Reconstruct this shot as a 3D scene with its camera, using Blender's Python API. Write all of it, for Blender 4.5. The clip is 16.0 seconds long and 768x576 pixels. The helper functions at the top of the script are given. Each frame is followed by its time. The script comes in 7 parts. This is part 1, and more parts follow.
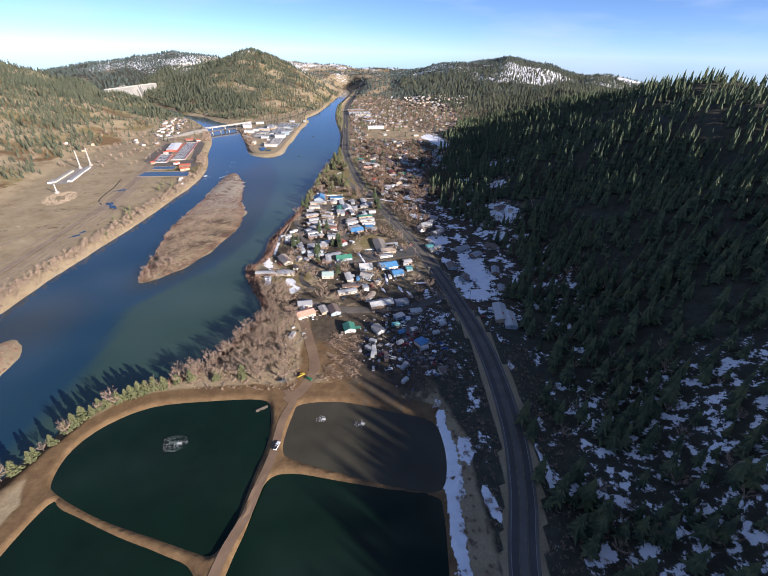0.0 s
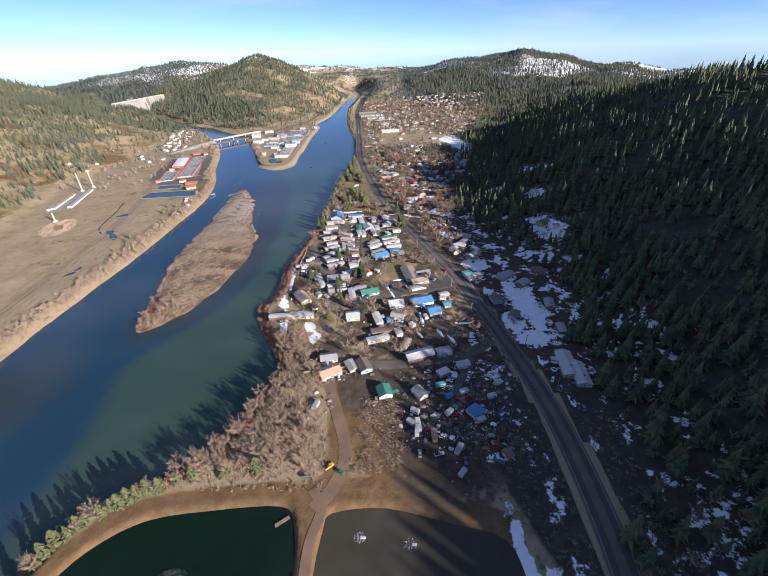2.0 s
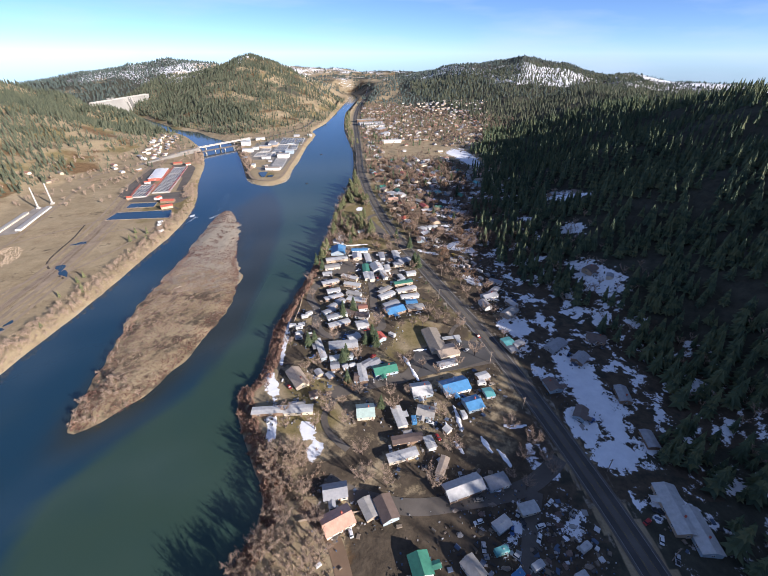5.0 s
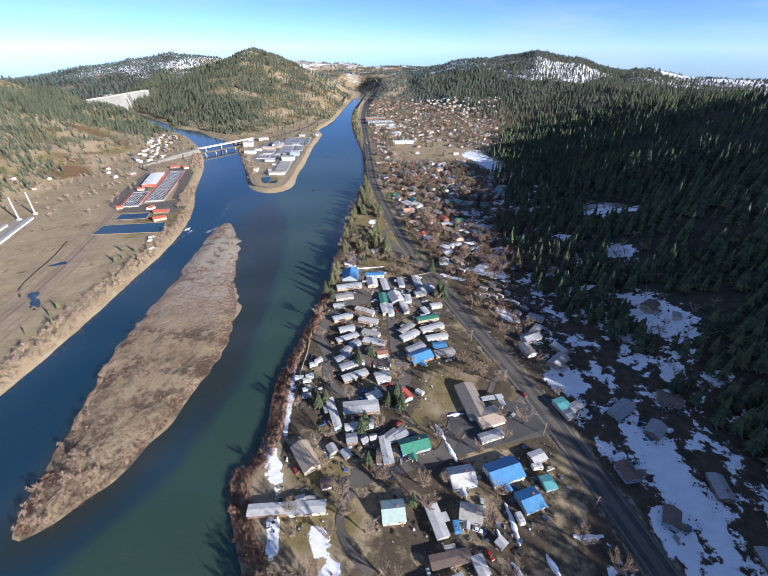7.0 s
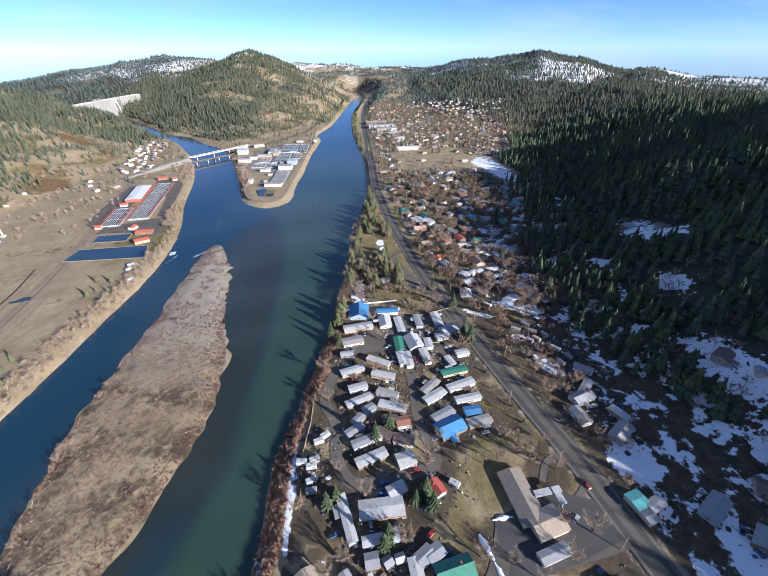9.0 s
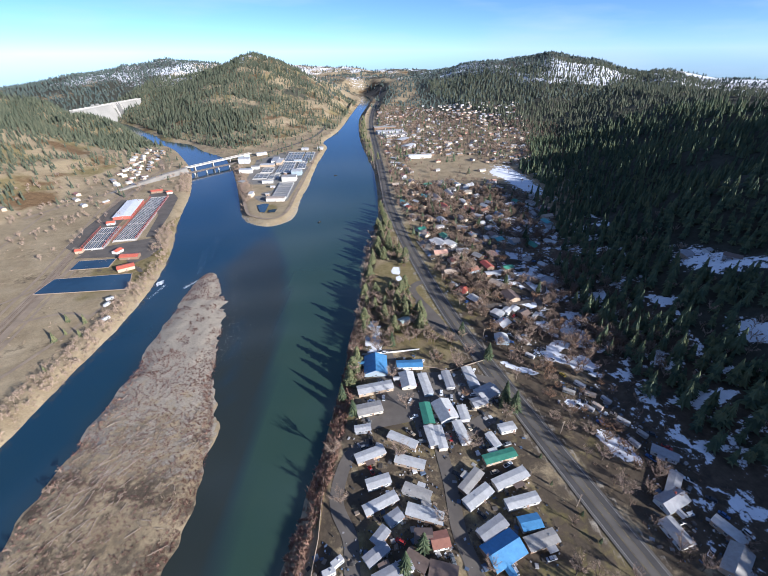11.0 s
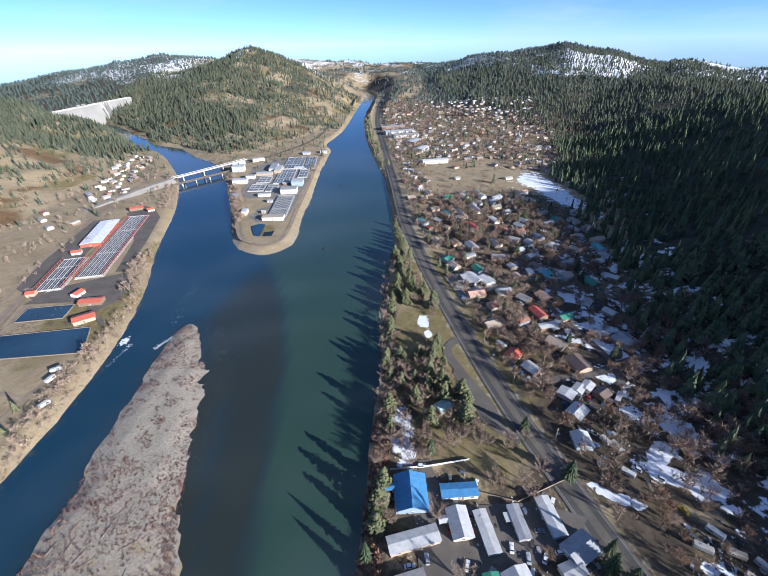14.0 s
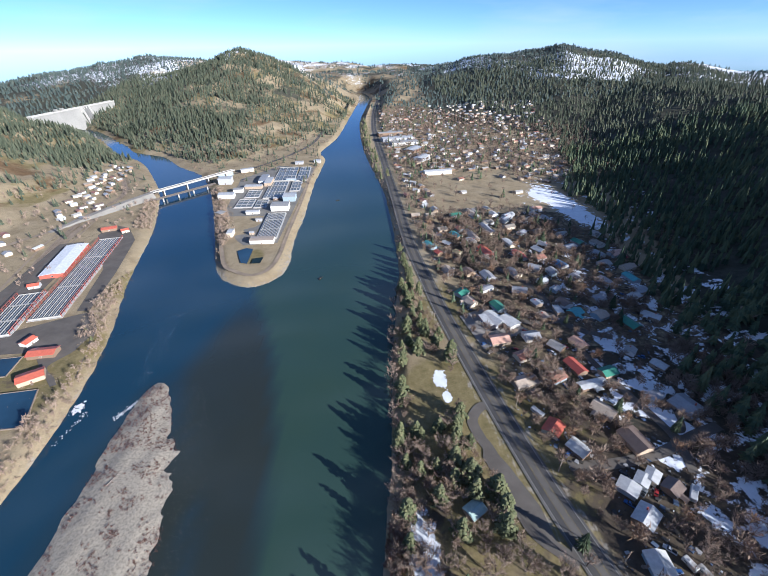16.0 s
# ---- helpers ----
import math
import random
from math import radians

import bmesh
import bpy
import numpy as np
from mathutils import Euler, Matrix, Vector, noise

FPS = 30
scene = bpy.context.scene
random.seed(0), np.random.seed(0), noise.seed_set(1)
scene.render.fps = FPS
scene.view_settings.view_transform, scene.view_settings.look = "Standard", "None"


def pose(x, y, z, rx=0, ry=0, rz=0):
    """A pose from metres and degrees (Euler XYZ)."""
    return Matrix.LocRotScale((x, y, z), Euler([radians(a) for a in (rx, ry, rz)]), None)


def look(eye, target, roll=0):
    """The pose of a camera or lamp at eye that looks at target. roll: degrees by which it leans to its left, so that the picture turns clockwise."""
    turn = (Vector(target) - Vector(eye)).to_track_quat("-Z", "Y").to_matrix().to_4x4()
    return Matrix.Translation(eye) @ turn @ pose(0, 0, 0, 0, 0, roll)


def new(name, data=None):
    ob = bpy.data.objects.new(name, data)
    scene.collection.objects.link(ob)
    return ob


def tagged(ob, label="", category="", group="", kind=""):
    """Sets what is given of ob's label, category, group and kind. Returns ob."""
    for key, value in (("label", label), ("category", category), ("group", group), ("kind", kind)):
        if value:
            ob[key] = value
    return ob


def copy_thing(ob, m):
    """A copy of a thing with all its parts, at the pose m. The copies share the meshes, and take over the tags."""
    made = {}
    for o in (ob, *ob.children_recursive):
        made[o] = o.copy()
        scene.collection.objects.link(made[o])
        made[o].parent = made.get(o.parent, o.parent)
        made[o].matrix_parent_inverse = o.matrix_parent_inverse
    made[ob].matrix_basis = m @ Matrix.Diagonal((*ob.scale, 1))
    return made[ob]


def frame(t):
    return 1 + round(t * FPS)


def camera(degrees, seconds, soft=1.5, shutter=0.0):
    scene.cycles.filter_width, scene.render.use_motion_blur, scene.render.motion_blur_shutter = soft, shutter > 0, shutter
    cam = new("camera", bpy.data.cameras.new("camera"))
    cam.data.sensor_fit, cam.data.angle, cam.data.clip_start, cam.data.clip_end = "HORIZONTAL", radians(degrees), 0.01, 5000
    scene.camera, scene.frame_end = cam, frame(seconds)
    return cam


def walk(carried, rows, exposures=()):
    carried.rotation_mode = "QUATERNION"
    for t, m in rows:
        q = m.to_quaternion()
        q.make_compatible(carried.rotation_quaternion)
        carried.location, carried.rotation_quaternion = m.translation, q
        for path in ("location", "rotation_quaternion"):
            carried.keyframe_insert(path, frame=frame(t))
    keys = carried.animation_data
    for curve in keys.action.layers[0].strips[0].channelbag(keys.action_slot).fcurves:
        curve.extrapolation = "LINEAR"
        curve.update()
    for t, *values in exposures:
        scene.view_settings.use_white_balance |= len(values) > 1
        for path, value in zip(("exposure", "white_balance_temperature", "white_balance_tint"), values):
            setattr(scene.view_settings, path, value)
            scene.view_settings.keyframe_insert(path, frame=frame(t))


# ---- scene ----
cam = camera(88.52, 16.0, soft=0.6)
ROWS = [
    (0.0, 0.02, -0.39, 184.00, 59.016, -1.183, -0.005),
    (0.5, -4.07, 15.93, 184.30, 59.035, -0.922, 0.529),
    (1.0, -8.20, 32.27, 184.61, 58.991, -0.216, 0.944),
    (1.5, -12.30, 48.60, 184.94, 58.920, 0.715, 0.952),
    (2.0, -16.33, 64.84, 185.29, 58.886, 1.367, 0.763),
    (2.5, -20.20, 80.93, 185.67, 58.994, 1.336, 0.445),
    (3.0, -23.94, 96.88, 186.07, 59.115, 0.849, 0.112),
    (3.5, -27.60, 112.77, 186.45, 59.212, 0.328, -0.120),
    (4.0, -31.23, 128.64, 186.76, 59.272, -0.095, -0.260),
    (6.5, -49.30, 207.73, 187.74, 58.787, -0.062, 0.552),
    (7.0, -52.82, 223.23, 187.84, 58.577, -0.105, 0.664),
    (7.5, -56.23, 238.47, 187.86, 58.438, -0.376, 0.601),
    (8.0, -59.53, 253.59, 187.81, 58.317, -0.410, 0.409),
    (8.5, -62.76, 268.80, 187.67, 58.363, -0.014, 0.201),
    (9.0, -65.92, 284.27, 187.45, 58.655, 0.243, 0.209),
    (9.5, -68.99, 300.08, 187.12, 58.944, 0.253, 0.323),
    (12.0, -83.90, 380.50, 185.07, 58.905, 0.581, 1.026),
    (12.5, -86.87, 396.39, 184.71, 58.802, 0.294, 0.955),
    (13.0, -89.84, 412.06, 184.44, 58.517, -0.229, 0.862),
    (13.5, -92.80, 427.49, 184.31, 58.164, 0.183, 0.865),
    (14.0, -95.73, 442.73, 184.37, 58.182, 1.037, 0.963),
    (14.5, -98.57, 457.79, 184.63, 58.456, 1.389, 1.066),
    (15.0, -101.26, 472.72, 185.05, 58.399, 1.530, 0.832),
    (15.5, -103.83, 487.61, 185.54, 58.333, 1.396, 0.451),
    (16.0, -106.36, 502.48, 186.04, 58.291, 0.873, 0.012),
]
EXPOSURES = ((0.0, 1.22, 5550, 15), (4.0, 1.22, 5550, 15), (6.5, 1.22, 5250, 12), (9.5, 1.22, 5100, 11), (16.0, 1.22, 4950, 9))
walk(cam, [(t, pose(x, y, z, rx, ry, rz)) for t, x, y, z, rx, ry, rz in ROWS], exposures=EXPOSURES)

# ---------------------------------------------------------------- light
SUN_AZ, SUN_EL = math.atan2(0.80, -0.60), radians(17.8)
world = bpy.data.worlds.new("sky")
scene.world = world
world.use_nodes = True
wn = world.node_tree
sky = wn.nodes.new("ShaderNodeTexSky")
sky.sky_type, sky.sun_disc = "NISHITA", False
sky.sun_elevation, sky.sun_rotation = SUN_EL, SUN_AZ
sky.altitude, sky.air_density, sky.dust_density, sky.ozone_density = 1600, 0.55, 0.0, 2.6
wisps = wn.nodes.new("ShaderNodeTexNoise")
stretch = wn.nodes.new("ShaderNodeMapping")
stretch.inputs["Scale"].default_value = (1.2, 2.6, 9.0)
wn.links.new(wn.nodes.new("ShaderNodeTexCoord").outputs["Generated"], stretch.inputs[0])
wn.links.new(stretch.outputs[0], wisps.inputs["Vector"])
wisps.inputs["Scale"].default_value, wisps.inputs["Detail"].default_value = 2.2, 8.0
veil = wn.nodes.new("ShaderNodeMapRange")
veil.inputs[1].default_value, veil.inputs[2].default_value, veil.inputs[4].default_value = 0.45, 0.80, 0.60
veil.inputs[3].default_value = 0.04
wn.links.new(wisps.outputs["Fac"], veil.inputs[0])
cirrus = wn.nodes.new("ShaderNodeMix")
cirrus.data_type = "RGBA"
cirrus.inputs[7].default_value = (5.4, 5.8, 6.8, 1)
wn.links.new(veil.outputs[0], cirrus.inputs[0])
hue = wn.nodes.new("ShaderNodeMix")
hue.data_type, hue.blend_type = "RGBA", "MULTIPLY"
hue.inputs[0].default_value, hue.inputs[7].default_value = 1.0, (1.02, 0.985, 1.0, 1)
wn.links.new(sky.outputs[0], hue.inputs[6])
wn.links.new(hue.outputs[2], cirrus.inputs[6])
wn.links.new(cirrus.outputs[2], wn.nodes["Background"].inputs[0])
wn.nodes["Background"].inputs[1].default_value = 0.063
sun_data = bpy.data.lights.new("sun", "SUN")
sun_data.energy, sun_data.angle, sun_data.color = 5.2, radians(0.55), (1.0, 0.84, 0.65)
sun = new("sun", sun_data)
toward = Vector((math.sin(SUN_AZ) * math.cos(SUN_EL), math.cos(SUN_AZ) * math.cos(SUN_EL), math.sin(SUN_EL)))
sun.matrix_world = look(toward * 1500, (0, 0, 0))

# ---------------------------------------------------------------- materials


def shader(name, rough=0.8, metal=0.0, spec=0.3):
    """A node material; returns it with its tree and its principled node."""
    m = bpy.data.materials.new(name)
    m.use_nodes = True
    p = m.node_tree.nodes["Principled BSDF"]
    p.inputs["Roughness"].default_value = rough
    p.inputs["Metallic"].default_value = metal
    p.inputs["Specular IOR Level"].default_value = spec
    return m, m.node_tree, p


def node(tree, kind, **kw):
    n = tree.nodes.new(kind)
    for k, v in kw.items():
        n.inputs[k.replace("_", " ")].default_value = v
    return n


def noise_of(tree, scale, detail=4.0, rough=0.6, coords=None):
    n = node(tree, "ShaderNodeTexNoise", Scale=scale, Detail=detail, Roughness=rough)
    if coords is None:
        coords = tree.nodes.new("ShaderNodeNewGeometry").outputs["Position"]
    tree.links.new(coords, n.inputs["Vector"])
    return n.outputs["Fac"]


def ramp(tree, fac, stops):
    r = tree.nodes.new("ShaderNodeValToRGB")
    while len(r.color_ramp.elements) < len(stops):
        r.color_ramp.elements.new(0.5)
    for e, (p, c) in zip(r.color_ramp.elements, stops):
        e.position, e.color = p, (*c, 1) if len(c) == 3 else c
    tree.links.new(fac, r.inputs[0])
    return r.outputs[0]


def mix(tree, fac, a, b):
    n = tree.nodes.new("ShaderNodeMix")
    n.data_type = "RGBA"
    for s, v in ((n.inputs[0], fac), (n.inputs[6], a), (n.inputs[7], b)):
        if hasattr(v, "is_linked"):
            tree.links.new(v, s)
        elif isinstance(v, (int, float)):
            s.default_value = v
        else:
            s.default_value = (*v, 1)
    return n.outputs[2]


def maths(tree, op, a, b=0.0, clamp=False):
    n = tree.nodes.new("ShaderNodeMath")
    n.operation, n.use_clamp = op, clamp
    for s, v in ((n.inputs[0], a), (n.inputs[1], b)):
        if hasattr(v, "is_linked"):
            tree.links.new(v, s)
        else:
            s.default_value = v
    return n.outputs[0]


def bump(tree, p, height, strength, distance):
    n = node(tree, "ShaderNodeBump", Strength=strength, Distance=distance)
    tree.links.new(height, n.inputs["Height"])
    tree.links.new(n.outputs[0], p.inputs["Normal"])


def plain(name, colour, rough=0.7, metal=0.0, vary=0.25, scale=1.5, spec=0.3, per_object=0.0):
    """A painted or natural surface: two scales of blotches, and a shift from object to object."""
    m, tree, p = shader(name, rough, metal, spec)
    f = noise_of(tree, scale, 5.0)
    g = noise_of(tree, scale * 11, 3.0)
    s = maths(tree, "MULTIPLY_ADD", f, 0.6)
    s.node.inputs[2].default_value = 0.0
    s = maths(tree, "ADD", s, maths(tree, "MULTIPLY", g, 0.4))
    dark = tuple(c * (1 - vary) for c in colour)
    light = tuple(min(1.0, c * (1 + vary)) for c in colour)
    c = ramp(tree, s, ((0.3, dark), (0.7, light)))
    if per_object:
        o = tree.nodes.new("ShaderNodeObjectInfo").outputs["Random"]
        h = node(tree, "ShaderNodeHueSaturation")
        tree.links.new(c, h.inputs["Color"])
        tree.links.new(maths(tree, "ADD", maths(tree, "MULTIPLY", o, 2 * per_object), 1 - per_object), h.inputs["Value"])
        c = h.outputs[0]
    tree.links.new(c, p.inputs["Base Color"])
    bump(tree, p, g, 0.3, 0.05)
    return m


def leafy(name, dark, light, brown=None):
    """Foliage: the shade shifts from tree to tree."""
    m, tree, p = shader(name, 0.75, 0.0, 0.2)
    isl = tree.nodes.new("ShaderNodeNewGeometry").outputs["Random Per Island"]
    f = noise_of(tree, 0.02, 2.0)
    s = maths(tree, "ADD", maths(tree, "MULTIPLY", isl, 0.55), maths(tree, "MULTIPLY", f, 0.45))
    c = ramp(tree, s, ((0.2, dark), (0.55, light), (0.9, brown or light)))
    g = noise_of(tree, 0.9, 2.0)
    c = mix(tree, maths(tree, "MULTIPLY", g, 0.5), c, dark)
    tree.links.new(c, p.inputs["Base Color"])
    return m


M = {}
M["conifer"] = leafy("conifer_needles", (0.042, 0.062, 0.040), (0.105, 0.130, 0.066), (0.170, 0.170, 0.075))
M["pine"] = leafy("pine_needles", (0.065, 0.075, 0.036), (0.135, 0.142, 0.065), (0.19, 0.165, 0.08))
M["hill_fir"] = leafy("hill_fir_needles", (0.040, 0.050, 0.033), (0.085, 0.096, 0.060), (0.140, 0.130, 0.078))
# bluish grey-green: distance haze is put into the needle colour
M["far_fir"] = leafy("hazed_fir_needles", (0.040, 0.056, 0.052), (0.072, 0.092, 0.080), (0.105, 0.115, 0.088))
M["garden_fir"] = leafy("garden_fir_needles", (0.030, 0.046, 0.026), (0.075, 0.095, 0.045), (0.12, 0.12, 0.055))
M["brown_twig"] = leafy("brown_twigs", (0.13, 0.095, 0.07), (0.25, 0.185, 0.14), (0.30, 0.20, 0.13))
M["bark"] = plain("bark", (0.11, 0.085, 0.065), 0.9, vary=0.4)
M["twig"] = leafy("bare_twigs", (0.21, 0.155, 0.115), (0.38, 0.29, 0.22), (0.42, 0.30, 0.20))
M["rusty_twig"] = leafy("rust_coloured_leaves", (0.18, 0.11, 0.065), (0.30, 0.19, 0.115))
M["straw"] = leafy("dry_straw", (0.22, 0.165, 0.115), (0.38, 0.305, 0.22), (0.30, 0.21, 0.145))
M["brush"] = leafy("island_brush", (0.105, 0.056, 0.045), (0.215, 0.132, 0.107), (0.32, 0.225, 0.185))
M["red_brush"] = leafy("red_brush_twigs", (0.085, 0.040, 0.032), (0.155, 0.080, 0.062), (0.23, 0.135, 0.105))
M["willow"] = leafy("red_willow_twigs", (0.20, 0.115, 0.085), (0.32, 0.205, 0.15), (0.38, 0.275, 0.195))


def ground_material():
    m, tree, p = shader("ground", 0.95, 0.0, 0.12)
    zone = tree.nodes.new("ShaderNodeVertexColor")
    zone.layer_name = "zone"
    zone2 = tree.nodes.new("ShaderNodeVertexColor")
    zone2.layer_name = "cover"
    sep = tree.nodes.new("ShaderNodeSeparateColor")
    tree.links.new(zone.outputs[0], sep.inputs[0])
    sep2 = tree.nodes.new("ShaderNodeSeparateColor")
    tree.links.new(zone2.outputs[0], sep2.inputs[0])
    big, mid, small, tiny = (noise_of(tree, s, 5.0, 0.65) for s in (0.006, 0.035, 0.16, 0.9))

    def masked(value, soft=0.12, roughness=mid, pull=0.9):
        v = maths(tree, "ADD", value, maths(tree, "MULTIPLY", maths(tree, "SUBTRACT", roughness, 0.5), pull))
        n = tree.nodes.new("ShaderNodeMapRange")
        n.interpolation_type = "SMOOTHSTEP"
        tree.links.new(v, n.inputs[0])
        n.inputs[1].default_value, n.inputs[2].default_value = 0.5 - soft, 0.5 + soft
        return n.outputs[0]

    dry = ramp(tree, mid, ((0.25, (0.27, 0.205, 0.115)), (0.5, (0.42, 0.335, 0.20)), (0.75, (0.52, 0.425, 0.27))))
    dry = mix(tree, maths(tree, "MULTIPLY", small, 0.6), dry, (0.15, 0.115, 0.08))
    grass = ramp(tree, small, ((0.3, (0.15, 0.125, 0.05)), (0.7, (0.27, 0.215, 0.105))))
    dirt = ramp(tree, small, ((0.3, (0.115, 0.070, 0.034)), (0.7, (0.215, 0.140, 0.070))))
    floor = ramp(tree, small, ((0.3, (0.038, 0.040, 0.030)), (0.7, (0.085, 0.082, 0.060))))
    gravel = ramp(tree, tiny, ((0.38, (0.25, 0.215, 0.165)), (0.62, (0.47, 0.415, 0.325))))
    soil = ramp(tree, small, ((0.3, (0.048, 0.038, 0.028)), (0.7, (0.125, 0.098, 0.068))))
    snow = ramp(tree, small, ((0.2, (0.66, 0.67, 0.70)), (0.7, (0.82, 0.83, 0.85))))
    c = mix(tree, masked(sep.outputs[1]), dry, grass)
    c = mix(tree, masked(sep.outputs[2]), c, dirt)
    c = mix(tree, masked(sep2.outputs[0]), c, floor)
    c = mix(tree, masked(sep2.outputs[2], roughness=small), c, soil)
    c = mix(tree, masked(sep2.outputs[1], roughness=small), c, gravel)
    c = mix(tree, maths(tree, "MULTIPLY", maths(tree, "SUBTRACT", tiny, 0.35, True), 0.9), c, (0.06, 0.05, 0.035))
    c = mix(tree, masked(sep.outputs[0], 0.05, small, 1.5), c, snow)
    tree.links.new(c, p.inputs["Base Color"])
    bump(tree, p, maths(tree, "ADD", small, maths(tree, "MULTIPLY", tiny, 0.3)), 0.55, 0.8)
    return m


def water_material(name, deep, rough=0.06, ripple=0.25, scale=0.35, second=None):
    m, tree, p = shader(name, rough, 0.0, 0.5)
    p.inputs["IOR"].default_value = 1.33 if second is None else 1.6
    if second:
        at = tree.nodes.new("ShaderNodeVertexColor")
        at.layer_name = "mix"
        n = noise_of(tree, 0.02, 4.0)
        f = maths(tree, "ADD", at.outputs[0], maths(tree, "MULTIPLY", maths(tree, "SUBTRACT", n, 0.5), 0.35), True)
        c = mix(tree, f, deep, second)
        parts = tree.nodes.new("ShaderNodeSeparateColor")
        tree.links.new(at.outputs[0], parts.inputs[0])
        f.node.inputs[0].default_value = 0.0
        tree.links.new(parts.outputs[0], f.node.inputs[0])
        shoal = maths(tree, "ADD", parts.outputs[1], maths(tree, "MULTIPLY", maths(tree, "SUBTRACT", n, 0.5), 0.25), True)
        c = mix(tree, shoal, c, (0.027, 0.031, 0.022))
    else:
        n = noise_of(tree, 0.03, 3.0)
        c = ramp(tree, n, ((0.3, tuple(v * 0.8 for v in deep)), (0.7, tuple(v * 1.25 for v in deep))))
    tree.links.new(c, p.inputs["Base Color"])
    a, b = noise_of(tree, scale, 4.0), noise_of(tree, 0.045, 3.0)
    patches = maths(tree, "MULTIPLY", a, maths(tree, "ADD", b, 0.1))
    bump(tree, p, patches, ripple, 0.14)
    return m


M["ground"] = ground_material()
M["river"] = water_material("river_water", (0.012, 0.038, 0.064), 0.09, 0.20, 0.3, (0.034, 0.061, 0.040))
M["pond_green"] = water_material("dark_green_pond_water", (0.005, 0.014, 0.008), 0.08, 0.06)
M["pond_grey"] = water_material("grey_brown_pond_water", (0.052, 0.048, 0.034), 0.12, 0.06)
M["tank_water"] = water_material("grey_tank_water", (0.16, 0.17, 0.165), 0.2, 0.05)
M["pond_blue"] = water_material("blue_pond_water", (0.022, 0.052, 0.090), 0.07, 0.06)


def asphalt_material(name, base):
    m, tree, p = shader(name, 0.85, 0.0, 0.25)
    f, g = noise_of(tree, 0.08, 5.0), noise_of(tree, 3.0, 3.0)
    c = ramp(tree, f, ((0.3, tuple(v * 0.75 for v in base)), (0.7, tuple(v * 1.2 for v in base))))
    c = mix(tree, maths(tree, "MULTIPLY", g, 0.4), c, tuple(v * 0.6 for v in base))
    tree.links.new(c, p.inputs["Base Color"])
    bump(tree, p, g, 0.2, 0.02)
    return m


M["asphalt"] = asphalt_material("worn_asphalt", (0.084, 0.078, 0.073))
M["dusty"] = asphalt_material("dusty_asphalt", (0.135, 0.122, 0.106))
M["lane"] = asphalt_material("lot_asphalt", (0.135, 0.118, 0.10))
M["track"] = asphalt_material("gravel_track", (0.30, 0.235, 0.165))
M["dirt_track"] = asphalt_material("brown_dirt_track", (0.205, 0.14, 0.09))
M["yard"] = asphalt_material("grey_gravel_yard", (0.21, 0.195, 0.17))
M["forecourt"] = asphalt_material("pale_forecourt", (0.30, 0.27, 0.235))
M["mud"] = asphalt_material("wet_mud", (0.075, 0.062, 0.05))
M["dark_lot"] = asphalt_material("dark_lot_asphalt", (0.085, 0.082, 0.08))
M["rail"] = plain("rusty_rail", (0.16, 0.10, 0.07), 0.6, 0.4, vary=0.3)
M["paint_white"] = plain("white_road_paint", (0.25, 0.245, 0.23), 0.7, vary=0.35)
M["paint_yellow"] = plain("yellow_road_paint", (0.21, 0.165, 0.075), 0.7, vary=0.35)

# ---------------------------------------------------------------- helpers for things


def part(name, bm, material, parent=None, label="", smooth=False):
    """Links a bmesh as one mesh object, under a thing or a part."""
    me = bpy.data.meshes.new(name)
    bm.to_mesh(me)
    bm.free()
    me.materials.append(material)
    if smooth:
        me.shade_smooth()
    ob = new(name, me)
    if parent is not None:
        ob.parent = parent
    if label:
        tagged(ob, label)
    return ob


def sheet(name, verts, faces, material, parent=None, smooth=False):
    """A mesh object from arrays of places and faces."""
    me = bpy.data.meshes.new(name)
    v = np.asarray(verts, np.float32)
    f = np.asarray(faces, np.int32)
    me.vertices.add(len(v))
    me.vertices.foreach_set("co", v.ravel())
    me.loops.add(f.size)
    me.loops.foreach_set("vertex_index", f.ravel())
    me.polygons.add(len(f))
    me.polygons.foreach_set("loop_start", np.arange(len(f), dtype=np.int32) * f.shape[1])
    me.update(calc_edges=True)
    me.polygons.foreach_set("use_smooth", np.full(len(f), smooth))
    me.materials.append(material)
    ob = new(name, me)
    if parent is not None:
        ob.parent = parent
    return ob


def box_into(bm, x, y, z, sx, sy, sz, turn=0.0, bevel=0.0):
    """A box with its middle at x, y and its underside at z."""
    m = Matrix.Translation((x, y, z + sz / 2)) @ Matrix.Rotation(turn, 4, "Z") @ Matrix.Diagonal((sx, sy, sz, 1))
    made = bmesh.ops.create_cube(bm, size=1.0, matrix=m)
    if bevel:
        edges = list({e for v in made["verts"] for e in v.link_edges})
        bmesh.ops.bevel(bm, geom=edges, offset=bevel, segments=1, affect="EDGES")
    return bm


def box(x, y, z, sx, sy, sz, turn=0.0, bevel=0.0):
    return box_into(bmesh.new(), x, y, z, sx, sy, sz, turn, bevel)


def empty(name, x, y, z, turn=0.0):
    ob = new(name)
    ob.empty_display_size = 1.0
    ob.matrix_basis = pose(x, y, z, 0, 0, turn)
    return ob


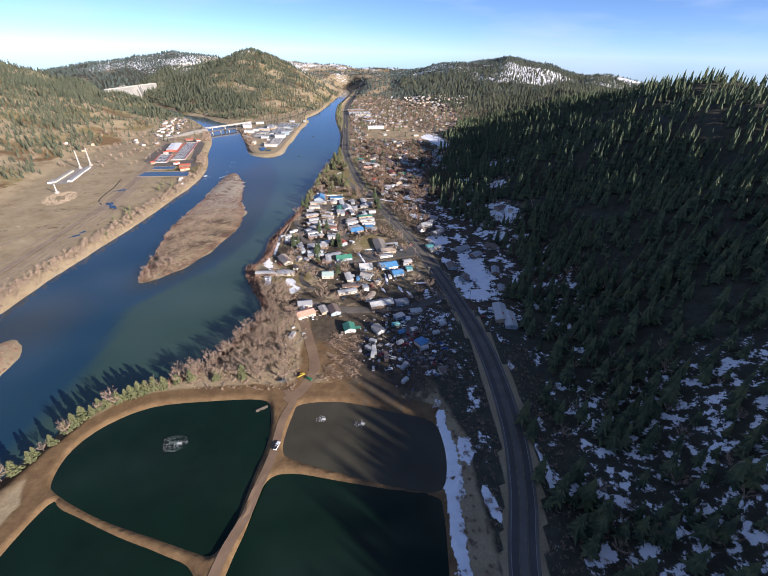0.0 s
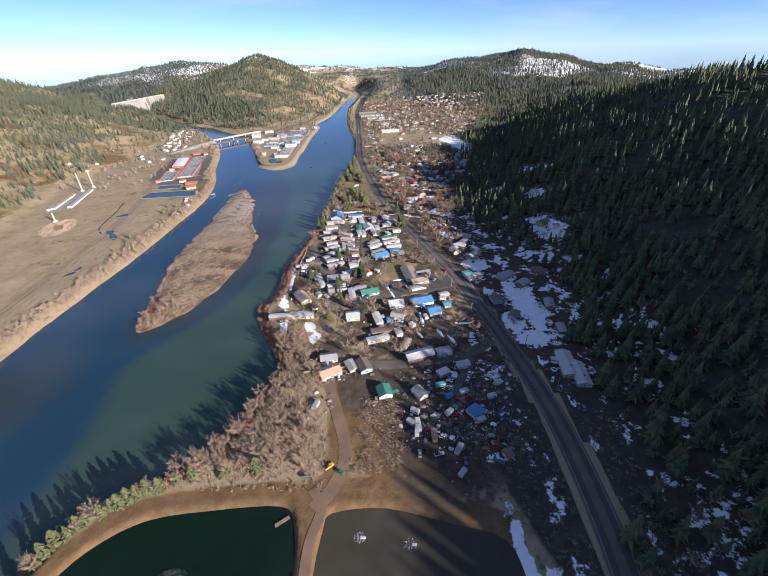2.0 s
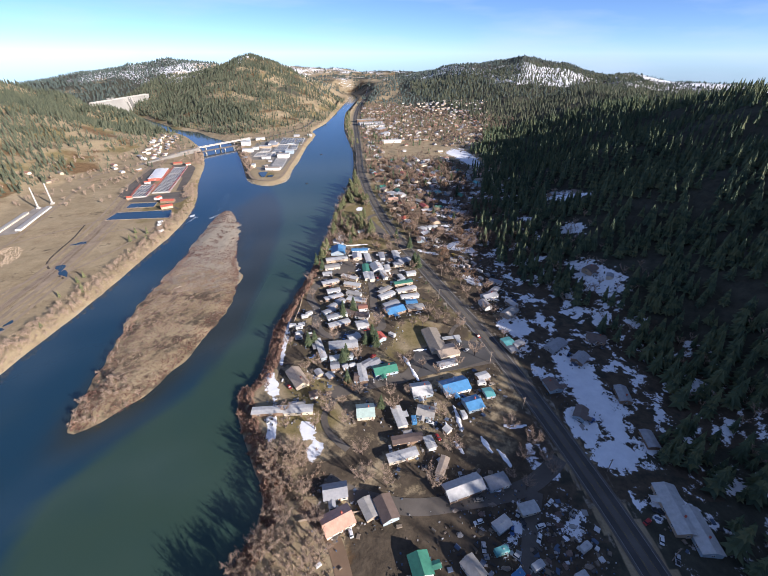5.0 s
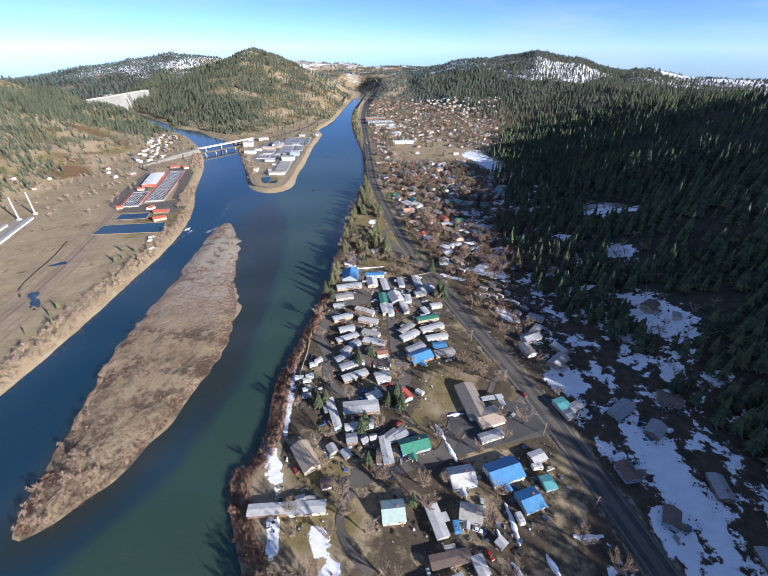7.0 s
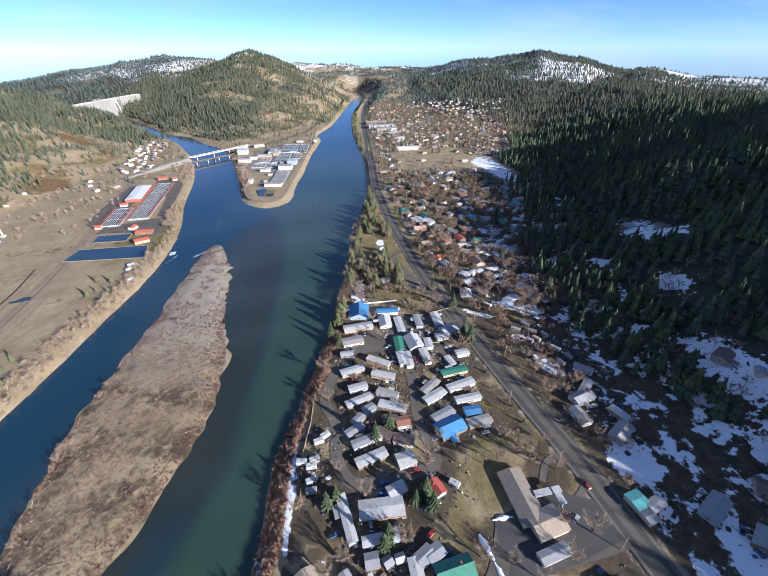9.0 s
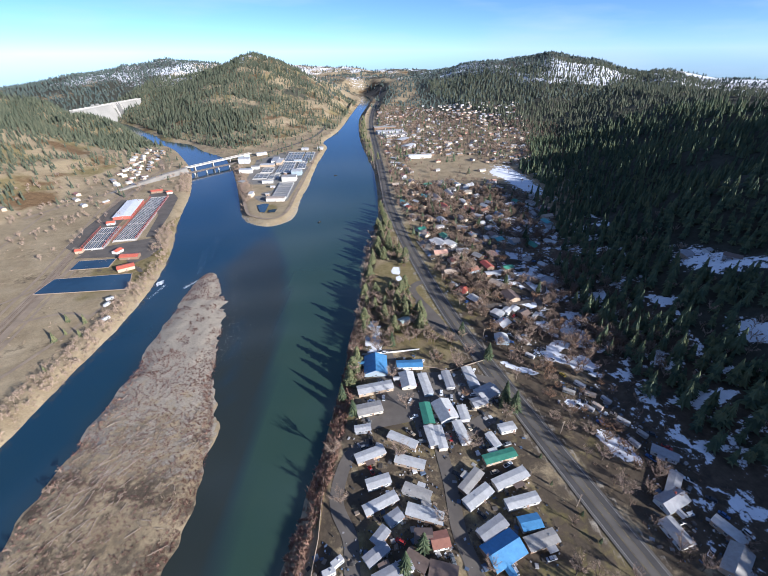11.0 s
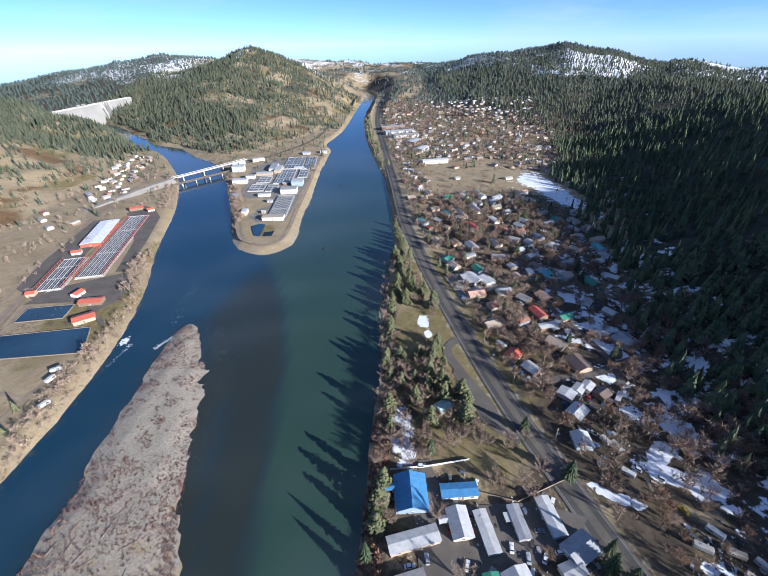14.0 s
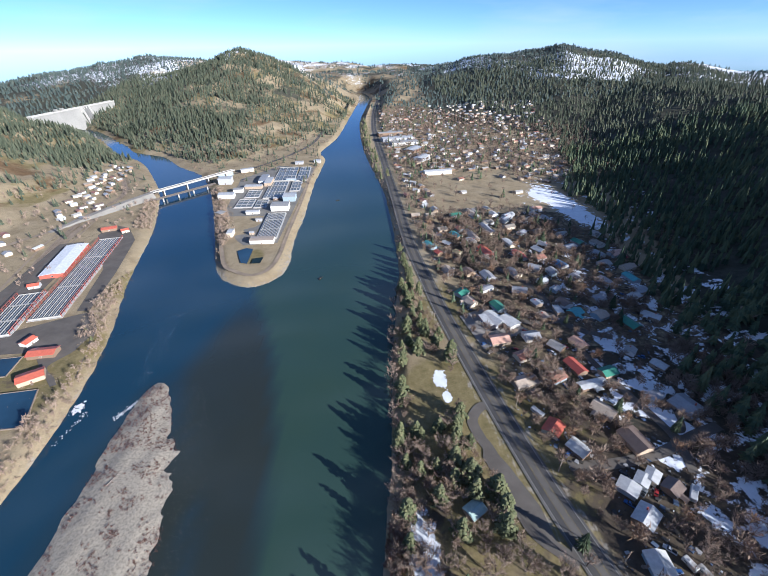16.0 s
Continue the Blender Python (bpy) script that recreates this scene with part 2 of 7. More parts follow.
# ---------------------------------------------------------------- the lie of the land
LEFT_BANK = [(-300, -600), (-305, 256), (-306, 323), (-300, 421), (-298, 502), (-300, 640), (-320, 735), (-352, 820), (-386, 930),
             (-410, 995), (-438, 1060), (-467, 1116), (-509, 1182), (-562, 1260), (-608, 1312), (-650, 1342), (-695, 1384), (-765, 1470), (-850, 1560), (-960, 1622)]
NORTH_FORK = [(-925, 1668), (-830, 1582), (-745, 1492), (-690, 1434), (-652, 1384), (-600, 1354), (-556, 1328), (-491, 1250), (-431, 1196), (-384, 1112), (-340, 1010)]
POINT = [(-305, 920), (-280, 854), (-262, 828), (-236, 814), (-214, 828), (-207, 855), (-211, 903), (-215, 1010), (-222, 1144),
         (-224, 1290), (-242, 1353), (-222, 1504), (-216, 1800), (-212, 2318), (-260, 2560)]
RIGHT_BANK = [(-215, 2560), (-168, 2318), (-172, 2079), (-179, 1709), (-150, 1346), (-113, 1112), (-100, 970), (-95, 844), (-98, 799), (-102, 732),
              (-104, 683), (-105, 640), (-109, 580), (-113, 510), (-122, 446), (-126, 412), (-123, 378), (-125, 356), (-133, 344), (-119, 310),
              (-97, 272), (-105, 243), (-118, 209), (-141, 187), (-168, 172), (-181, 140), (-192, 105), (-207, 60), (-230, -600)]
RIVER = LEFT_BANK + NORTH_FORK + POINT + RIGHT_BANK
ISLAND = [(-263, 690), (-265, 640), (-257, 545), (-254, 463), (-247, 411), (-236, 361), (-224, 316), (-205, 326), (-191, 350), (-179, 400),
          (-174, 450), (-181, 500), (-196, 540), (-209, 590), (-214, 624), (-232, 655), (-248, 684)]
ISLET = [(-285, 190), (-277, 222), (-268, 229), (-256, 219), (-249, 203), (-250, 170), (-262, 150)]
POND_A = [(-160, 117), (-162, 135), (-153, 152), (-134, 165), (-104, 170), (-72, 172), (-64, 164), (-60, 143), (-62, 120), (-64, 96),
          (-69, 85), (-78, 86), (-96, 91), (-125, 99), (-152, 110)]
POND_B = [(-50, 161), (-46, 169), (-21, 171), (9, 164), (32, 157), (37, 138), (35, 120), (28, 114), (3, 118), (-20, 124), (-44, 131), (-51, 138)]
POND_C = [(-55, 118), (-43, 123), (-17, 119), (8, 115), (28, 112), (32, 103), (30, 60), (26, -40), (-60, -40), (-62, 60), (-58, 96)]
POND_D = [(-154, 104), (-145, 103), (-114, 92), (-91, 85), (-75, 78), (-72, 60), (-72, -40), (-170, -40), (-160, 60)]
HIGHWAY = [(40, -600), (42, -450), (45, -300), (48, -160), (52, -50), (55, 20), (62, 77), (72, 115), (78, 158), (77, 225), (64, 302), (41, 396), (19, 462), (-4, 532), (-31, 621), (-58, 745),
           (-70, 817), (-82, 903), (-92, 1032), (-109, 1247), (-136, 1603), (-140, 1983), (-120, 2500)]


def smooth_line(points, steps=4, closed=False):
    """A line rounded through its control points."""
    p = np.array(points, float)
    n = len(p)
    out = []
    for i in range(n if closed else n - 1):
        a, b, c, d = (p[(i + k) % n] if closed else p[min(max(i + k, 0), n - 1)] for k in (-1, 0, 1, 2))
        for s in np.arange(steps) / steps:
            out.append(0.5 * (2 * b + (c - a) * s + (2 * a - 5 * b + 4 * c - d) * s ** 2 + (3 * b - a - 3 * c + d) * s ** 3))
    if not closed:
        out.append(p[-1])
    return np.array(out)


def line_distance(x, y, line):
    """Distance to a polyline."""
    best = np.full(x.shape, 1e12)
    for (ax, ay), (bx, by) in zip(line[:-1], line[1:]):
        dx, dy = bx - ax, by - ay
        s = np.clip(((x - ax) * dx + (y - ay) * dy) / max(dx * dx + dy * dy, 1e-9), 0, 1)
        best = np.minimum(best, (x - ax - s * dx) ** 2 + (y - ay - s * dy) ** 2)
    return np.sqrt(best)


def inside(x, y, loop):
    odd = np.zeros(x.shape, bool)
    for (ax, ay), (bx, by) in zip(loop, np.roll(loop, -1, axis=0)):
        if ay != by:
            odd ^= ((ay > y) != (by > y)) & (x < (bx - ax) * (y - ay) / (by - ay) + ax)
    return odd


def signed(x, y, loop):
    """Distance to a closed outline, negative inside."""
    d = line_distance(x, y, np.vstack([loop, loop[:1]]))
    return np.where(inside(x, y, loop), -d, d)


def waves(x, y, size, seed):
    """Smooth uneven ground, about -1 to 1."""
    r = np.random.RandomState(seed)
    v = np.zeros(x.shape)
    for k in range(4):
        for _ in range(3):
            a, ph = r.uniform(0, 2 * np.pi), r.uniform(0, 2 * np.pi)
            f = 2 * np.pi / size * 1.9 ** k * r.uniform(0.7, 1.3)
            v += np.sin((x * np.cos(a) + y * np.sin(a)) * f + ph) / 1.8 ** k
    return v / 4.2


def ease(v):
    v = np.clip(v, 0, 1)
    return v * v * (3 - 2 * v)


RIVER_S, ISLAND_S = smooth_line(RIVER, 3, True), smooth_line(ISLAND, 4, True)
PONDS_S = [smooth_line(p, 4, True) for p in (POND_A, POND_B, POND_C, POND_D)]
HIGHWAY_S = smooth_line(HIGHWAY, 6)
WATER_Z, POND_Z = -4.0, -1.3


def hills(x, y):
    """Height of the slopes over the valley floor."""
    crest = np.interp(y, [-600, -100, 20, 120, 300, 450, 800, 1130, 1500, 2000, 2600], [390, 390, 390, 390, 395, 405, 510, 590, 680, 800, 950])
    foot = np.interp(y, [-600, 100, 180, 230, 300, 383, 430, 510, 580, 684, 811, 958, 1190, 2172],
                     [92, 96, 106, 122, 142, 146, 118, 96, 90, 100, 130, 166, 222, 470])
    # south of y=60 the crest is unseen; its height is set for its shadow
    top = np.interp(y, [-600, -160, -100, -40, 20, 100, 150, 300, 450, 640, 800, 950, 1130, 1500, 2000, 2600], [140, 143, 148, 154, 146, 130, 122, 122, 132, 138, 126, 106, 84, 68, 62, 55])
    u = (x - foot) / (crest - foot)
    h = top * np.where(u < 1, ease(u) * 0.35 + np.clip(u, 0, 1) * 0.65, 1.0) * np.where(u > 1.5, np.clip(2.2 - u, 0.45, 0.7) / 0.7, 1.0)
    u = ((-x) - np.interp(y, [0, 500, 730, 960, 1200, 1400], [480, 500, 575, 570, 590, 720])) / 420
    h = np.maximum(h, 100 * (ease(u) * 0.3 + np.clip(u, 0, 1.4) * 0.7) * ease((np.interp(-x, [700, 900, 1000], [1480, 1520, 1655]) - y) / np.interp(-x, [700, 900, 1000], [380, 300, 160])))
    zc = np.interp(x, [-1150, -1027, -926, -805, -697, -615, -518, -407, -290, -225], [60, 66, 92, 126, 158, 168, 143, 97, 42, 0])
    yf = np.interp(x, [-1027, -900, -672, -524, -424, -358, -286, -243], [1800, 1700, 1412, 1290, 1220, 1285, 1415, 1700])
    u = (y - yf) / (2105 - yf)
    h = np.maximum(h, zc * np.where(u < 1, ease(u) * 0.3 + np.clip(u, 0, 1) * 0.7, ease(1.9 - u / 1.15)))
    a, r = np.degrees(np.arctan2(x + 72, y - 288)), np.hypot(x + 72, y - 288)
    z1 = np.interp(a, [-70, -43, -39, -36.6, -33, -31, -28, -26, -24, -10], [10, 50, 64, 84, 105, 122, 142, 153, 145, 60])
    h = np.maximum(h, z1 * np.exp(-((r - 2550) / np.where(r < 2550, 660, 900)) ** 2))
    z2 = np.interp(a, [-25, -14, -10.5, -7.5, -5, -2.5, 1, 5.5, 12, 30], [125, 116, 101, 87, 80, 66, 70, 64, 60, 50])
    h = np.maximum(h, z2 * np.exp(-((r - 3300) / np.where(r < 3300, 420, 900)) ** 2))
    z3 = np.interp(a, [2, 7.5, 10.8, 13, 16, 19, 22, 24, 26, 28.5, 30.5, 32.3, 37, 42, 47, 80], [50, 92, 126, 134, 150, 164, 146, 134, 104, 82, 94, 78, 32, 8, -12, 0])
    h = np.maximum(h, z3 * np.exp(-((r - 2650) / np.where(r < 2650, 800, 1200)) ** 2))
    h = np.maximum(h, 46 * np.exp(-((x + 880) / 130) ** 2 - ((y - 1415) / 105) ** 2))
    h = np.maximum(h, 20 * np.exp(-((x + 690) / 60) ** 2 - ((y - 1330) / 60) ** 2))
    behind = ease((-300 - y) / 900) * 40
    sink = np.interp(a, [-60, -20, -14, 8, 14, 60], [2700, 2750, 3400, 3400, 2800, 2700])
    return np.maximum(h, behind) - 0.30 * np.maximum(0, r - sink) * (y > 300)


def land(x, y):
    """The height of the ground, with the river, ponds and banks."""
    h = hills(x, y)
    z = h * (1 + 0.10 * waves(x, y, 420, 3)) + np.clip(h / 14, 0, 1) * 4.5 * waves(x, y, 120, 4) + 0.35 * waves(x, y, 70, 5)
    z = z + np.where((x > 100) & (y > 300) & (y < 1500), ease((h - 12) / 40) * 11 * np.sin((y + 0.45 * x) * 0.030 + 1.6 * waves(x, y, 300, 14)), 0)
    road = line_distance(x, y, HIGHWAY_S)
    z = np.where(h < 30, z * ease((road - 11) / 22), z) if np.ndim(z) else z
    rv = signed(x, y, RIVER_S)
    z = np.where(y > 2050, z * ease((rv - 6) / 110), np.where((y > 1150) & (x < -230), z * ease((rv - 3) / 50), z))
    bank = WATER_Z + np.where(rv > 0, rv * 0.42, rv * 0.35) + 0.5 * waves(x, y, 24, 6)
    z = np.where(rv < 16, np.minimum(z, np.maximum(bank, -9)), z)
    isl = signed(x, y, ISLAND_S) + 3.2 * waves(x, y, 34, 8) * (y > 400) + (4.0 * waves(x, y, 11, 12) + 5.0 * waves(x, y * 1.5, 60, 13) + 2.5) * ease((y - 520) / 60) * ease((x + 0.22 * (y - 600) + 238) / 22)
    top = WATER_Z + np.clip(-isl * 0.14, -3, 1.9) + 0.35 * waves(x, y, 30, 7)
    z = np.where(isl < 12, np.maximum(z, top), z)
    isl = signed(x, y, smooth_line(ISLET, 4, True)) + 1.5 * waves(x, y, 20, 9)
    z = np.where(isl < 12, np.maximum(z, WATER_Z + np.clip(-isl * 0.2, -3, 1.7)), z)
    for p in PONDS_S:
        d = signed(x, y, p)
        z = np.where(d < 9, np.minimum(z, POND_Z + np.clip(d * 0.75, -3.5, 1.75)), z)
    return z


def axis(parts):
    v = []
    for a, b, step in parts:
        v.extend(np.arange(a, b, step))
    return np.array(v)


gx = np.concatenate([axis([(-4400, -1400, 110), (-1400, -680, 24), (-680, -420, 9), (-420, -200, 3.4), (-200, -170, 2.3), (-170, -60, 1.4), (-60, 60, 2.3), (60, 180, 3.4), (180, 560, 9), (560, 1400, 26), (1400, 4500, 110)])])
gy = np.concatenate([axis([(-2200, -240, 90), (-240, 40, 12), (40, 75, 2.3), (75, 120, 1.4), (120, 190, 2.3), (190, 760, 3.6), (760, 1200, 6), (1200, 2300, 14), (2300, 3600, 34), (3600, 5400, 110)])])
X, Y = np.meshgrid(gx, gy)
Z = land(X, Y)
nx, ny = len(gx), len(gy)
ix = np.arange(nx * ny).reshape(ny, nx)
quads = np.stack([ix[:-1, :-1], ix[:-1, 1:], ix[1:, 1:], ix[1:, :-1]], -1).reshape(-1, 4)
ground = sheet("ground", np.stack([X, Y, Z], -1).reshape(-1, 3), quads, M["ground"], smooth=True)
tagged(ground, "valley floor, banks and hills of dry grass, soil and snow patches", "ground", kind="structure")


def sample(table, x, y):
    """A value of the ground's grid between its corners."""
    x, y = np.asarray(x, float), np.asarray(y, float)
    i = np.clip(np.searchsorted(gx, x) - 1, 0, nx - 2)
    j = np.clip(np.searchsorted(gy, y) - 1, 0, ny - 2)
    u, v = np.clip((x - gx[i]) / (gx[i + 1] - gx[i]), 0, 1), np.clip((y - gy[j]) / (gy[j + 1] - gy[j]), 0, 1)
    return (table[j, i] * (1 - u) + table[j, i + 1] * u) * (1 - v) + (table[j + 1, i] * (1 - u) + table[j + 1, i + 1] * u) * v


def ground_z(x, y):
    return float(sample(Z, x, y))


def blob(x, y, cx, cy, rx, ry, turn=0.0):
    c, s = math.cos(turn), math.sin(turn)
    u, v = (x - cx) * c + (y - cy) * s, -(x - cx) * s + (y - cy) * c
    return np.clip(1.25 - 0.75 * np.hypot(u / rx, v / ry), 0, 1)

# ---------------------------------------------------------------- what covers the ground
HILL = hills(X, Y)
RV = signed(X, Y, RIVER_S)
ISL = signed(X, Y, ISLAND_S)
ROAD = line_distance(X, Y, HIGHWAY_S)


def paint(name, r, g, b):
    col = ground.data.color_attributes.new(name, "FLOAT_COLOR", "POINT")
    rgba = np.ones((nx * ny, 4), np.float32)
    for k, v in enumerate((r, g, b)):
        rgba[:, k] = np.clip(v, 0, 1).ravel()
    col.data.foreach_set("color", rgba.ravel())


# snow lies in the shade of the hill and on the far heights
snow = np.zeros_like(X)
for cx, cy, rx, ry, turn in ((94, 345, 12, 42, 0.1), (88, 298, 14, 10, 0.3), (78, 318, 8, 14, 0), (66, 415, 13, 13, 0), (132, 1010, 20, 82, 0.12), (112, 1045, 14, 30, 0.1),
                             (39, 140, 3.5, 32, 0.1), (37, 100, 3.5, 30, 0), (55, 108, 3, 9, 0.2), (48, 138, 4, 8, 0), (88, 125, 2, 15, 0), (-113, 352, 4, 17, 0.45), (-104, 318, 3, 12, 0.2),
                             (-113, 398, 2, 30, 0.1), (-82, 314, 4, 8, 0.5), (-76, 300, 5, 6, 0), (-91, 585, 6, 20, 0.08), (58, 681, 16, 6, -0.2), (58, 652, 7, 12, 0.4), (54, 724, 8, 13, 0.3), (50, 661, 6, 6, 0), (5, 553, 2.5, 10, 0.9), (14, 549, 2.5, 8, 1.2), (40, 563, 15, 6, -0.5), (53, 556, 9, 8, 0), (36, 520, 6, 4, 0), (46, 490, 6, 12, 0.5), (62, 590, 8, 16, 0.2), (44, 575, 10, 5, 0.4), (-73, 690, 5, 8, 0), (-70, 675, 3, 5, 0)):
    snow = np.maximum(snow, blob(X, Y, cx, cy, rx, ry, turn))
for cx, cy, rx, ry, turn in ((195, 652, 23, 46, 0.1), (165, 560, 9, 18, 0.5), (152, 468, 15, 36, 0.2), (118, 520, 10, 6, 0), (136, 420, 9, 9, 0), (104, 640, 7, 10, 0), (140, 610, 8, 6, 0.3), (128, 455, 6, 10, 0.6)):
    snow = np.maximum(snow, 0.8 * blob(X, Y, cx, cy, rx, ry, turn))
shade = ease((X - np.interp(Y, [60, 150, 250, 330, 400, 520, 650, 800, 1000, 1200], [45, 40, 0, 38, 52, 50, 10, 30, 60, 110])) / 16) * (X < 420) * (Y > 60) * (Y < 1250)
snow = np.maximum(snow, (0.37 - 0.10 * ease((290 - Y) / 60) - 0.12 * ease((Y - 760) / 120) + 0.36 * waves(X, Y, 34, 23)) * shade * (ROAD > 12) * (HILL < 14))
snow = np.maximum(snow, 0.44 * ease((X - 90) / 20) * ease((215 - Y) / 50) * (HILL > 2))
ang, far = np.degrees(np.arctan2(X + 72, Y - 288)), np.hypot(X + 72, Y - 288)
high = np.interp(ang, [-60, -42, -30, -22, -14, -8, 0, 7, 12, 17, 21, 25, 27, 30, 35, 40, 60], [0.45, 0.46, 0.45, 0.44, 0.46, 0.42, 0.45, 0.42, 0.35, 0.45, 0.70, 0.68, 0.42, 0.46, 0.56, 0.5, 0.46])
snow = np.maximum(snow, np.where(far > 1900, high * ease((HILL - np.interp(ang, [-60, 10, 17, 20, 25, 27, 30, 37, 45], [35, 35, 60, 62, 52, 60, 38, 14, 0])) / np.where(ang > 15, 16, 60)) + 0.22 * waves(X, Y, 260, 21), 0))
snow = np.where((ang > 15) & (ang < 28.5), snow * np.where(far > 1900, ease((2440 - far) / 110), 1), snow)
snow = np.maximum(snow, np.where((far > 2350) & (ang > -16) & (ang < 9), (0.34 + 0.0018 * np.maximum(0, HILL - 40) + 0.40 * waves(X, Y * 0.6, 190, 34)) * ease((HILL - 38) / 30), 0))
snow = np.maximum(snow, blob(X, Y, -640, 2060, 14, 60, 0.2) * 0.75)

grass = np.zeros_like(X)
for cx, cy, rx, ry in ((-86, 325, 20, 16), (-12, 408, 14, 17), (-52, 640, 44, 74), (-88, 348, 16, 10), (-40, 632, 7, 28), (-82, 680, 18, 28), (-60, 770, 20, 40), (-345, 700, 30, 60), (-245, 870, 10, 18), (-8, 436, 26, 14), (-350, 830, 14, 34)):
    grass = np.maximum(grass, blob(X, Y, cx, cy, rx, ry))
grass = np.maximum(grass, (0.48 + 0.25 * waves(X, Y, 50, 36)) * (X > -115) * (X < 40) * (Y > 360) * (Y < 760))
dirt = np.zeros_like(X)
for p in PONDS_S:
    d = signed(X, Y, p)
    dirt = np.maximum(dirt, np.clip(1.3 - np.abs(d - 4) / 9, 0, 1))
dirt *= X < 40
for cx, cy, rx, ry in ((-46, 225, 10, 50), (-28, 215, 20, 34), (-30, 180, 40, 8), (-190, 150, 20, 60), (-600, 900, 30, 40)):
    dirt = np.maximum(dirt, 0.9 * blob(X, Y, cx, cy, rx, ry))
dirt = np.maximum(dirt, np.where((ISL < 2) & (Y < 560), 0.30, 0))
dirt = np.maximum(dirt, np.where((RV > 0) & (RV < 22) & (X < -250) & (Y < 1000), 0.35, 0))
dirt = np.maximum(dirt, np.where((HILL > 4) & (X < 40), 0.34 + 0.4 * waves(X, Y, 150, 28), 0))
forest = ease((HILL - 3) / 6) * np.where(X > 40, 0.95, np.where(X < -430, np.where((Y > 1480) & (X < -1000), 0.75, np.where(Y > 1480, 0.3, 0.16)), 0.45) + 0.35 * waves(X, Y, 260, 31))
# dark floor colour is also painted over the hill's shade zone, off the road
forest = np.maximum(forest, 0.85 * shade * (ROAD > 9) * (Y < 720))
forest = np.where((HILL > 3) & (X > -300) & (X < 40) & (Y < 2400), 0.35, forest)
gravel = np.where((ISL < 2) & (Y > 470), 0.80 - 0.0032 * np.maximum(0, 590 - Y), np.where(ISL < 2, 0.3, 0))
gravel = np.maximum(gravel, np.where((RV > -3) & (RV < 2.0) & (X < -180), 0.46, 0))
gravel = np.maximum(gravel, np.clip(1.0 - np.abs(ROAD - 8.5) / 3, 0, 0.46) * (Y > 250))
soil = np.zeros_like(X)
for cx, cy, rx, ry in ((10, 215, 34, 46), (20, 260, 40, 40), (-30, 250, 26, 26)):
    soil = np.maximum(soil, blob(X, Y, cx, cy, rx, ry))
soil = np.maximum(soil, (0.57 + 0.24 * waves(X, Y, 46, 27)) * (X > -110) * (X < 130) * (Y > 270) * (Y < 620) * (RV > 6))
soil = np.maximum(soil, 0.56 * (X > -40) * (X < 140) * (Y >= 600) * (Y < 985))
soil = np.maximum(soil, (0.62 + 0.2 * waves(X, Y, 60, 24)) * (X > np.interp(Y, HIGHWAY_S[:, 1], HIGHWAY_S[:, 0]) + 10) * (Y > 300) * (Y < 640) * (HILL < 14))
soil = np.maximum(soil, (0.36 + 0.2 * waves(X, Y, 90, 33)) * (X > -90) * (X < 300) * (Y >= 1200) * (Y < 1950))
soil = np.maximum(soil, np.where((ISL < 2) & (Y < 575), 0.45 + 0.22 * waves(X * 1.6, Y, 38, 29) - 0.0040 * np.maximum(0, Y - 500), 0))
west = (X < -300) & (HILL < 30) & (RV > 8) & (Y < 1400)
grass = np.maximum(grass, np.where(west, 0.16 + 0.32 * waves(X, Y, 110, 25), 0))
soil = np.maximum(soil, np.where(west, 0.22 + 0.30 * waves(X + 40, Y, 70, 26), 0))
grass = np.maximum(grass, np.where((HILL > 3) & (X < -200) & (Y < 2200), 0.42 + 0.34 * waves(X, Y, 120, 35), 0))
lawn = np.zeros_like(X)
for cx, cy, rx, ry in ((-86, 325, 20, 16), (-12, 408, 14, 17), (-88, 348, 16, 10), (-80, 684, 17, 28), (-54, 682, 12, 20), (-40, 632, 7, 28), (-52, 640, 30, 60)):
    lawn = np.maximum(lawn, blob(X, Y, cx, cy, rx, ry))
soil = soil * (1 - 0.8 * lawn)
paint("zone", snow, grass, dirt)
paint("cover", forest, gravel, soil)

# ---------------------------------------------------------------- water
wx, wy = np.arange(-1000, -80, 7.0), np.arange(-600, 2620, 9.0)
WX, WY = np.meshgrid(wx, wy)
RVW = signed(WX, WY, RIVER_S)
wi = np.arange(len(wx) * len(wy)).reshape(len(wy), len(wx))
wq = np.stack([wi[:-1, :-1], wi[:-1, 1:], wi[1:, 1:], wi[1:, :-1]], -1).reshape(-1, 4)
near = RVW.ravel() < 14
wq = wq[near[wq].any(1)]
used = np.unique(wq)
back = np.zeros(len(near), np.int64)
back[used] = np.arange(len(used))
pts = np.stack([WX.ravel(), WY.ravel(), np.full(WX.size, WATER_Z)], -1)[used]
river = sheet("river", pts, back[wq], M["river"], smooth=True)
tagged(river, "wide river, dark blue on one side and green on the other", "river", kind="structure")
edge = np.interp(pts[:, 1], [100, 200, 245, 270, 310, 350, 383, 412, 470, 540, 617, 643, 714, 815, 840], [-197, -196, -204, -211, -190, -165, -159, -153, -157, -162, -170, -172, -190, -231, -260])
m = ease((pts[:, 0] - edge + 5) / 11)
m = np.where(pts[:, 1] > 830, np.where(pts[:, 0] > -262, 1.0, 0.0), m)
m *= np.interp(pts[:, 1], [0, 700, 1000, 1400, 2000], [0.95, 0.9, 0.6, 0.3, 0.2])
col = river.data.color_attributes.new("mix", "FLOAT_COLOR", "POINT")
isl = signed(pts[:, 0], pts[:, 1], ISLAND_S)
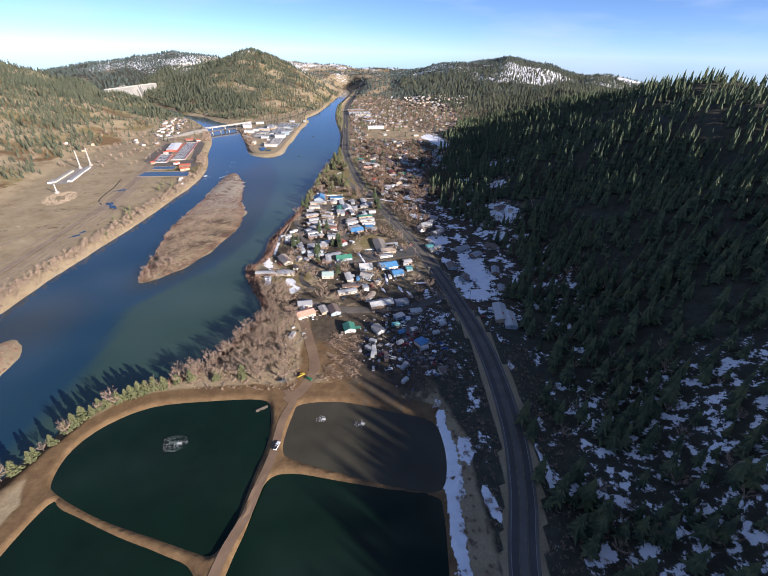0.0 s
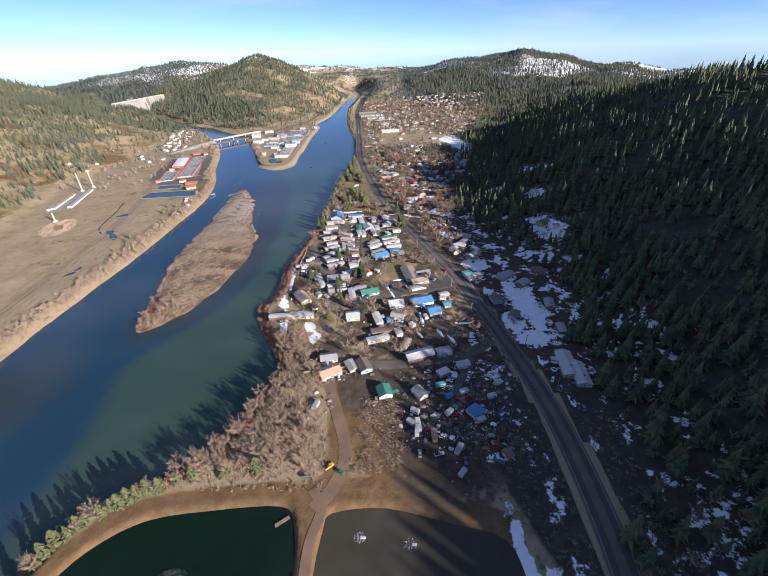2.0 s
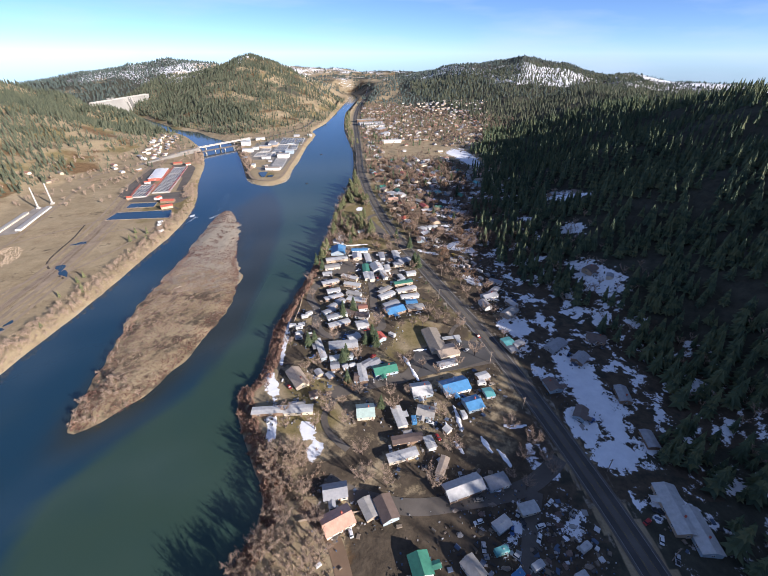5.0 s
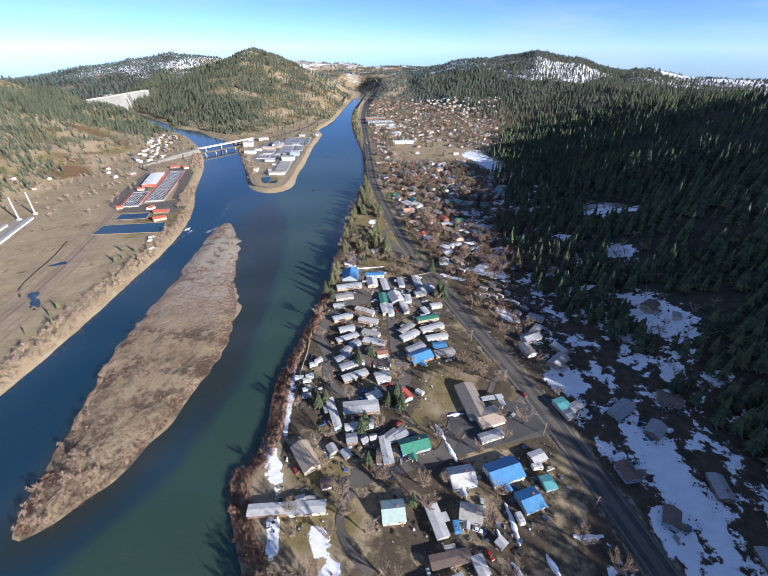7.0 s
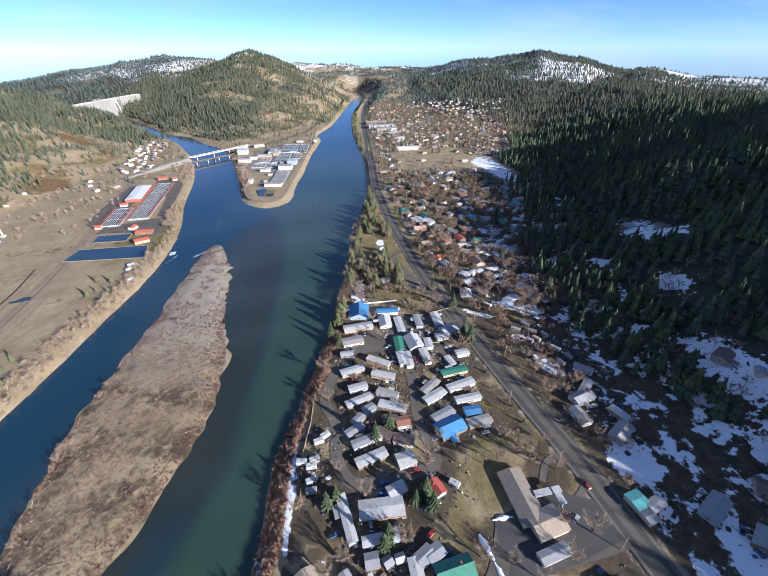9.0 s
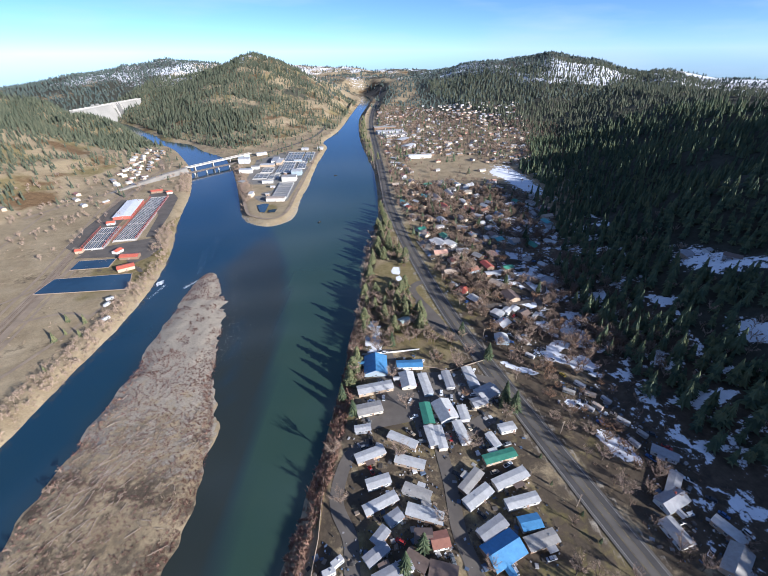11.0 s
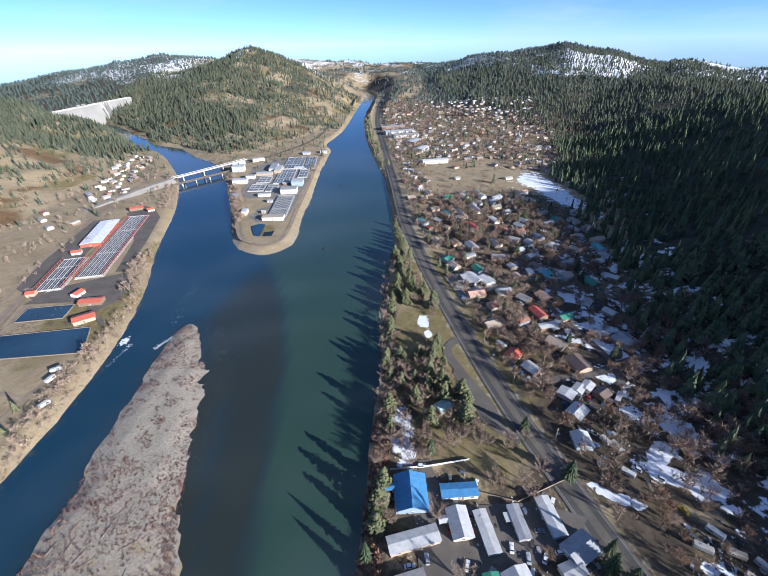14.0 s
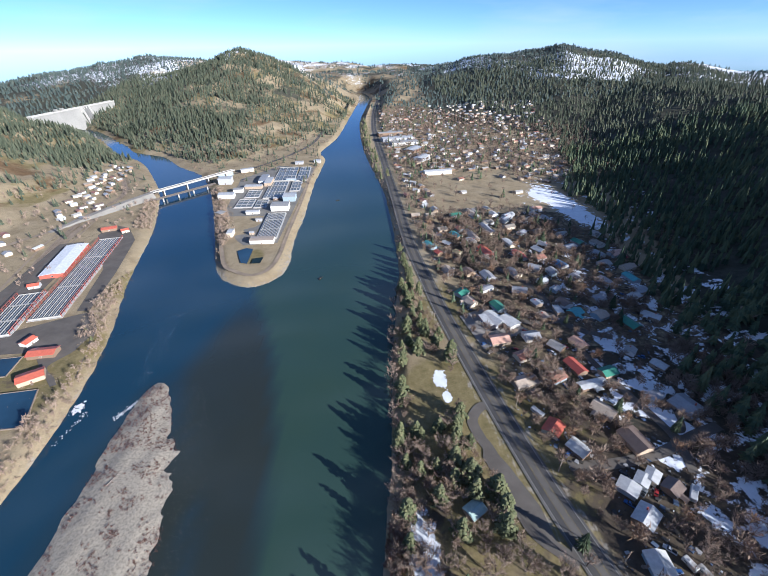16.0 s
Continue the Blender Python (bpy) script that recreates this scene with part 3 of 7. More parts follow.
near_isl = np.clip(1.0 - isl / 26, 0, 1) * ease((pts[:, 0] + 250) / 40) * 0.95 + np.clip(1 - isl / 9, 0, 1) * 0.35
plume_left = np.interp(pts[:, 1], [520, 600, 660, 700, 740, 780, 820], [-200, -215, -248, -262, -254, -246, -240])
plume = ease((pts[:, 0] - plume_left) / 26) * ease((edge + 6 - pts[:, 0]) / 9) * ease((pts[:, 1] - 330) / 90) * ease((815 - pts[:, 1]) / 70)
near_isl = np.maximum(near_isl, 0.92 * plume)
near_isl = np.maximum(near_isl, 0.85 * blob(pts[:, 0], pts[:, 1], -275, 245, 30, 36, -0.3))
col.data.foreach_set("color", np.stack([m, np.clip(near_isl, 0, 0.95), m, np.ones_like(m)], -1).astype(np.float32).ravel())


def pond(outline, z, material, label, grow=0.5):
    loop = smooth_line(outline, 4, True)
    mid = loop.mean(0)
    out = loop + (loop - mid) / np.linalg.norm(loop - mid, axis=1, keepdims=True) * grow
    bm = bmesh.new()
    f = bm.faces.new([bm.verts.new((x, y, z)) for x, y in out])
    if f.normal.z < 0:
        f.normal_update()
    bmesh.ops.triangulate(bm, faces=bm.faces[:])
    bmesh.ops.recalc_face_normals(bm, faces=bm.faces[:])
    return tagged(part("pond", bm, material), label, "pond", kind="structure")


pond(POND_A, POND_Z, M["pond_green"], "dark green settling pond behind earth dikes")
pond(POND_B, POND_Z, M["pond_grey"], "grey-brown settling pond behind earth dikes")
pond(POND_C, POND_Z, M["pond_green"], "dark green settling pond behind earth dikes")
pond(POND_D, POND_Z, M["pond_green"], "dark green settling pond behind earth dikes")

# ---------------------------------------------------------------- roads


def ribbon(name, line, width, material, lift, label, category="road", steps=6, shift=0.0, kind="structure", follow=False, parent=None, thick=0.0):
    """A strip of road or paint along a line, laid on the ground."""
    p = smooth_line(line, steps) if steps > 1 else np.array(line, float)
    d = np.gradient(p, axis=0)
    d /= np.maximum(np.linalg.norm(d, axis=1, keepdims=True), 1e-9)
    n = np.stack([d[:, 1], -d[:, 0]], -1)
    rows = []
    z = np.maximum(sample(Z, p[:, 0], p[:, 1]), -0.2)
    offs = (-width / 2, width / 2) if width < 4 else (-width / 2, -width / 6, width / 6, width / 2)
    for o in offs:
        q = p + n * (o + shift)
        zz = sample(Z, q[:, 0], q[:, 1]) if follow else z
        rows.append(np.column_stack([q, np.maximum(zz, z) + lift]))
    v = np.stack(rows, 1)
    k = v.shape[1]
    idx = np.arange(len(p) * k).reshape(len(p), k)
    f = np.stack([idx[:-1, :-1], idx[:-1, 1:], idx[1:, 1:], idx[1:, :-1]], -1).reshape(-1, 4)
    ob = sheet(name, v.reshape(-1, 3), f, material, parent)
    return tagged(ob, label, category, kind=kind) if parent is None else ob


highway = ribbon("highway", HIGHWAY, 13.4, M["asphalt"], 0.25, "worn grey asphalt highway with painted lanes", steps=10)


def dashes(line, shift, width, dash, gap, name, material, start=0, stop=1500):
    p = smooth_line(line, 30)
    s = np.concatenate([[0], np.cumsum(np.linalg.norm(np.diff(p, axis=0), axis=1))])
    verts, faces = [], []
    a = s[np.searchsorted(p[:, 1], start)]
    end = s[min(np.searchsorted(p[:, 1], stop), len(s) - 1)]
    while a < end:
        t = np.linspace(a, a + dash, 3)
        q = np.stack([np.interp(t, s, p[:, 0]), np.interp(t, s, p[:, 1])], -1)
        d = q[-1] - q[0]
        n = np.array([d[1], -d[0]]) / np.linalg.norm(d)
        z = np.maximum(sample(Z, q[:, 0], q[:, 1]), -0.2) + 0.285
        b = len(verts)
        for i in range(3):
            verts += [(*(q[i] + n * (shift - width / 2)), z[i]), (*(q[i] + n * (shift + width / 2)), z[i])]
        faces += [(b, b + 1, b + 3, b + 2), (b + 2, b + 3, b + 5, b + 4)]
        a += dash + gap
    return sheet(name, verts, faces, material, highway)


for off in (-6.05, 6.05):
    ribbon("shoulder", HIGHWAY, 1.3, M["dusty"], 0.268, "", steps=10, shift=off, parent=highway)
ribbon("median_lane", HIGHWAY, 3.3, M["dusty"], 0.268, "", steps=10, parent=highway)
for off in (-5.3, 5.3):
    ribbon("edge_line", HIGHWAY, 0.22, M["paint_white"], 0.285, "", steps=10, shift=off, parent=highway)
for off in (-1.95, 1.95):
    ribbon("centre_line", HIGHWAY, 0.16, M["paint_yellow"], 0.285, "", steps=10, shift=off, parent=highway)
dashes(HIGHWAY, -1.55, 0.16, 3.0, 9.0, "lane_dash", M["paint_yellow"], 100, 1000)
dashes(HIGHWAY, 1.55, 0.16, 3.0, 9.0, "lane_dash", M["paint_yellow"], 100, 1000)

ribbon("dike_track", [(-58, 180), (-52, 170), (-55, 155), (-55, 133), (-58, 113), (-60, 99), (-65, 80), (-67, 40), (-67, -40)], 4.6, M["dirt_track"], 0.16, "brown dirt track on a pond dike", "track", follow=True)
ribbon("access_track", [(-56, 170), (-48, 180), (-43, 199), (-51, 228), (-62, 256), (-78, 270)], 7, M["dirt_track"], 0.12, "brown dirt track beside a wood", "track", follow=True)
ribbon("railway_bed", [(-340, 100), (-352, 300), (-363, 427), (-372, 520), (-402, 655), (-440, 780), (-478, 900), (-500, 1000), (-500, 1080), (-560, 1180)], 7, M["track"], 0.3, "railway bed of pale ballast", "railway", follow=True)
ribbon("hatchery_road", [(-358, 470), (-372, 560), (-392, 640), (-425, 740), (-462, 850), (-482, 950), (-479, 989)], 5, M["track"], 0.28, "pale gravel road beside the railway", "road", follow=True)

for pts_ in ([(-420, 300), (-392, 420), (-372, 520), (-368, 580)], [(-368, 480), (-345, 520), (-330, 580), (-322, 640)], [(-470, 560), (-440, 600), (-410, 640), (-396, 700)], [(-330, 330), (-338, 420), (-345, 500)], [(-380, 600), (-350, 615), (-325, 610)],
             [(-545, 850), (-520, 760), (-500, 700), (-470, 590), (-452, 520)]):
    ribbon("field_track", pts_, 3.2, M["track"], 0.2, "dirt track across a dry field", "track", follow=True)
for off, wide in ((-11, 3.0), (10.5, 4.0), (17, 2.4)):
    ribbon("railway_track", [(-340, 100), (-352, 300), (-363, 427), (-372, 520), (-402, 655), (-440, 780), (-478, 900), (-500, 1000)], wide, M["track"], 0.22, "pale dirt track beside a railway", "track", shift=off, follow=True)
for off in (-0.75, 0.75, 4.2, 5.7):
    ribbon("rail", [(-340, 100), (-352, 300), (-363, 427), (-372, 520), (-402, 655), (-440, 780), (-478, 900), (-500, 1000), (-500, 1080), (-560, 1180)], 0.25, M["rail"], 0.5, "rusty steel rail", "rail", shift=off, follow=True)
ribbon("ditch", [(-416, 629), (-404, 590), (-397, 559), (-388, 526), (-372, 508), (-347, 491)], 2.0, M["mud"], 0.1, "dark wet ditch across a dry field", "ditch", follow=True)
for px, py, pr, turn in ((-366, 514, 5.5, 2.2), (-354, 501, 4.5, 2.4), (-385, 572, 4.5, 0.6), (-341, 407, 3, 0.9), (-340, 418, 2.4, 1.4)):
    ring = []
    for k in range(14):
        u = 2 * math.pi * k / 14
        q = pr * (1 + 0.22 * math.sin(3 * u + px) + 0.12 * math.sin(5 * u + py))
        e, f = 1.7 * q * math.cos(u), 0.75 * q * math.sin(u)
        ring.append((px + e * math.cos(turn) - f * math.sin(turn), py + e * math.sin(turn) + f * math.cos(turn)))
    gz = max(float(sample(Z, a, b)) for a, b in ring)
    pond(ring, gz + 0.25, M["pond_blue"], "dark puddle in a dry field", 0.2)

# ---------------------------------------------------------------- conifer forest


def conifer_template(tiers, arms, seed):
    """Stacked ragged skirts of branches, one metre high and about one wide."""
    r = np.random.RandomState(seed)
    v, f = [], []
    for k in range(tiers):
        a = k / tiers
        top, low = 1 - a * 0.86 * 0.92, 1 - (a + 1.35 / tiers) * 0.86
        reach = (0.06 + 0.94 * (a + 1 / tiers) ** 0.85) * 0.5
        base = len(v)
        v.append((0, 0, top + 0.02))
        ph = r.uniform(0, 6.28)
        for j in range(2 * arms):
            q = reach * (r.uniform(0.8, 1.15) if j % 2 == 0 else r.uniform(0.4, 0.6))
            w = ph + np.pi * j / arms
            v.append((q * np.cos(w), q * np.sin(w), low + (0.02 if j % 2 else r.uniform(-0.05, 0.02))))
        for j in range(2 * arms):
            f.append((base, base + 1 + j, base + 1 + (j + 1) % (2 * arms)))
    return np.array(v), np.array(f)


def plant(name, templates, pos, height, width, material, label, category, seed=1):
    """Many trees in one mesh."""
    r = np.random.RandomState(seed)
    pick = r.randint(0, len(templates), len(pos))
    vs, fs, base = [], [], 0
    for k, (tv, tf) in enumerate(templates):
        s = np.where(pick == k)[0]
        if not len(s):
            continue
        a = r.uniform(0, 2 * np.pi, len(s))
        c, n = np.cos(a)[:, None], np.sin(a)[:, None]
        w, h = width[s][:, None], height[s][:, None]
        jit = 1 + r.uniform(-0.12, 0.12, (len(s), len(tv)))
        x, y, z = tv[None, :, 0] * jit, tv[None, :, 1] * jit, tv[None, :, 2]
        lean = r.uniform(-0.03, 0.03, (len(s), 2))
        p = np.stack([pos[s, 0][:, None] + (x * c - y * n) * w + lean[:, :1] * z * h, pos[s, 1][:, None] + (x * n + y * c) * w + lean[:, 1:] * z * h, pos[s, 2][:, None] + z * h - 0.3], -1)
        vs.append(p.reshape(-1, 3))
        fs.append((tf[None] + (np.arange(len(s)) * len(tv))[:, None, None]).reshape(-1, 3) + base)
        base += len(s) * len(tv)
    ob = sheet(name, np.concatenate(vs), np.concatenate(fs), material)
    return tagged(ob, label, category, kind="stuff")


def scatter(x0, x1, y0, y1, step, chance, seed):
    """Uneven places where chance(x, y, hill) allows."""
    r = np.random.RandomState(seed)
    a, b = np.meshgrid(np.arange(x0, x1, step), np.arange(y0, y1, step))
    a, b = (a + r.uniform(-0.5, 0.5, a.shape) * step * 1.1).ravel(), (b + r.uniform(-0.5, 0.5, b.shape) * step * 1.1).ravel()
    keep = r.uniform(0, 1, a.shape) < chance(a, b, sample(HILL, a, b))
    a, b = a[keep], b[keep]
    return np.column_stack([a, b, sample(Z, a, b)])


CLEAR = ((195, 655, 24, 46), (165, 560, 8, 16), (152, 468, 17, 36), (118, 520, 9, 6), (136, 420, 8, 8), (118, 345, 22, 34), (104, 640, 6, 9), (140, 980, 24, 60), (140, 610, 6, 5))


def clear_of(x, y, gap):
    """True where no building or car stands within gap."""
    out = np.ones(x.shape, bool)
    for k in range(0, len(x), 4000):
        s = slice(k, k + 4000)
        out[s] = np.min(np.hypot(x[s, None] - taken[None, :, 0], y[s, None] - taken[None, :, 1]), 1) > gap
    return out


def right_chance(x, y, h):
    edge = np.interp(y, [60, 110, 173, 221, 272, 304, 352, 419, 454, 497, 570, 630, 690, 770, 880, 984, 1100, 1192, 1316, 1537, 1766, 1966, 2172], [78, 80, 94, 112, 118, 110, 122, 128, 106, 86, 70, 72, 86, 104, 122, 124, 165, 206, 228, 250, 200, 125, 90]) + 9 * waves(x, y, 60, 45)
    c = np.where(x > edge, 0.92, 0.0) * np.clip((x - edge) / 25 + 0.35, 0, 1)
    c *= clear_of(x, y, 6.5)
    c *= np.clip(0.75 + 0.6 * waves(x, y, 90, 41), 0.12, 1)
    for cx, cy, rx, ry in CLEAR:
        c *= ((x - cx) / rx) ** 2 + ((y - cy) / ry) ** 2 > 1
    return np.where((x > 60) & (y < 230) & (h < 60), c * 0.75, c)


def left_chance(x, y, h):
    return np.where(h > 3, np.clip(0.12 + 0.7 * waves(x, y, 220, 42) + h / 85, 0.04, 0.9), 0.02 * (h > 0.5)) * (y < 1600) * (sample(RV, x, y) > 14)


def centre_chance(x, y, h):
    return (sample(RV, x, y) > 10) * np.where(h > 2, np.clip(0.95 + 1.0 * waves(x, y, 170, 43) - np.clip((x + 500) / 230, 0, 0.75), 0.10, 0.97), 0.0)


near_t = [conifer_template(8, 6, k) for k in range(5)]
mid_t = [conifer_template(3, 5, 20 + k) for k in range(5)]
far_t = [conifer_template(2, 4, 40 + k) for k in range(4)]
rnd = np.random.RandomState(7)


def grow(name, tpl, pos, lo, hi, label, slim=0.34, mat="conifer"):
    if len(pos):
        h = rnd.uniform(lo, hi, len(pos)) * np.where(rnd.uniform(0, 1, len(pos)) < 0.25, 0.7, 1.0)
        plant(name, tpl, pos, h, h * rnd.uniform(slim * 0.8, slim * 1.25, len(pos)), M[mat], label, "forest", 11)



# ---------------------------------------------------------------- buildings: materials and kinds
def metal_roof(name, colour):
    """Ribbed sheet roofing: fine ribs, faded blotches, some gloss."""
    m, tree, p = shader(name, 0.45, 0.0, 0.45)
    f, g = noise_of(tree, 0.5, 5.0), noise_of(tree, 6.0, 3.0)
    c = ramp(tree, f, ((0.3, tuple(v * 0.8 for v in colour)), (0.7, tuple(min(1, v * 1.12) for v in colour))))
    c = mix(tree, maths(tree, "MULTIPLY", g, 0.25), c, tuple(v * 0.6 for v in colour))
    tree.links.new(c, p.inputs["Base Color"])
    w = node(tree, "ShaderNodeTexWave", Scale=1.3, Distortion=0.0)
    tree.links.new(tree.nodes.new("ShaderNodeTexCoord").outputs["Object"], w.inputs["Vector"])
    bump(tree, p, w.outputs["Fac"], 0.35, 0.04)
    return m


ROOFS = {"white": (0.50, 0.495, 0.48), "pale": (0.36, 0.34, 0.31), "grey": (0.33, 0.33, 0.34), "blue": (0.09, 0.24, 0.45), "green": (0.07, 0.23, 0.155), "palegreen": (0.42, 0.52, 0.47), "teal": (0.13, 0.36, 0.36),
         "red": (0.42, 0.10, 0.07), "rust": (0.33, 0.16, 0.11), "orange": (0.52, 0.135, 0.08), "peach": (0.60, 0.36, 0.26), "taupe": (0.27, 0.235, 0.19), "brown": (0.17, 0.125, 0.10), "tan": (0.42, 0.34, 0.26), "yellow": (0.55, 0.44, 0.22), "bright": (0.78, 0.78, 0.77)}
WORDS = {"white": "white", "pale": "pale grey", "grey": "grey", "blue": "blue", "green": "green", "palegreen": "pale green", "teal": "teal", "red": "red", "rust": "rust-red", "orange": "orange-red",
         "peach": "peach-coloured", "taupe": "taupe", "brown": "brown shingle", "tan": "tan", "yellow": "ochre", "bright": "bright white"}
for k, c in ROOFS.items():
    M["roof_" + k] = metal_roof("roof_" + k, c)
WALLS = [plain("siding_" + n, c, 0.75, vary=0.12, scale=0.8) for n, c in
         (("white", (0.68, 0.66, 0.61)), ("cream", (0.58, 0.50, 0.38)), ("grey", (0.40, 0.40, 0.40)), ("tan", (0.40, 0.31, 0.22)), ("brown", (0.22, 0.15, 0.10)), ("blue_grey", (0.30, 0.36, 0.40)))]
M["glass"], _t, _p = shader("window_glass", 0.08, 0.0, 0.6)
_p.inputs["Base Color"].default_value = (0.03, 0.04, 0.05, 1)
M["trim"] = plain("white_trim", (0.70, 0.69, 0.66), 0.6, vary=0.1)
M["door"] = plain("door_paint", (0.22, 0.14, 0.10), 0.6, vary=0.2, per_object=0.4)
M["wood"] = plain("weathered_wood", (0.25, 0.20, 0.155), 0.85, vary=0.3, scale=0.6)
M["concrete"] = plain("concrete", (0.40, 0.38, 0.345), 0.85, vary=0.18, scale=0.15)
M["dam"] = plain("dam_concrete", (0.27, 0.26, 0.235), 0.9, vary=0.2, scale=0.03)
M["pale_wood"] = plain("weathered_concrete", (0.36, 0.335, 0.30), 0.9, vary=0.2, scale=0.2)
M["stain"] = plain("stained_concrete", (0.15, 0.145, 0.135), 0.9, vary=0.35, scale=0.08)
M["race_water"] = water_material("raceway_water", (0.045, 0.060, 0.068), 0.12, 0.08)
M["rubber"] = plain("tyre_rubber", (0.025, 0.025, 0.025), 0.8, vary=0.2)
M["steel"] = plain("galvanised_steel", (0.42, 0.43, 0.44), 0.45, 0.6, vary=0.15)
M["dark_steel"] = plain("dark_bridge_steel", (0.10, 0.085, 0.075), 0.7, 0.2, vary=0.3)
M["red_steel"] = plain("red_painted_steel", (0.32, 0.085, 0.065), 0.6, vary=0.2)
M["brick_red"] = plain("red_cladding", (0.40, 0.11, 0.075), 0.7, vary=0.2)
M["foam"] = plain("white_foam", (0.75, 0.76, 0.76), 0.6, vary=0.1)
M["snow"] = plain("old_snow", (0.82, 0.83, 0.86), 0.7, vary=0.08)
M["cut_log"] = plain("cut_log", (0.30, 0.22, 0.155), 0.9, vary=0.4)
M["log"] = plain("bleached_log", (0.31, 0.25, 0.20), 0.9, vary=0.3)
M["scrap"] = plain("rusty_scrap", (0.14, 0.10, 0.08), 0.8, 0.1, vary=0.5, per_object=0.6)


def stock_mesh(name, bm, material):
    me = bpy.data.meshes.new(name)
    bm.to_mesh(me)
    bm.free()
    me.materials.append(material)
    return me


def frame_mesh(w, h):
    bm = bmesh.new()
    for x, z, sx, sz in ((-w / 2, 0, 0.1, h), (w / 2, 0, 0.1, h), (0, 0, w, 0.1), (0, h - 0.1, w, 0.1), (0, 0, 0.06, h)):
        box_into(bm, x, -0.03, z, sx, 0.1, sz)
    return bm


STOCK = {"window": stock_mesh("window", frame_mesh(1.5, 1.1), M["trim"]),
         "pane": stock_mesh("pane", box(0, -0.01, 0.05, 1.4, 0.04, 1.0), M["glass"]),
         "door": stock_mesh("door", box(0, -0.04, 0, 0.95, 0.08, 2.0, bevel=0.02), M["door"]),
         "vent": stock_mesh("vent", box(0, 0, 0, 0.6, 0.6, 0.35, bevel=0.06), M["steel"]),
         "step": stock_mesh("step", box_into(box(0, -0.9, 0, 1.6, 1.8, 0.35), 0, -0.5, 0.35, 1.4, 1.0, 0.3), M["wood"])}


def fitting(kind, parent, x, y, z, turn):
    ob = new(kind, STOCK[kind])
    ob.parent = parent
    ob.matrix_basis = pose(x, y, z, 0, 0, turn)
    return ob


def opening(parent, x, y, z, turn):
    w = fitting("window", parent, x, y, z, turn)
    fitting("pane", w, 0, 0, 0, 0)


def gable_walls(L, W, h, rise):
    bm = bmesh.new()
    v = [bm.verts.new(p) for p in ((-L / 2, -W / 2, -1.2), (L / 2, -W / 2, -1.2), (L / 2, W / 2, -1.2), (-L / 2, W / 2, -1.2), (-L / 2, -W / 2, h), (L / 2, -W / 2, h), (L / 2, W / 2, h), (-L / 2, W / 2, h),
                                  (-L / 2, 0, h + rise), (L / 2, 0, h + rise))]
    for f in ((0, 1, 5, 4), (1, 2, 6, 9, 5), (2, 3, 7, 6), (3, 0, 4, 8, 7), (4, 5, 9, 8), (6, 7, 8, 9), (3, 2, 1, 0)):
        bm.faces.new([v[i] for i in f])
    return bm


def gable_roof(L, W, h, rise, over=0.45, thick=0.16):
    bm = bmesh.new()
    sl = rise / (W / 2)
    for s in (-1, 1):
        a, b = (0, h + rise + 0.03), (s * (W / 2 + over), h - over * sl + 0.03)
        ring = []
        for x in (-L / 2 - over, L / 2 + over):
            ring.append([bm.verts.new((x, a[0], a[1])), bm.verts.new((x, b[0], b[1])), bm.verts.new((x, b[0], b[1] + thick)), bm.verts.new((x, a[0], a[1] + thick))])
        p, q = ring
        for k in range(4):
            bm.faces.new((p[k], p[(k + 1) % 4], q[(k + 1) % 4], q[k]))
        bm.faces.new(p[::-1])
        bm.faces.new(q)
    bmesh.ops.recalc_face_normals(bm, faces=bm.faces[:])
    return bm


rng = random.Random(5)


def building(name, x, y, L, W, turn, roof, h, rise, label, category, windows=2, door=True, z=None, wall=None, extras=True, group=""):
    if y > 560 and windows < 4:
        windows = 1
    base = empty(name, x, y, ground_z(x, y) + 0.05 if z is None else z, turn)
    tagged(base, label, category, group)
    part("wall", gable_walls(L, W, h, rise), wall or rng.choice(WALLS), base)
    part("roof", gable_roof(L, W, h, rise), M["roof_" + roof], base, WORDS[roof] + " sheet roof")
    for side in (-1, 1):
        for k in range(windows):
            px = L * ((k + 0.5) / windows - 0.5) + rng.uniform(-0.4, 0.4)
            if door and side == -1 and k == windows // 2:
                fitting("door", base, px + (1.5 if windows > 1 else 0), -W / 2 - 0.02, 0, 0)
                if extras:
                    fitting("step", base, px + (1.5 if windows > 1 else 0), -W / 2 - 0.1, -0.5, 0)
            opening(base, px, side * (W / 2 + 0.02), 0.95, 0 if side < 0 else 180)
    if windows > 1 and name != "mobile_home":
        opening(base, L / 2 + 0.02, 0, 0.95, 90)
        opening(base, -L / 2 - 0.02, 0, 0.95, -90)
    return base


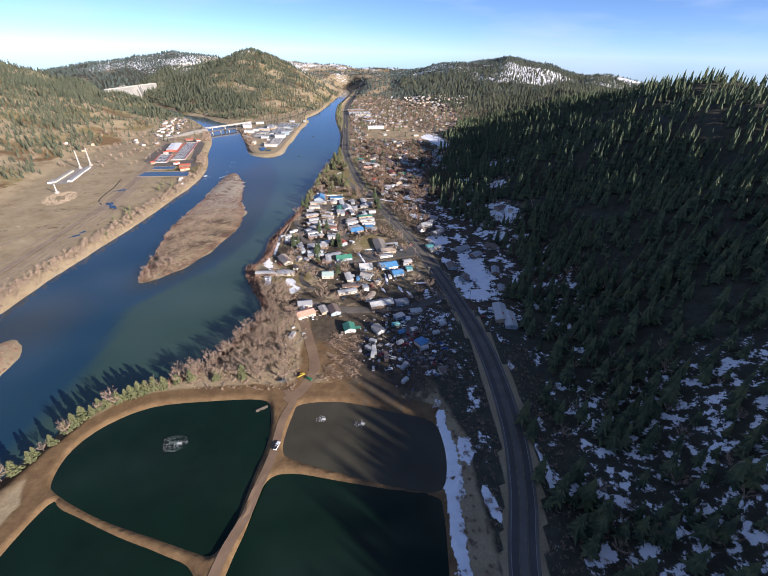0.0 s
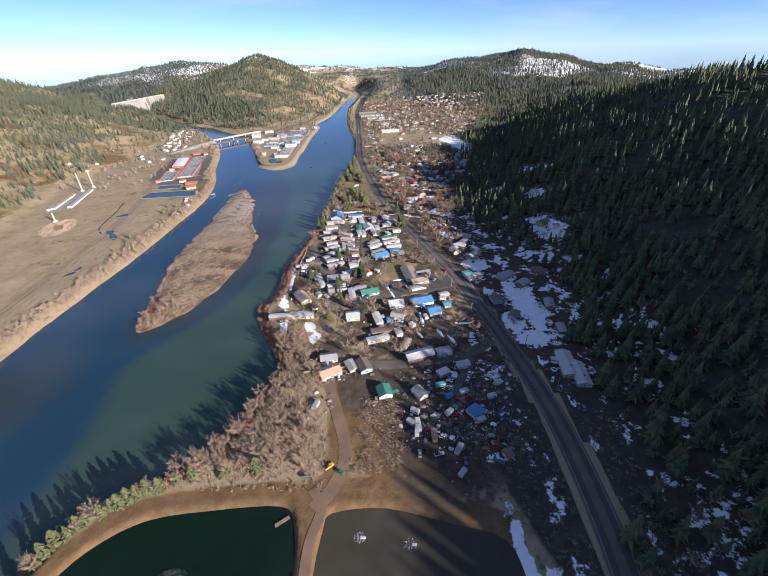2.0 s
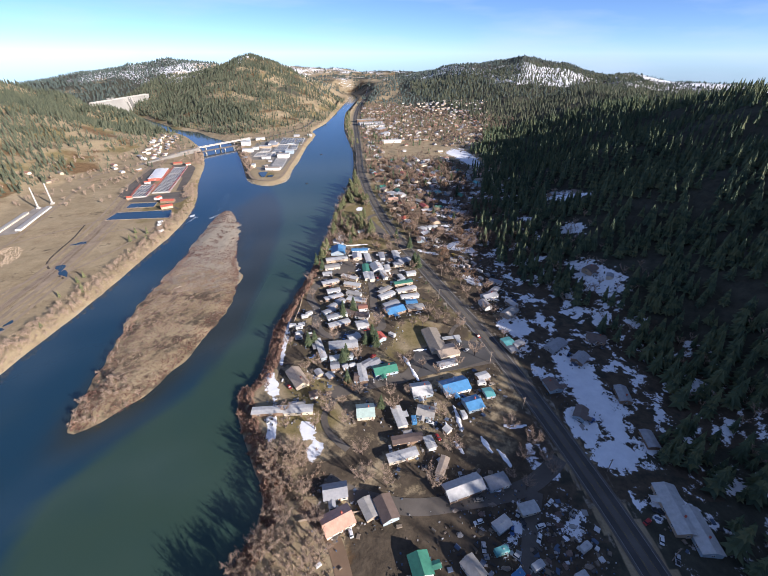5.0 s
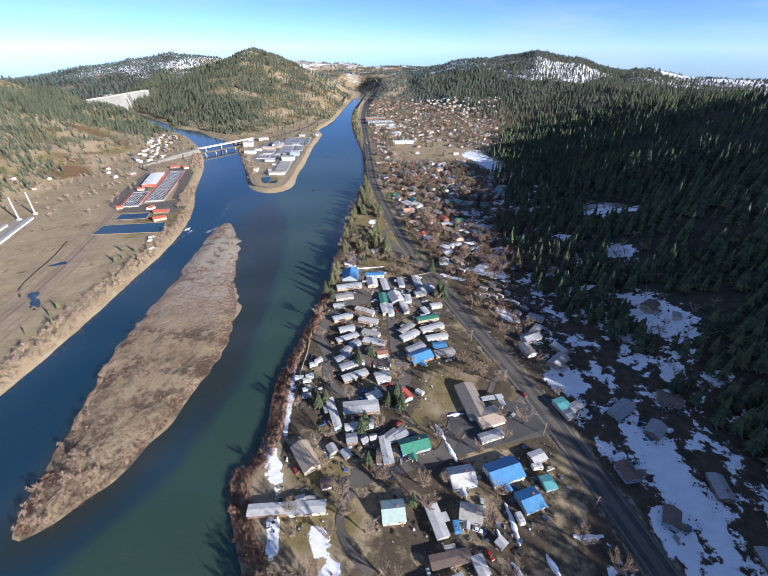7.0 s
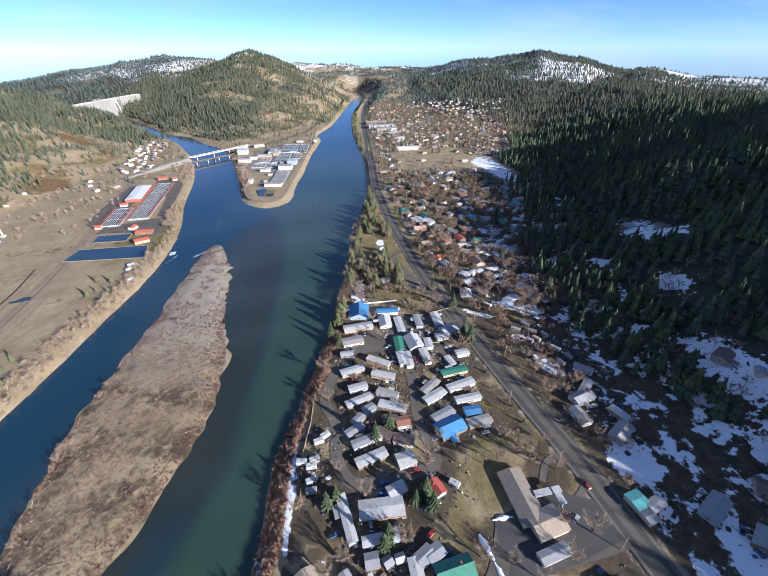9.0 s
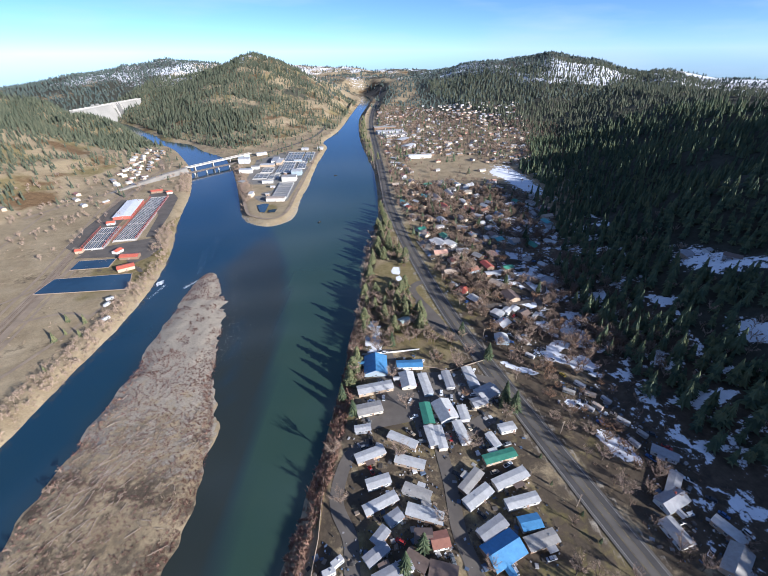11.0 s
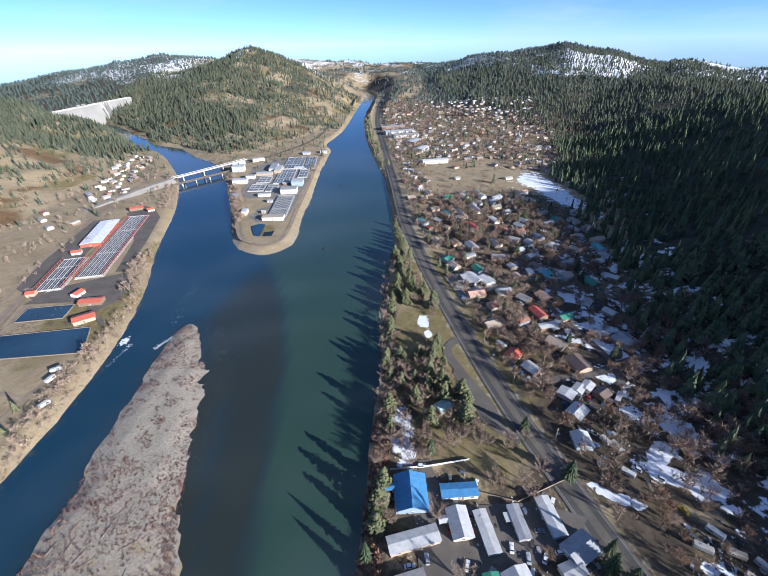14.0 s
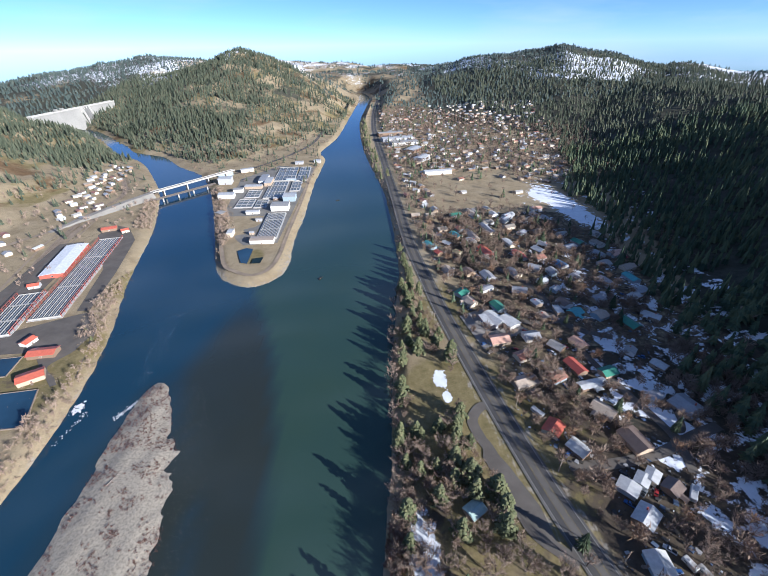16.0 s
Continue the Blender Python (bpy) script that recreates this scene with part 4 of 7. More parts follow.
def house(x, y, L, W, turn, roof):
    L, W = max(L, 6.5), max(W, 5.5)
    if W > L:
        L, W, turn = W, L, turn + 90
    b = building("house", x, y, L, W, turn, roof, 2.7, W * rng.uniform(0.17, 0.23), "single-storey house with a %s metal roof and porch steps" % WORDS[roof], "house", 3 if L > 11 else 2)
    if rng.random() < 0.45:
        bm = box(L * 0.2, W * 0.12, 2.7, 0.7, 0.7, W * 0.2 + 0.9, bevel=0.04)
        part("chimney", bm, M["brick_red"], b, "red brick chimney")
    if rng.random() < 0.5:
        lw = min(4.5, W * 0.5)
        bm = gable_roof(lw, 3.0, 2.3, 0.5, 0.25, 0.12)
        bmesh.ops.rotate(bm, cent=(0, 0, 0), matrix=Matrix.Rotation(math.pi / 2, 3, "Z"), verts=bm.verts[:])
        bmesh.ops.translate(bm, vec=(-L * 0.18, -W / 2 - lw / 2 + 0.2, 0), verts=bm.verts[:])
        porch = part("porch", bm, M["roof_" + roof], b, "small gabled porch")
        for sx in (-1.2, 1.2):
            part("post", box(-L * 0.18 + sx, -W / 2 - lw + 0.4, -0.4, 0.16, 0.16, 2.7), M["trim"], porch)
    return b


def trailer(x, y, L, W, turn, roof):
    L, W = max(L, 7.5), max(4.0, min(W, 9.0))
    b = building("mobile_home", x, y, L, W, turn, roof, 2.75, 0.32 if W < 6 else 0.6, "long low mobile home with a %s roof" % WORDS[roof], "mobile home", 3 if L > 10 else 2)
    for k in range(rng.randint(0, 1)):
        fitting("vent", b, L * rng.uniform(-0.4, 0.4), W * rng.uniform(-0.2, 0.2), 2.98, 0)
    if L > 11 and rng.random() < 0.6:
        s = rng.choice((-1, 1))
        bm = box(L * rng.uniform(-0.2, 0.2), s * (W / 2 + 1.5), 2.35, L * 0.3, 3.2, 0.14)
        part("awning", bm, M[rng.choice(("roof_white", "roof_pale", "roof_brown", "roof_grey"))], b, "flat carport awning")
    return b


def shed(x, y, L, W, turn, roof):
    return building("shed", x, y, max(3.5, L), max(3, W), turn, roof, 2.2, 0.7, "small shed with a %s roof" % WORDS[roof], "shed", 1)


def wheel_bm(x, y, z, r=0.34, w=0.24):
    bm = bmesh.new()
    bmesh.ops.create_cone(bm, cap_ends=True, segments=10, radius1=r, radius2=r, depth=w, matrix=Matrix.Translation((x, y, z)) @ Matrix.Rotation(math.pi / 2, 4, "X"))
    return bm


def camper(x, y, L, W, turn, roof):
    L, W = min(max(L, 5.5), 9.5), min(max(2.4, W), 3.0)
    b = empty("camper", x, y, ground_z(x, y) + 0.05, turn)
    tagged(b, "%s travel trailer parked on open ground" % WORDS[roof], "camper")
    part("body", box(0, 0, 0.5, L, W, 2.4, bevel=0.22), M["roof_white"] if roof == "white" else M["roof_" + roof], b)
    part("stripe", box_into(box(0, -W / 2 - 0.005, 1.0, L * 0.9, 0.03, 0.25), 0, W / 2 + 0.005, 1.0, L * 0.9, 0.03, 0.25), rng.choice(WALLS), b)
    for s in (-1, 1):
        opening(b, L * 0.2, s * (W / 2 + 0.03), 1.5, 0 if s < 0 else 180)
        part("wheel", wheel_bm(-0.4, s * (W / 2 - 0.1), 0.36), M["rubber"], b)
    fitting("vent", b, 0.8, 0, 2.88, 0)
    return b


# ---------------------------------------------------------------- cars
def car_kind(paint, tall=False, bed=False):
    """A parked car, pick-up or van at the origin, with its parts."""
    c = empty("car", 0, 0, 0)
    L, W, h = (5.4, 1.95, 0.75) if bed else (4.7, 1.85, 0.68)
    bm = box(0, 0, 0.32, L, W, h, bevel=0.16)
    for v in bm.verts:
        if v.co.z > 0.7 and abs(v.co.x) > L * 0.42:
            v.co.z -= 0.12
    part("body", bm, paint, c, smooth=False)
    top = 0.75 if tall else 0.56
    x0, x1 = (-0.3, 1.2) if bed else ((-2.0, 1.0) if tall else (-1.5, 0.95))
    bm = box((x0 + x1) / 2, 0, 0.32 + h - 0.04, x1 - x0, W * 0.9, top)
    for v in bm.verts:
        if v.co.z > 0.5 + h:
            v.co.y *= 0.82
            v.co.x += -0.35 if v.co.x > (x0 + x1) / 2 else 0.22
    part("cabin", bm, M["glass"], c, "dark glazed cabin")
    bm = box((x0 + x1) / 2 - 0.06, 0, 0.32 + h - 0.04 + top, (x1 - x0) - 0.75, W * 0.74, 0.06, bevel=0.02)
    part("cabin_roof", bm, paint, c)
    if bed:
        part("cargo_bed", box(-1.55, 0, 0.32 + h, 1.9, 1.5, 0.02), M["rubber"], c, "open cargo bed")
    for sx in (-L * 0.3, L * 0.31):
        for sy in (-1, 1):
            part("wheel", wheel_bm(sx, sy * (W / 2 - 0.1), 0.34), M["rubber"], c)
    for sy in (-0.6, 0.6) if not (tall or bed) else ():
        part("headlight", box(L / 2 - 0.02, sy, 0.66, 0.08, 0.35, 0.15), M["foam"], c)
    return c


PAINTS = {}
for n, c in (("white", (0.75, 0.75, 0.74)), ("silver", (0.42, 0.43, 0.45)), ("black", (0.03, 0.03, 0.035)), ("red", (0.35, 0.03, 0.025)), ("blue", (0.04, 0.10, 0.28)), ("grey", (0.16, 0.17, 0.18)), ("tan", (0.38, 0.31, 0.22)), ("yellow", (0.60, 0.42, 0.03)), ("green", (0.03, 0.20, 0.07))):
    m, tree, p = shader("car_paint_" + n, 0.3, 0.0, 0.5)
    f = noise_of(tree, 1.2, 3.0)
    tree.links.new(ramp(tree, f, ((0.3, tuple(v * 0.85 for v in c)), (0.7, c))), p.inputs["Base Color"])
    PAINTS[n] = m
CARS = {}


def car(x, y, turn, paint="white", body="car", z=None):
    key = (paint, body)
    zz = (ground_z(x, y) if z is None else z) + 0.02
    label = {"car": "%s car parked on the ground", "pickup": "%s pick-up truck with an open bed", "van": "%s van parked on the ground"}[body] % paint
    if key not in CARS:
        CARS[key] = car_kind(PAINTS[paint], body == "van", body == "pickup")
        CARS[key].matrix_basis = pose(x, y, zz, 0, 0, turn)
        return tagged(CARS[key], label, "car" if body != "pickup" else "truck", "parked cars")
    return copy_thing(CARS[key], pose(x, y, zz, 0, 0, turn))


# ---------------------------------------------------------------- trees
def blade(vs, fs, a, b, w, r):
    """A thin tapering sliver from a to b."""
    a, b = np.array(a), np.array(b)
    d = b - a
    s = np.cross(d, r.normal(size=3))
    s = s / max(np.linalg.norm(s), 1e-6) * w / 2
    k = len(vs)
    vs += [a - s, a + s, b]
    fs.append((k, k + 1, k + 2))


def limb(vs, fs, a, b, ra, rb, sides=4):
    a, b = np.array(a, float), np.array(b, float)
    d = (b - a) / max(np.linalg.norm(b - a), 1e-6)
    u = np.cross(d, (0.3, 0.9, 0.2))
    u /= np.linalg.norm(u)
    w = np.cross(d, u)
    k = len(vs)
    for p, rad in ((a, ra), (b, rb)):
        for j in range(sides):
            t = 2 * np.pi * j / sides
            vs.append(p + rad * (np.cos(t) * u + np.sin(t) * w))
    for j in range(sides):
        m = (j + 1) % sides
        fs.append((k + j, k + m, k + sides + m))
        fs.append((k + j, k + sides + m, k + sides + j))


def bare_template(seed, limbs=9, subs=8, twigs=15, thick=1.0):
    """A leafless broad tree, ten metres high: trunk mesh and crown mesh."""
    r = np.random.RandomState(seed)
    tv, tf, cv, cf = [], [], [], []
    fork = r.uniform(2.0, 3.2)
    limb(tv, tf, (0, 0, -0.4), (0.1, 0, fork), 0.26, 0.19, 5)
    for i in range(limbs):
        a = 2 * np.pi * (i + r.uniform(-0.3, 0.3)) / limbs
        out = r.uniform(1.6, 3.4) if i else 0.4
        z1 = r.uniform(5.5, 7.8)
        s = np.array((0.05, 0, fork * r.uniform(0.7, 1.0)))
        e = np.array((out * np.cos(a), out * np.sin(a), z1))
        limb(tv, tf, s, e, 0.13, 0.05, 3)
        for _ in range(subs):
            q = s + (e - s) * r.uniform(0.35, 1.0)
            b = a + r.uniform(-1.1, 1.1)
            g = q + np.array((np.cos(b), np.sin(b), r.uniform(0.5, 1.6))) * r.uniform(0.8, 1.8)
            blade(cv, cf, q, g, 0.085 * thick, r)
            for _ in range(twigs):
                h = q + (g - q) * r.uniform(0.3, 1.0)
                d = np.array((r.normal(), r.normal(), r.uniform(0.1, 1.5)))
                blade(cv, cf, h, h + d / np.linalg.norm(d) * r.uniform(0.6, 1.35), 0.058 * thick, r)
    return (np.array(tv), np.array(tf)), (np.array(cv), np.array(cf))


def pine_template(seed, clumps=190):
    """A young pine, ten metres high, a ragged cone of many small clumps."""
    r = np.random.RandomState(seed)
    tv, tf, cv, cf = [], [], [], []
    limb(tv, tf, (0, 0, -0.4), (0, 0, 9.2), 0.2, 0.04, 5)
    sway = r.uniform(0, 6.28)
    for k in range(clumps):
        u = ((k + r.uniform(0, 1)) / clumps) ** 1.25
        z = 0.9 + 9.0 * u
        a = r.uniform(0, 6.28)
        reach = (2.25 * (1 - u) ** 0.75 * (0.82 + 0.25 * math.sin(2 * a + sway + 5 * u)) + 0.1) * math.sqrt(r.uniform(0.12, 1.0))
        c = np.array((reach * np.cos(a), reach * np.sin(a), z))
        s = r.uniform(0.32, 0.62) * (1.1 - 0.45 * u)
        b = len(cv)
        n = 5
        cv.append(c + (0, 0, s * 0.9))
        for j in range(n):
            t = 2 * np.pi * j / n + a
            q = s * r.uniform(0.7, 1.35)
            cv.append(c + np.array((q * np.cos(t), q * np.sin(t), r.uniform(-0.3, 0.15))))
        for j in range(n):
            cf.append((b, b + 1 + j, b + 1 + (j + 1) % n))
    return (np.array(tv), np.array(tf)), (np.array(cv), np.array(cf))


def fir_template(seed):
    tv, tf = [], []
    limb(tv, tf, (0, 0, -0.4), (0, 0, 7.0), 0.22, 0.06, 5)
    v, f = conifer_template(12, 9, seed)
    return (np.array(tv), np.array(tf)), (v * (5.2, 5.2, 10.0), f)


def mesh_of(name, v, f, material):
    ob = sheet(name, v, f, material)
    me = ob.data
    bpy.data.objects.remove(ob)
    return me


KINDS = {}
for kind, make, mat, n in (("bare", bare_template, "twig", 6), ("rusty", bare_template, "rusty_twig", 2), ("pine", pine_template, "pine", 5), ("fir", fir_template, "garden_fir", 4)):
    for k in range(n):
        t, c = make(100 + 7 * k)
        KINDS.setdefault(kind, []).append((mesh_of("trunk", *t, M["bark"]), mesh_of("crown", *c, M[mat])))
TREE_LABELS = {"bare": "leafless broadleaf tree with fine grey-brown twigs", "rusty": "broadleaf tree with rust-brown withered leaves", "pine": "yellow-green pine with a ragged crown", "fir": "dark green fir with drooping branches"}
TREE_NAMES = {"bare": "bare_tree", "rusty": "rusty_tree", "pine": "pine_tree", "fir": "fir_tree"}


def tree(kind, x, y, height, z=None):
    t, c = KINDS[kind][rng.randrange(len(KINDS[kind]))]
    base = empty(TREE_NAMES[kind], x, y, ground_z(x, y) if z is None else z, rng.uniform(0, 360))
    s = height / 10
    w = s * rng.uniform(0.85, 1.2)
    if kind == "pine":
        w *= 1.5
    base.scale = (w, w, s)
    tagged(base, TREE_LABELS[kind], "tree")
    for n, me in (("trunk", t), ("crown", c)):
        o = new(n, me)
        o.parent = base
    return base


def grove(kind, places, lo, hi):
    a = np.array(places, float)
    z = sample(Z, a[:, 0], a[:, 1])
    for (x, y), g in zip(a[:, :2], z):
        tree(kind, float(x), float(y), rng.uniform(lo, hi), float(g))


def bush_template(seed, n=26):
    r = np.random.RandomState(seed)
    v, f = [], []
    for _ in range(n):
        d = np.array((r.normal(), r.normal(), r.uniform(0.3, 1.6)))
        d = d / np.linalg.norm(d)
        s = np.array((r.uniform(-0.2, 0.2), r.uniform(-0.2, 0.2), 0))
        blade(v, f, s, s + d * r.uniform(0.5, 1.0) * (0.6, 0.6, 1.0), 0.11, r)
    return np.array(v), np.array(f)


def crown_template(seed, n=48, wide=0.052):
    """A leafless tree seen from afar: a stem, a few limbs and a round crown of short twigs, one metre high."""
    r = np.random.RandomState(seed)
    v, f = [], []
    fork = r.uniform(0.2, 0.32)
    limb(v, f, (0, 0, -0.03), (0, 0, fork), 0.024, 0.016, 3)
    wx, wy = r.uniform(0.34, 0.46, 2)
    for _ in range(5):
        a = r.uniform(0, 6.28)
        limb(v, f, (0, 0, fork * 0.9), (0.24 * math.cos(a), 0.24 * math.sin(a), r.uniform(0.55, 0.8)), 0.013, 0.005, 3)
    for _ in range(n):
        d = r.normal(size=3)
        d /= np.linalg.norm(d)
        p = np.array((0, 0, 0.6)) + d * (wx, wy, 0.34) * r.uniform(0.25, 0.9) * (0.8 + 0.3 * math.sin(3 * math.atan2(d[1], d[0]) + seed))
        g = d * 0.5 + (0, 0, 0.45) + r.normal(size=3) * 0.45
        blade(v, f, p, p + g / np.linalg.norm(g) * r.uniform(0.12, 0.24), wide, r)
    return np.array(v), np.array(f)


CROWNS = [crown_template(k) for k in range(6)]
FUZZ = [crown_template(30 + k, 200, 0.026) for k in range(6)]
BUSH = [bush_template(k) for k in range(6)]
BARE_ONE = []
for k in range(5):
    (tv, tf), (cv, cf) = bare_template(60 + k, 6, 5, 9, 1.45)
    BARE_ONE.append((np.vstack([tv, cv]) / 10, np.vstack([tf, cf + len(tv)])))

# ---------------------------------------------------------------- lanes and lots
def lane(points, width=5.0, material="lane", label="narrow worn asphalt lane", lift=0.16):
    ribbon("lane", points, width, M[material], lift, label, "lane", follow=True)


def lot(points, label="worn asphalt parking lot", material="lane", lift=0.22):
    bm = bmesh.new()
    bm.faces.new([bm.verts.new((x, y, ground_z(x, y) + lift)) for x, y in points])
    bmesh.ops.triangulate(bm, faces=bm.faces[:])
    bmesh.ops.recalc_face_normals(bm, faces=bm.faces[:])
    tagged(part("parking_lot", bm, M[material]), label, "parking lot", kind="structure")


lane([(-88, 491), (-100, 482), (-104, 458), (-96, 441), (-94, 428), (-91, 413), (-83, 403), (-71, 403), (-50, 409), (-40, 414), (-43, 430), (-47, 445), (-48, 466), (-50, 482), (-52, 500)], 6.8)
lane([(-8, 537), (-29, 528), (-51, 523), (-59, 500), (-43, 495), (-18, 510)], 8.7, lift=0.19)
lane([(-81, 570), (-75, 537), (-73, 531), (-55, 526)], 7.2, lift=0.22)
lane([(-12, 381), (-23, 358), (-45, 352), (-70, 345)], 8.0, lift=0.19)
lane([(-75, 340), (-50, 349), (-9, 363), (37, 375), (52, 380)], 7.5)
lane([(-69, 338), (-74, 324), (-69, 311), (-58, 301)], 4, lift=0.22)
lane([(-68, 283), (-53, 275), (-26, 269), (1, 272), (30, 278), (47, 288), (56, 296)], 8.7)
lane([(37, 277), (26, 251), (20, 231)], 7.2, lift=0.19)
lane([(-14, 627), (10, 628), (37, 634), (63, 645), (80, 651)], 6)
lane([(28, 726), (34, 700), (40, 680), (50, 645), (47, 622)], 5, lift=0.19)
lane([(50, 676), (60, 672), (62, 660), (57, 648), (48, 650)], 3.5, lift=0.22)
TURNOUT = [(-42, 664), (-50, 667), (-58, 657), (-56, 645), (-53, 638), (-49, 624), (-46, 607), (-42, 595), (-35, 588), (-27, 582)]
TURNOUT_S = smooth_line(TURNOUT, 3)
lane(TURNOUT, 6.2, label="curved asphalt turnout beside a park", lift=0.24)
lane([(-24, 762), (3, 750), (28, 752), (47, 761)], 6)
lane([(-60, 860), (-22, 856), (9, 825), (25, 791), (30, 748), (59, 730)], 6, lift=0.19)
lane([(-72, 960), (-40, 950), (10, 930), (60, 890)], 6, lift=0.19)
lane([(13, 404), (19, 415), (29, 418), (34, 404), (26, 394)], 3.2)
lot([(-16, 384), (2, 394), (18, 398), (44, 392), (50, 379), (34, 374), (14, 366), (-16, 357)], material="dark_lot")
lot([(-49, 759), (-26, 770), (0, 740), (-38, 718)], "pale concrete forecourt of a filling station", "forecourt", lift=0.45)
lot([(-440, 742), (-456, 800), (-474, 905), (-450, 912), (-425, 830), (-414, 770), (-404, 720)], "dark asphalt yard between hatchery buildings", lift=0.4)
lot([(-412, 716), (-362, 720), (-350, 708), (-326, 686), (-316, 696), (-334, 748), (-352, 772), (-368, 764), (-404, 742)], "dark asphalt yard beside rearing ponds", lift=0.4)
lot([(-366, 772), (-356, 774), (-372, 840), (-394, 915), (-420, 950), (-440, 958), (-446, 930), (-408, 925), (-388, 845)], "dark asphalt lane beside fish tanks", lift=0.4)

lot([(-98, 497), (-60, 507), (-52, 527), (-20, 530), (-8, 541), (-30, 548), (-62, 546), (-76, 560), (-88, 556), (-86, 520)], "worn asphalt yard between mobile homes", lift=0.3)
lot([(-54.3, 644.2), (-44.6, 626.8), (-35.8, 606.2), (-33.3, 589), (-40.2, 587.8), (-51.2, 613.5), (-57.1, 632.3)], "worn asphalt parking bay beside a park", lift=0.28)
# ---------------------------------------------------------------- homes round the trailer park
house(-88.1, 551.1, 17.6, 15, -87, "blue")
trailer(-65.0, 552.3, 17.1, 6.5, 4, "blue")
trailer(-87.7, 530.2, 22.2, 7, 15, "white")
house(-66.9, 537.4, 13.3, 9, -82, "white")
trailer(-55.6, 533.9, 18.0, 5.5, -79, "white")
trailer(-40.6, 538.0, 14.6, 5, -82, "grey")
trailer(-25.7, 540.5, 17.4, 6, -80, "white")
trailer(-90.6, 513.2, 14.8, 8, 16, "pale")
trailer(-93.7, 498.5, 8.6, 4, 10, "white")
trailer(-56.5, 509.8, 15.4, 6, -83, "green")
house(-45.6, 512.1, 14.6, 11, -72, "white")
trailer(-35.0, 510.2, 10.3, 5, -83, "white")
trailer(-24.0, 519.1, 9.4, 6, 20, "grey")
trailer(-55.1, 493.8, 13.1, 5, -78, "white")
trailer(-50.4, 492.9, 14.7, 4.5, -82, "white")
trailer(-38.3, 496.6, 14.5, 5, -75, "white")
trailer(-21.6, 491.5, 8.9, 4, -67, "white")
trailer(-71.3, 491.0, 16.5, 4.6, -26, "white")
trailer(-88.7, 482.0, 15.6, 5.5, 24, "white")
trailer(-67.8, 477.6, 15.3, 5, -16, "white")
trailer(-84.0, 466.5, 11.7, 5, 19, "white")
trailer(-65.1, 461.3, 13.4, 5, -22, "pale")
trailer(-82.6, 455.5, 16.6, 5, 28, "white")
trailer(-62.1, 450.7, 16.7, 5.5, -16, "white")
trailer(-37.8, 467.4, 14.7, 5, 47, "pale")
trailer(-35.8, 459.5, 15.3, 5.5, 35, "white")
trailer(-20.4, 481.4, 17.7, 5, 17, "green")
trailer(-17.9, 468.9, 18.8, 5.5, 24, "white")
trailer(-15.4, 457.4, 16.2, 4.6, 15, "white")
trailer(-14.6, 447.4, 9.4, 6, 12, "blue")
trailer(-32.2, 444.7, 14.1, 5.5, 32, "grey")
trailer(-11.9, 439.9, 14.3, 5.5, 17, "pale")
trailer(-11.9, 500.1, 9.0, 5, 15, "white")
house(-29.6, 435.7, 16.2, 11, 28, "blue")
trailer(-56.3, 439.4, 6.8, 6.5, 11, "rust")
trailer(-63.4, 440.9, 5.9, 6, 0, "brown")
trailer(-76.3, 449.0, 5.7, 5, 36, "grey")
trailer(-82.4, 440.9, 8.1, 4.5, 51, "grey")
trailer(-83.9, 433.6, 10.8, 4.6, 39, "grey")
trailer(-76.8, 426.6, 16.5, 5, 26, "grey")
trailer(-73.8, 415.6, 16.9, 5.5, 26, "white")
trailer(-55.7, 414.8, 9.1, 8, 19, "white")
trailer(-56.1, 427.3, 11.0, 6, -13, "brown")
trailer(-67.0, 431.1, 9.6, 5, -31, "brown")
camper(-103.4, 426.5, 5.6, 3, 24, "white")
camper(-103.9, 414.8, 4.5, 3, 23, "white")
camper(-105.0, 411.1, 5.0, 3, 13, "white")
camper(-103.7, 402.8, 5.0, 3, 22, "white")
camper(-102.8, 397.6, 2.4, 3, 12, "grey")
camper(-110.6, 413.4, 4.8, 3, 1, "white")
camper(-100.4, 430.5, 4.0, 3, 40, "white")
trailer(-68.2, 388.9, 20.7, 10, 8, "white")
trailer(-84.4, 384.4, 22.7, 2.6, -70, "white")
trailer(-68.4, 375.3, 16.1, 2.6, 11, "white")
trailer(-60.9, 398.2, 8.8, 6, 28, "white")
house(-41.3, 398.9, 6.5, 8, 31, "red")
camper(-32.0, 401.7, 3.6, 4, -35, "white")
trailer(-49.5, 368.4, 7.8, 6, 39, "grey")
trailer(-45.1, 369.6, 7.3, 6, 33, "grey")
trailer(-52.8, 359.2, 16.9, 5, -79, "white")
house(-37.6, 362.9, 15.6, 9, 17, "green")
shed(-72.1, 366.8, 5.5, 6, 11, "grey")
shed(-65.3, 366.5, 3.1, 4, 32, "grey")
shed(-60.2, 367.7, 2.3, 3.5, 17, "white")
shed(-56.1, 355.1, 3.1, 7, 1, "brown")
shed(-74.2, 357.1, 5.4, 4, -56, "white")
shed(-82.3, 360.0, 5.4, 4, -57, "grey")
house(-95.7, 354.8, 17.6, 9, -56, "tan")
trailer(-89.9, 327.4, 16.9, 5.5, 5, "white")
shed(-93.8, 331.4, 4.0, 4, 18, "grey")
shed(-82.8, 340.3, 4.7, 5, 17, "brown")
house(-49.4, 326.2, 10.3, 10, 7, "palegreen")
trailer(-29.3, 322.1, 14.8, 5.5, -73, "white")
house(-14.4, 344.3, 12.4, 11, 11, "white")
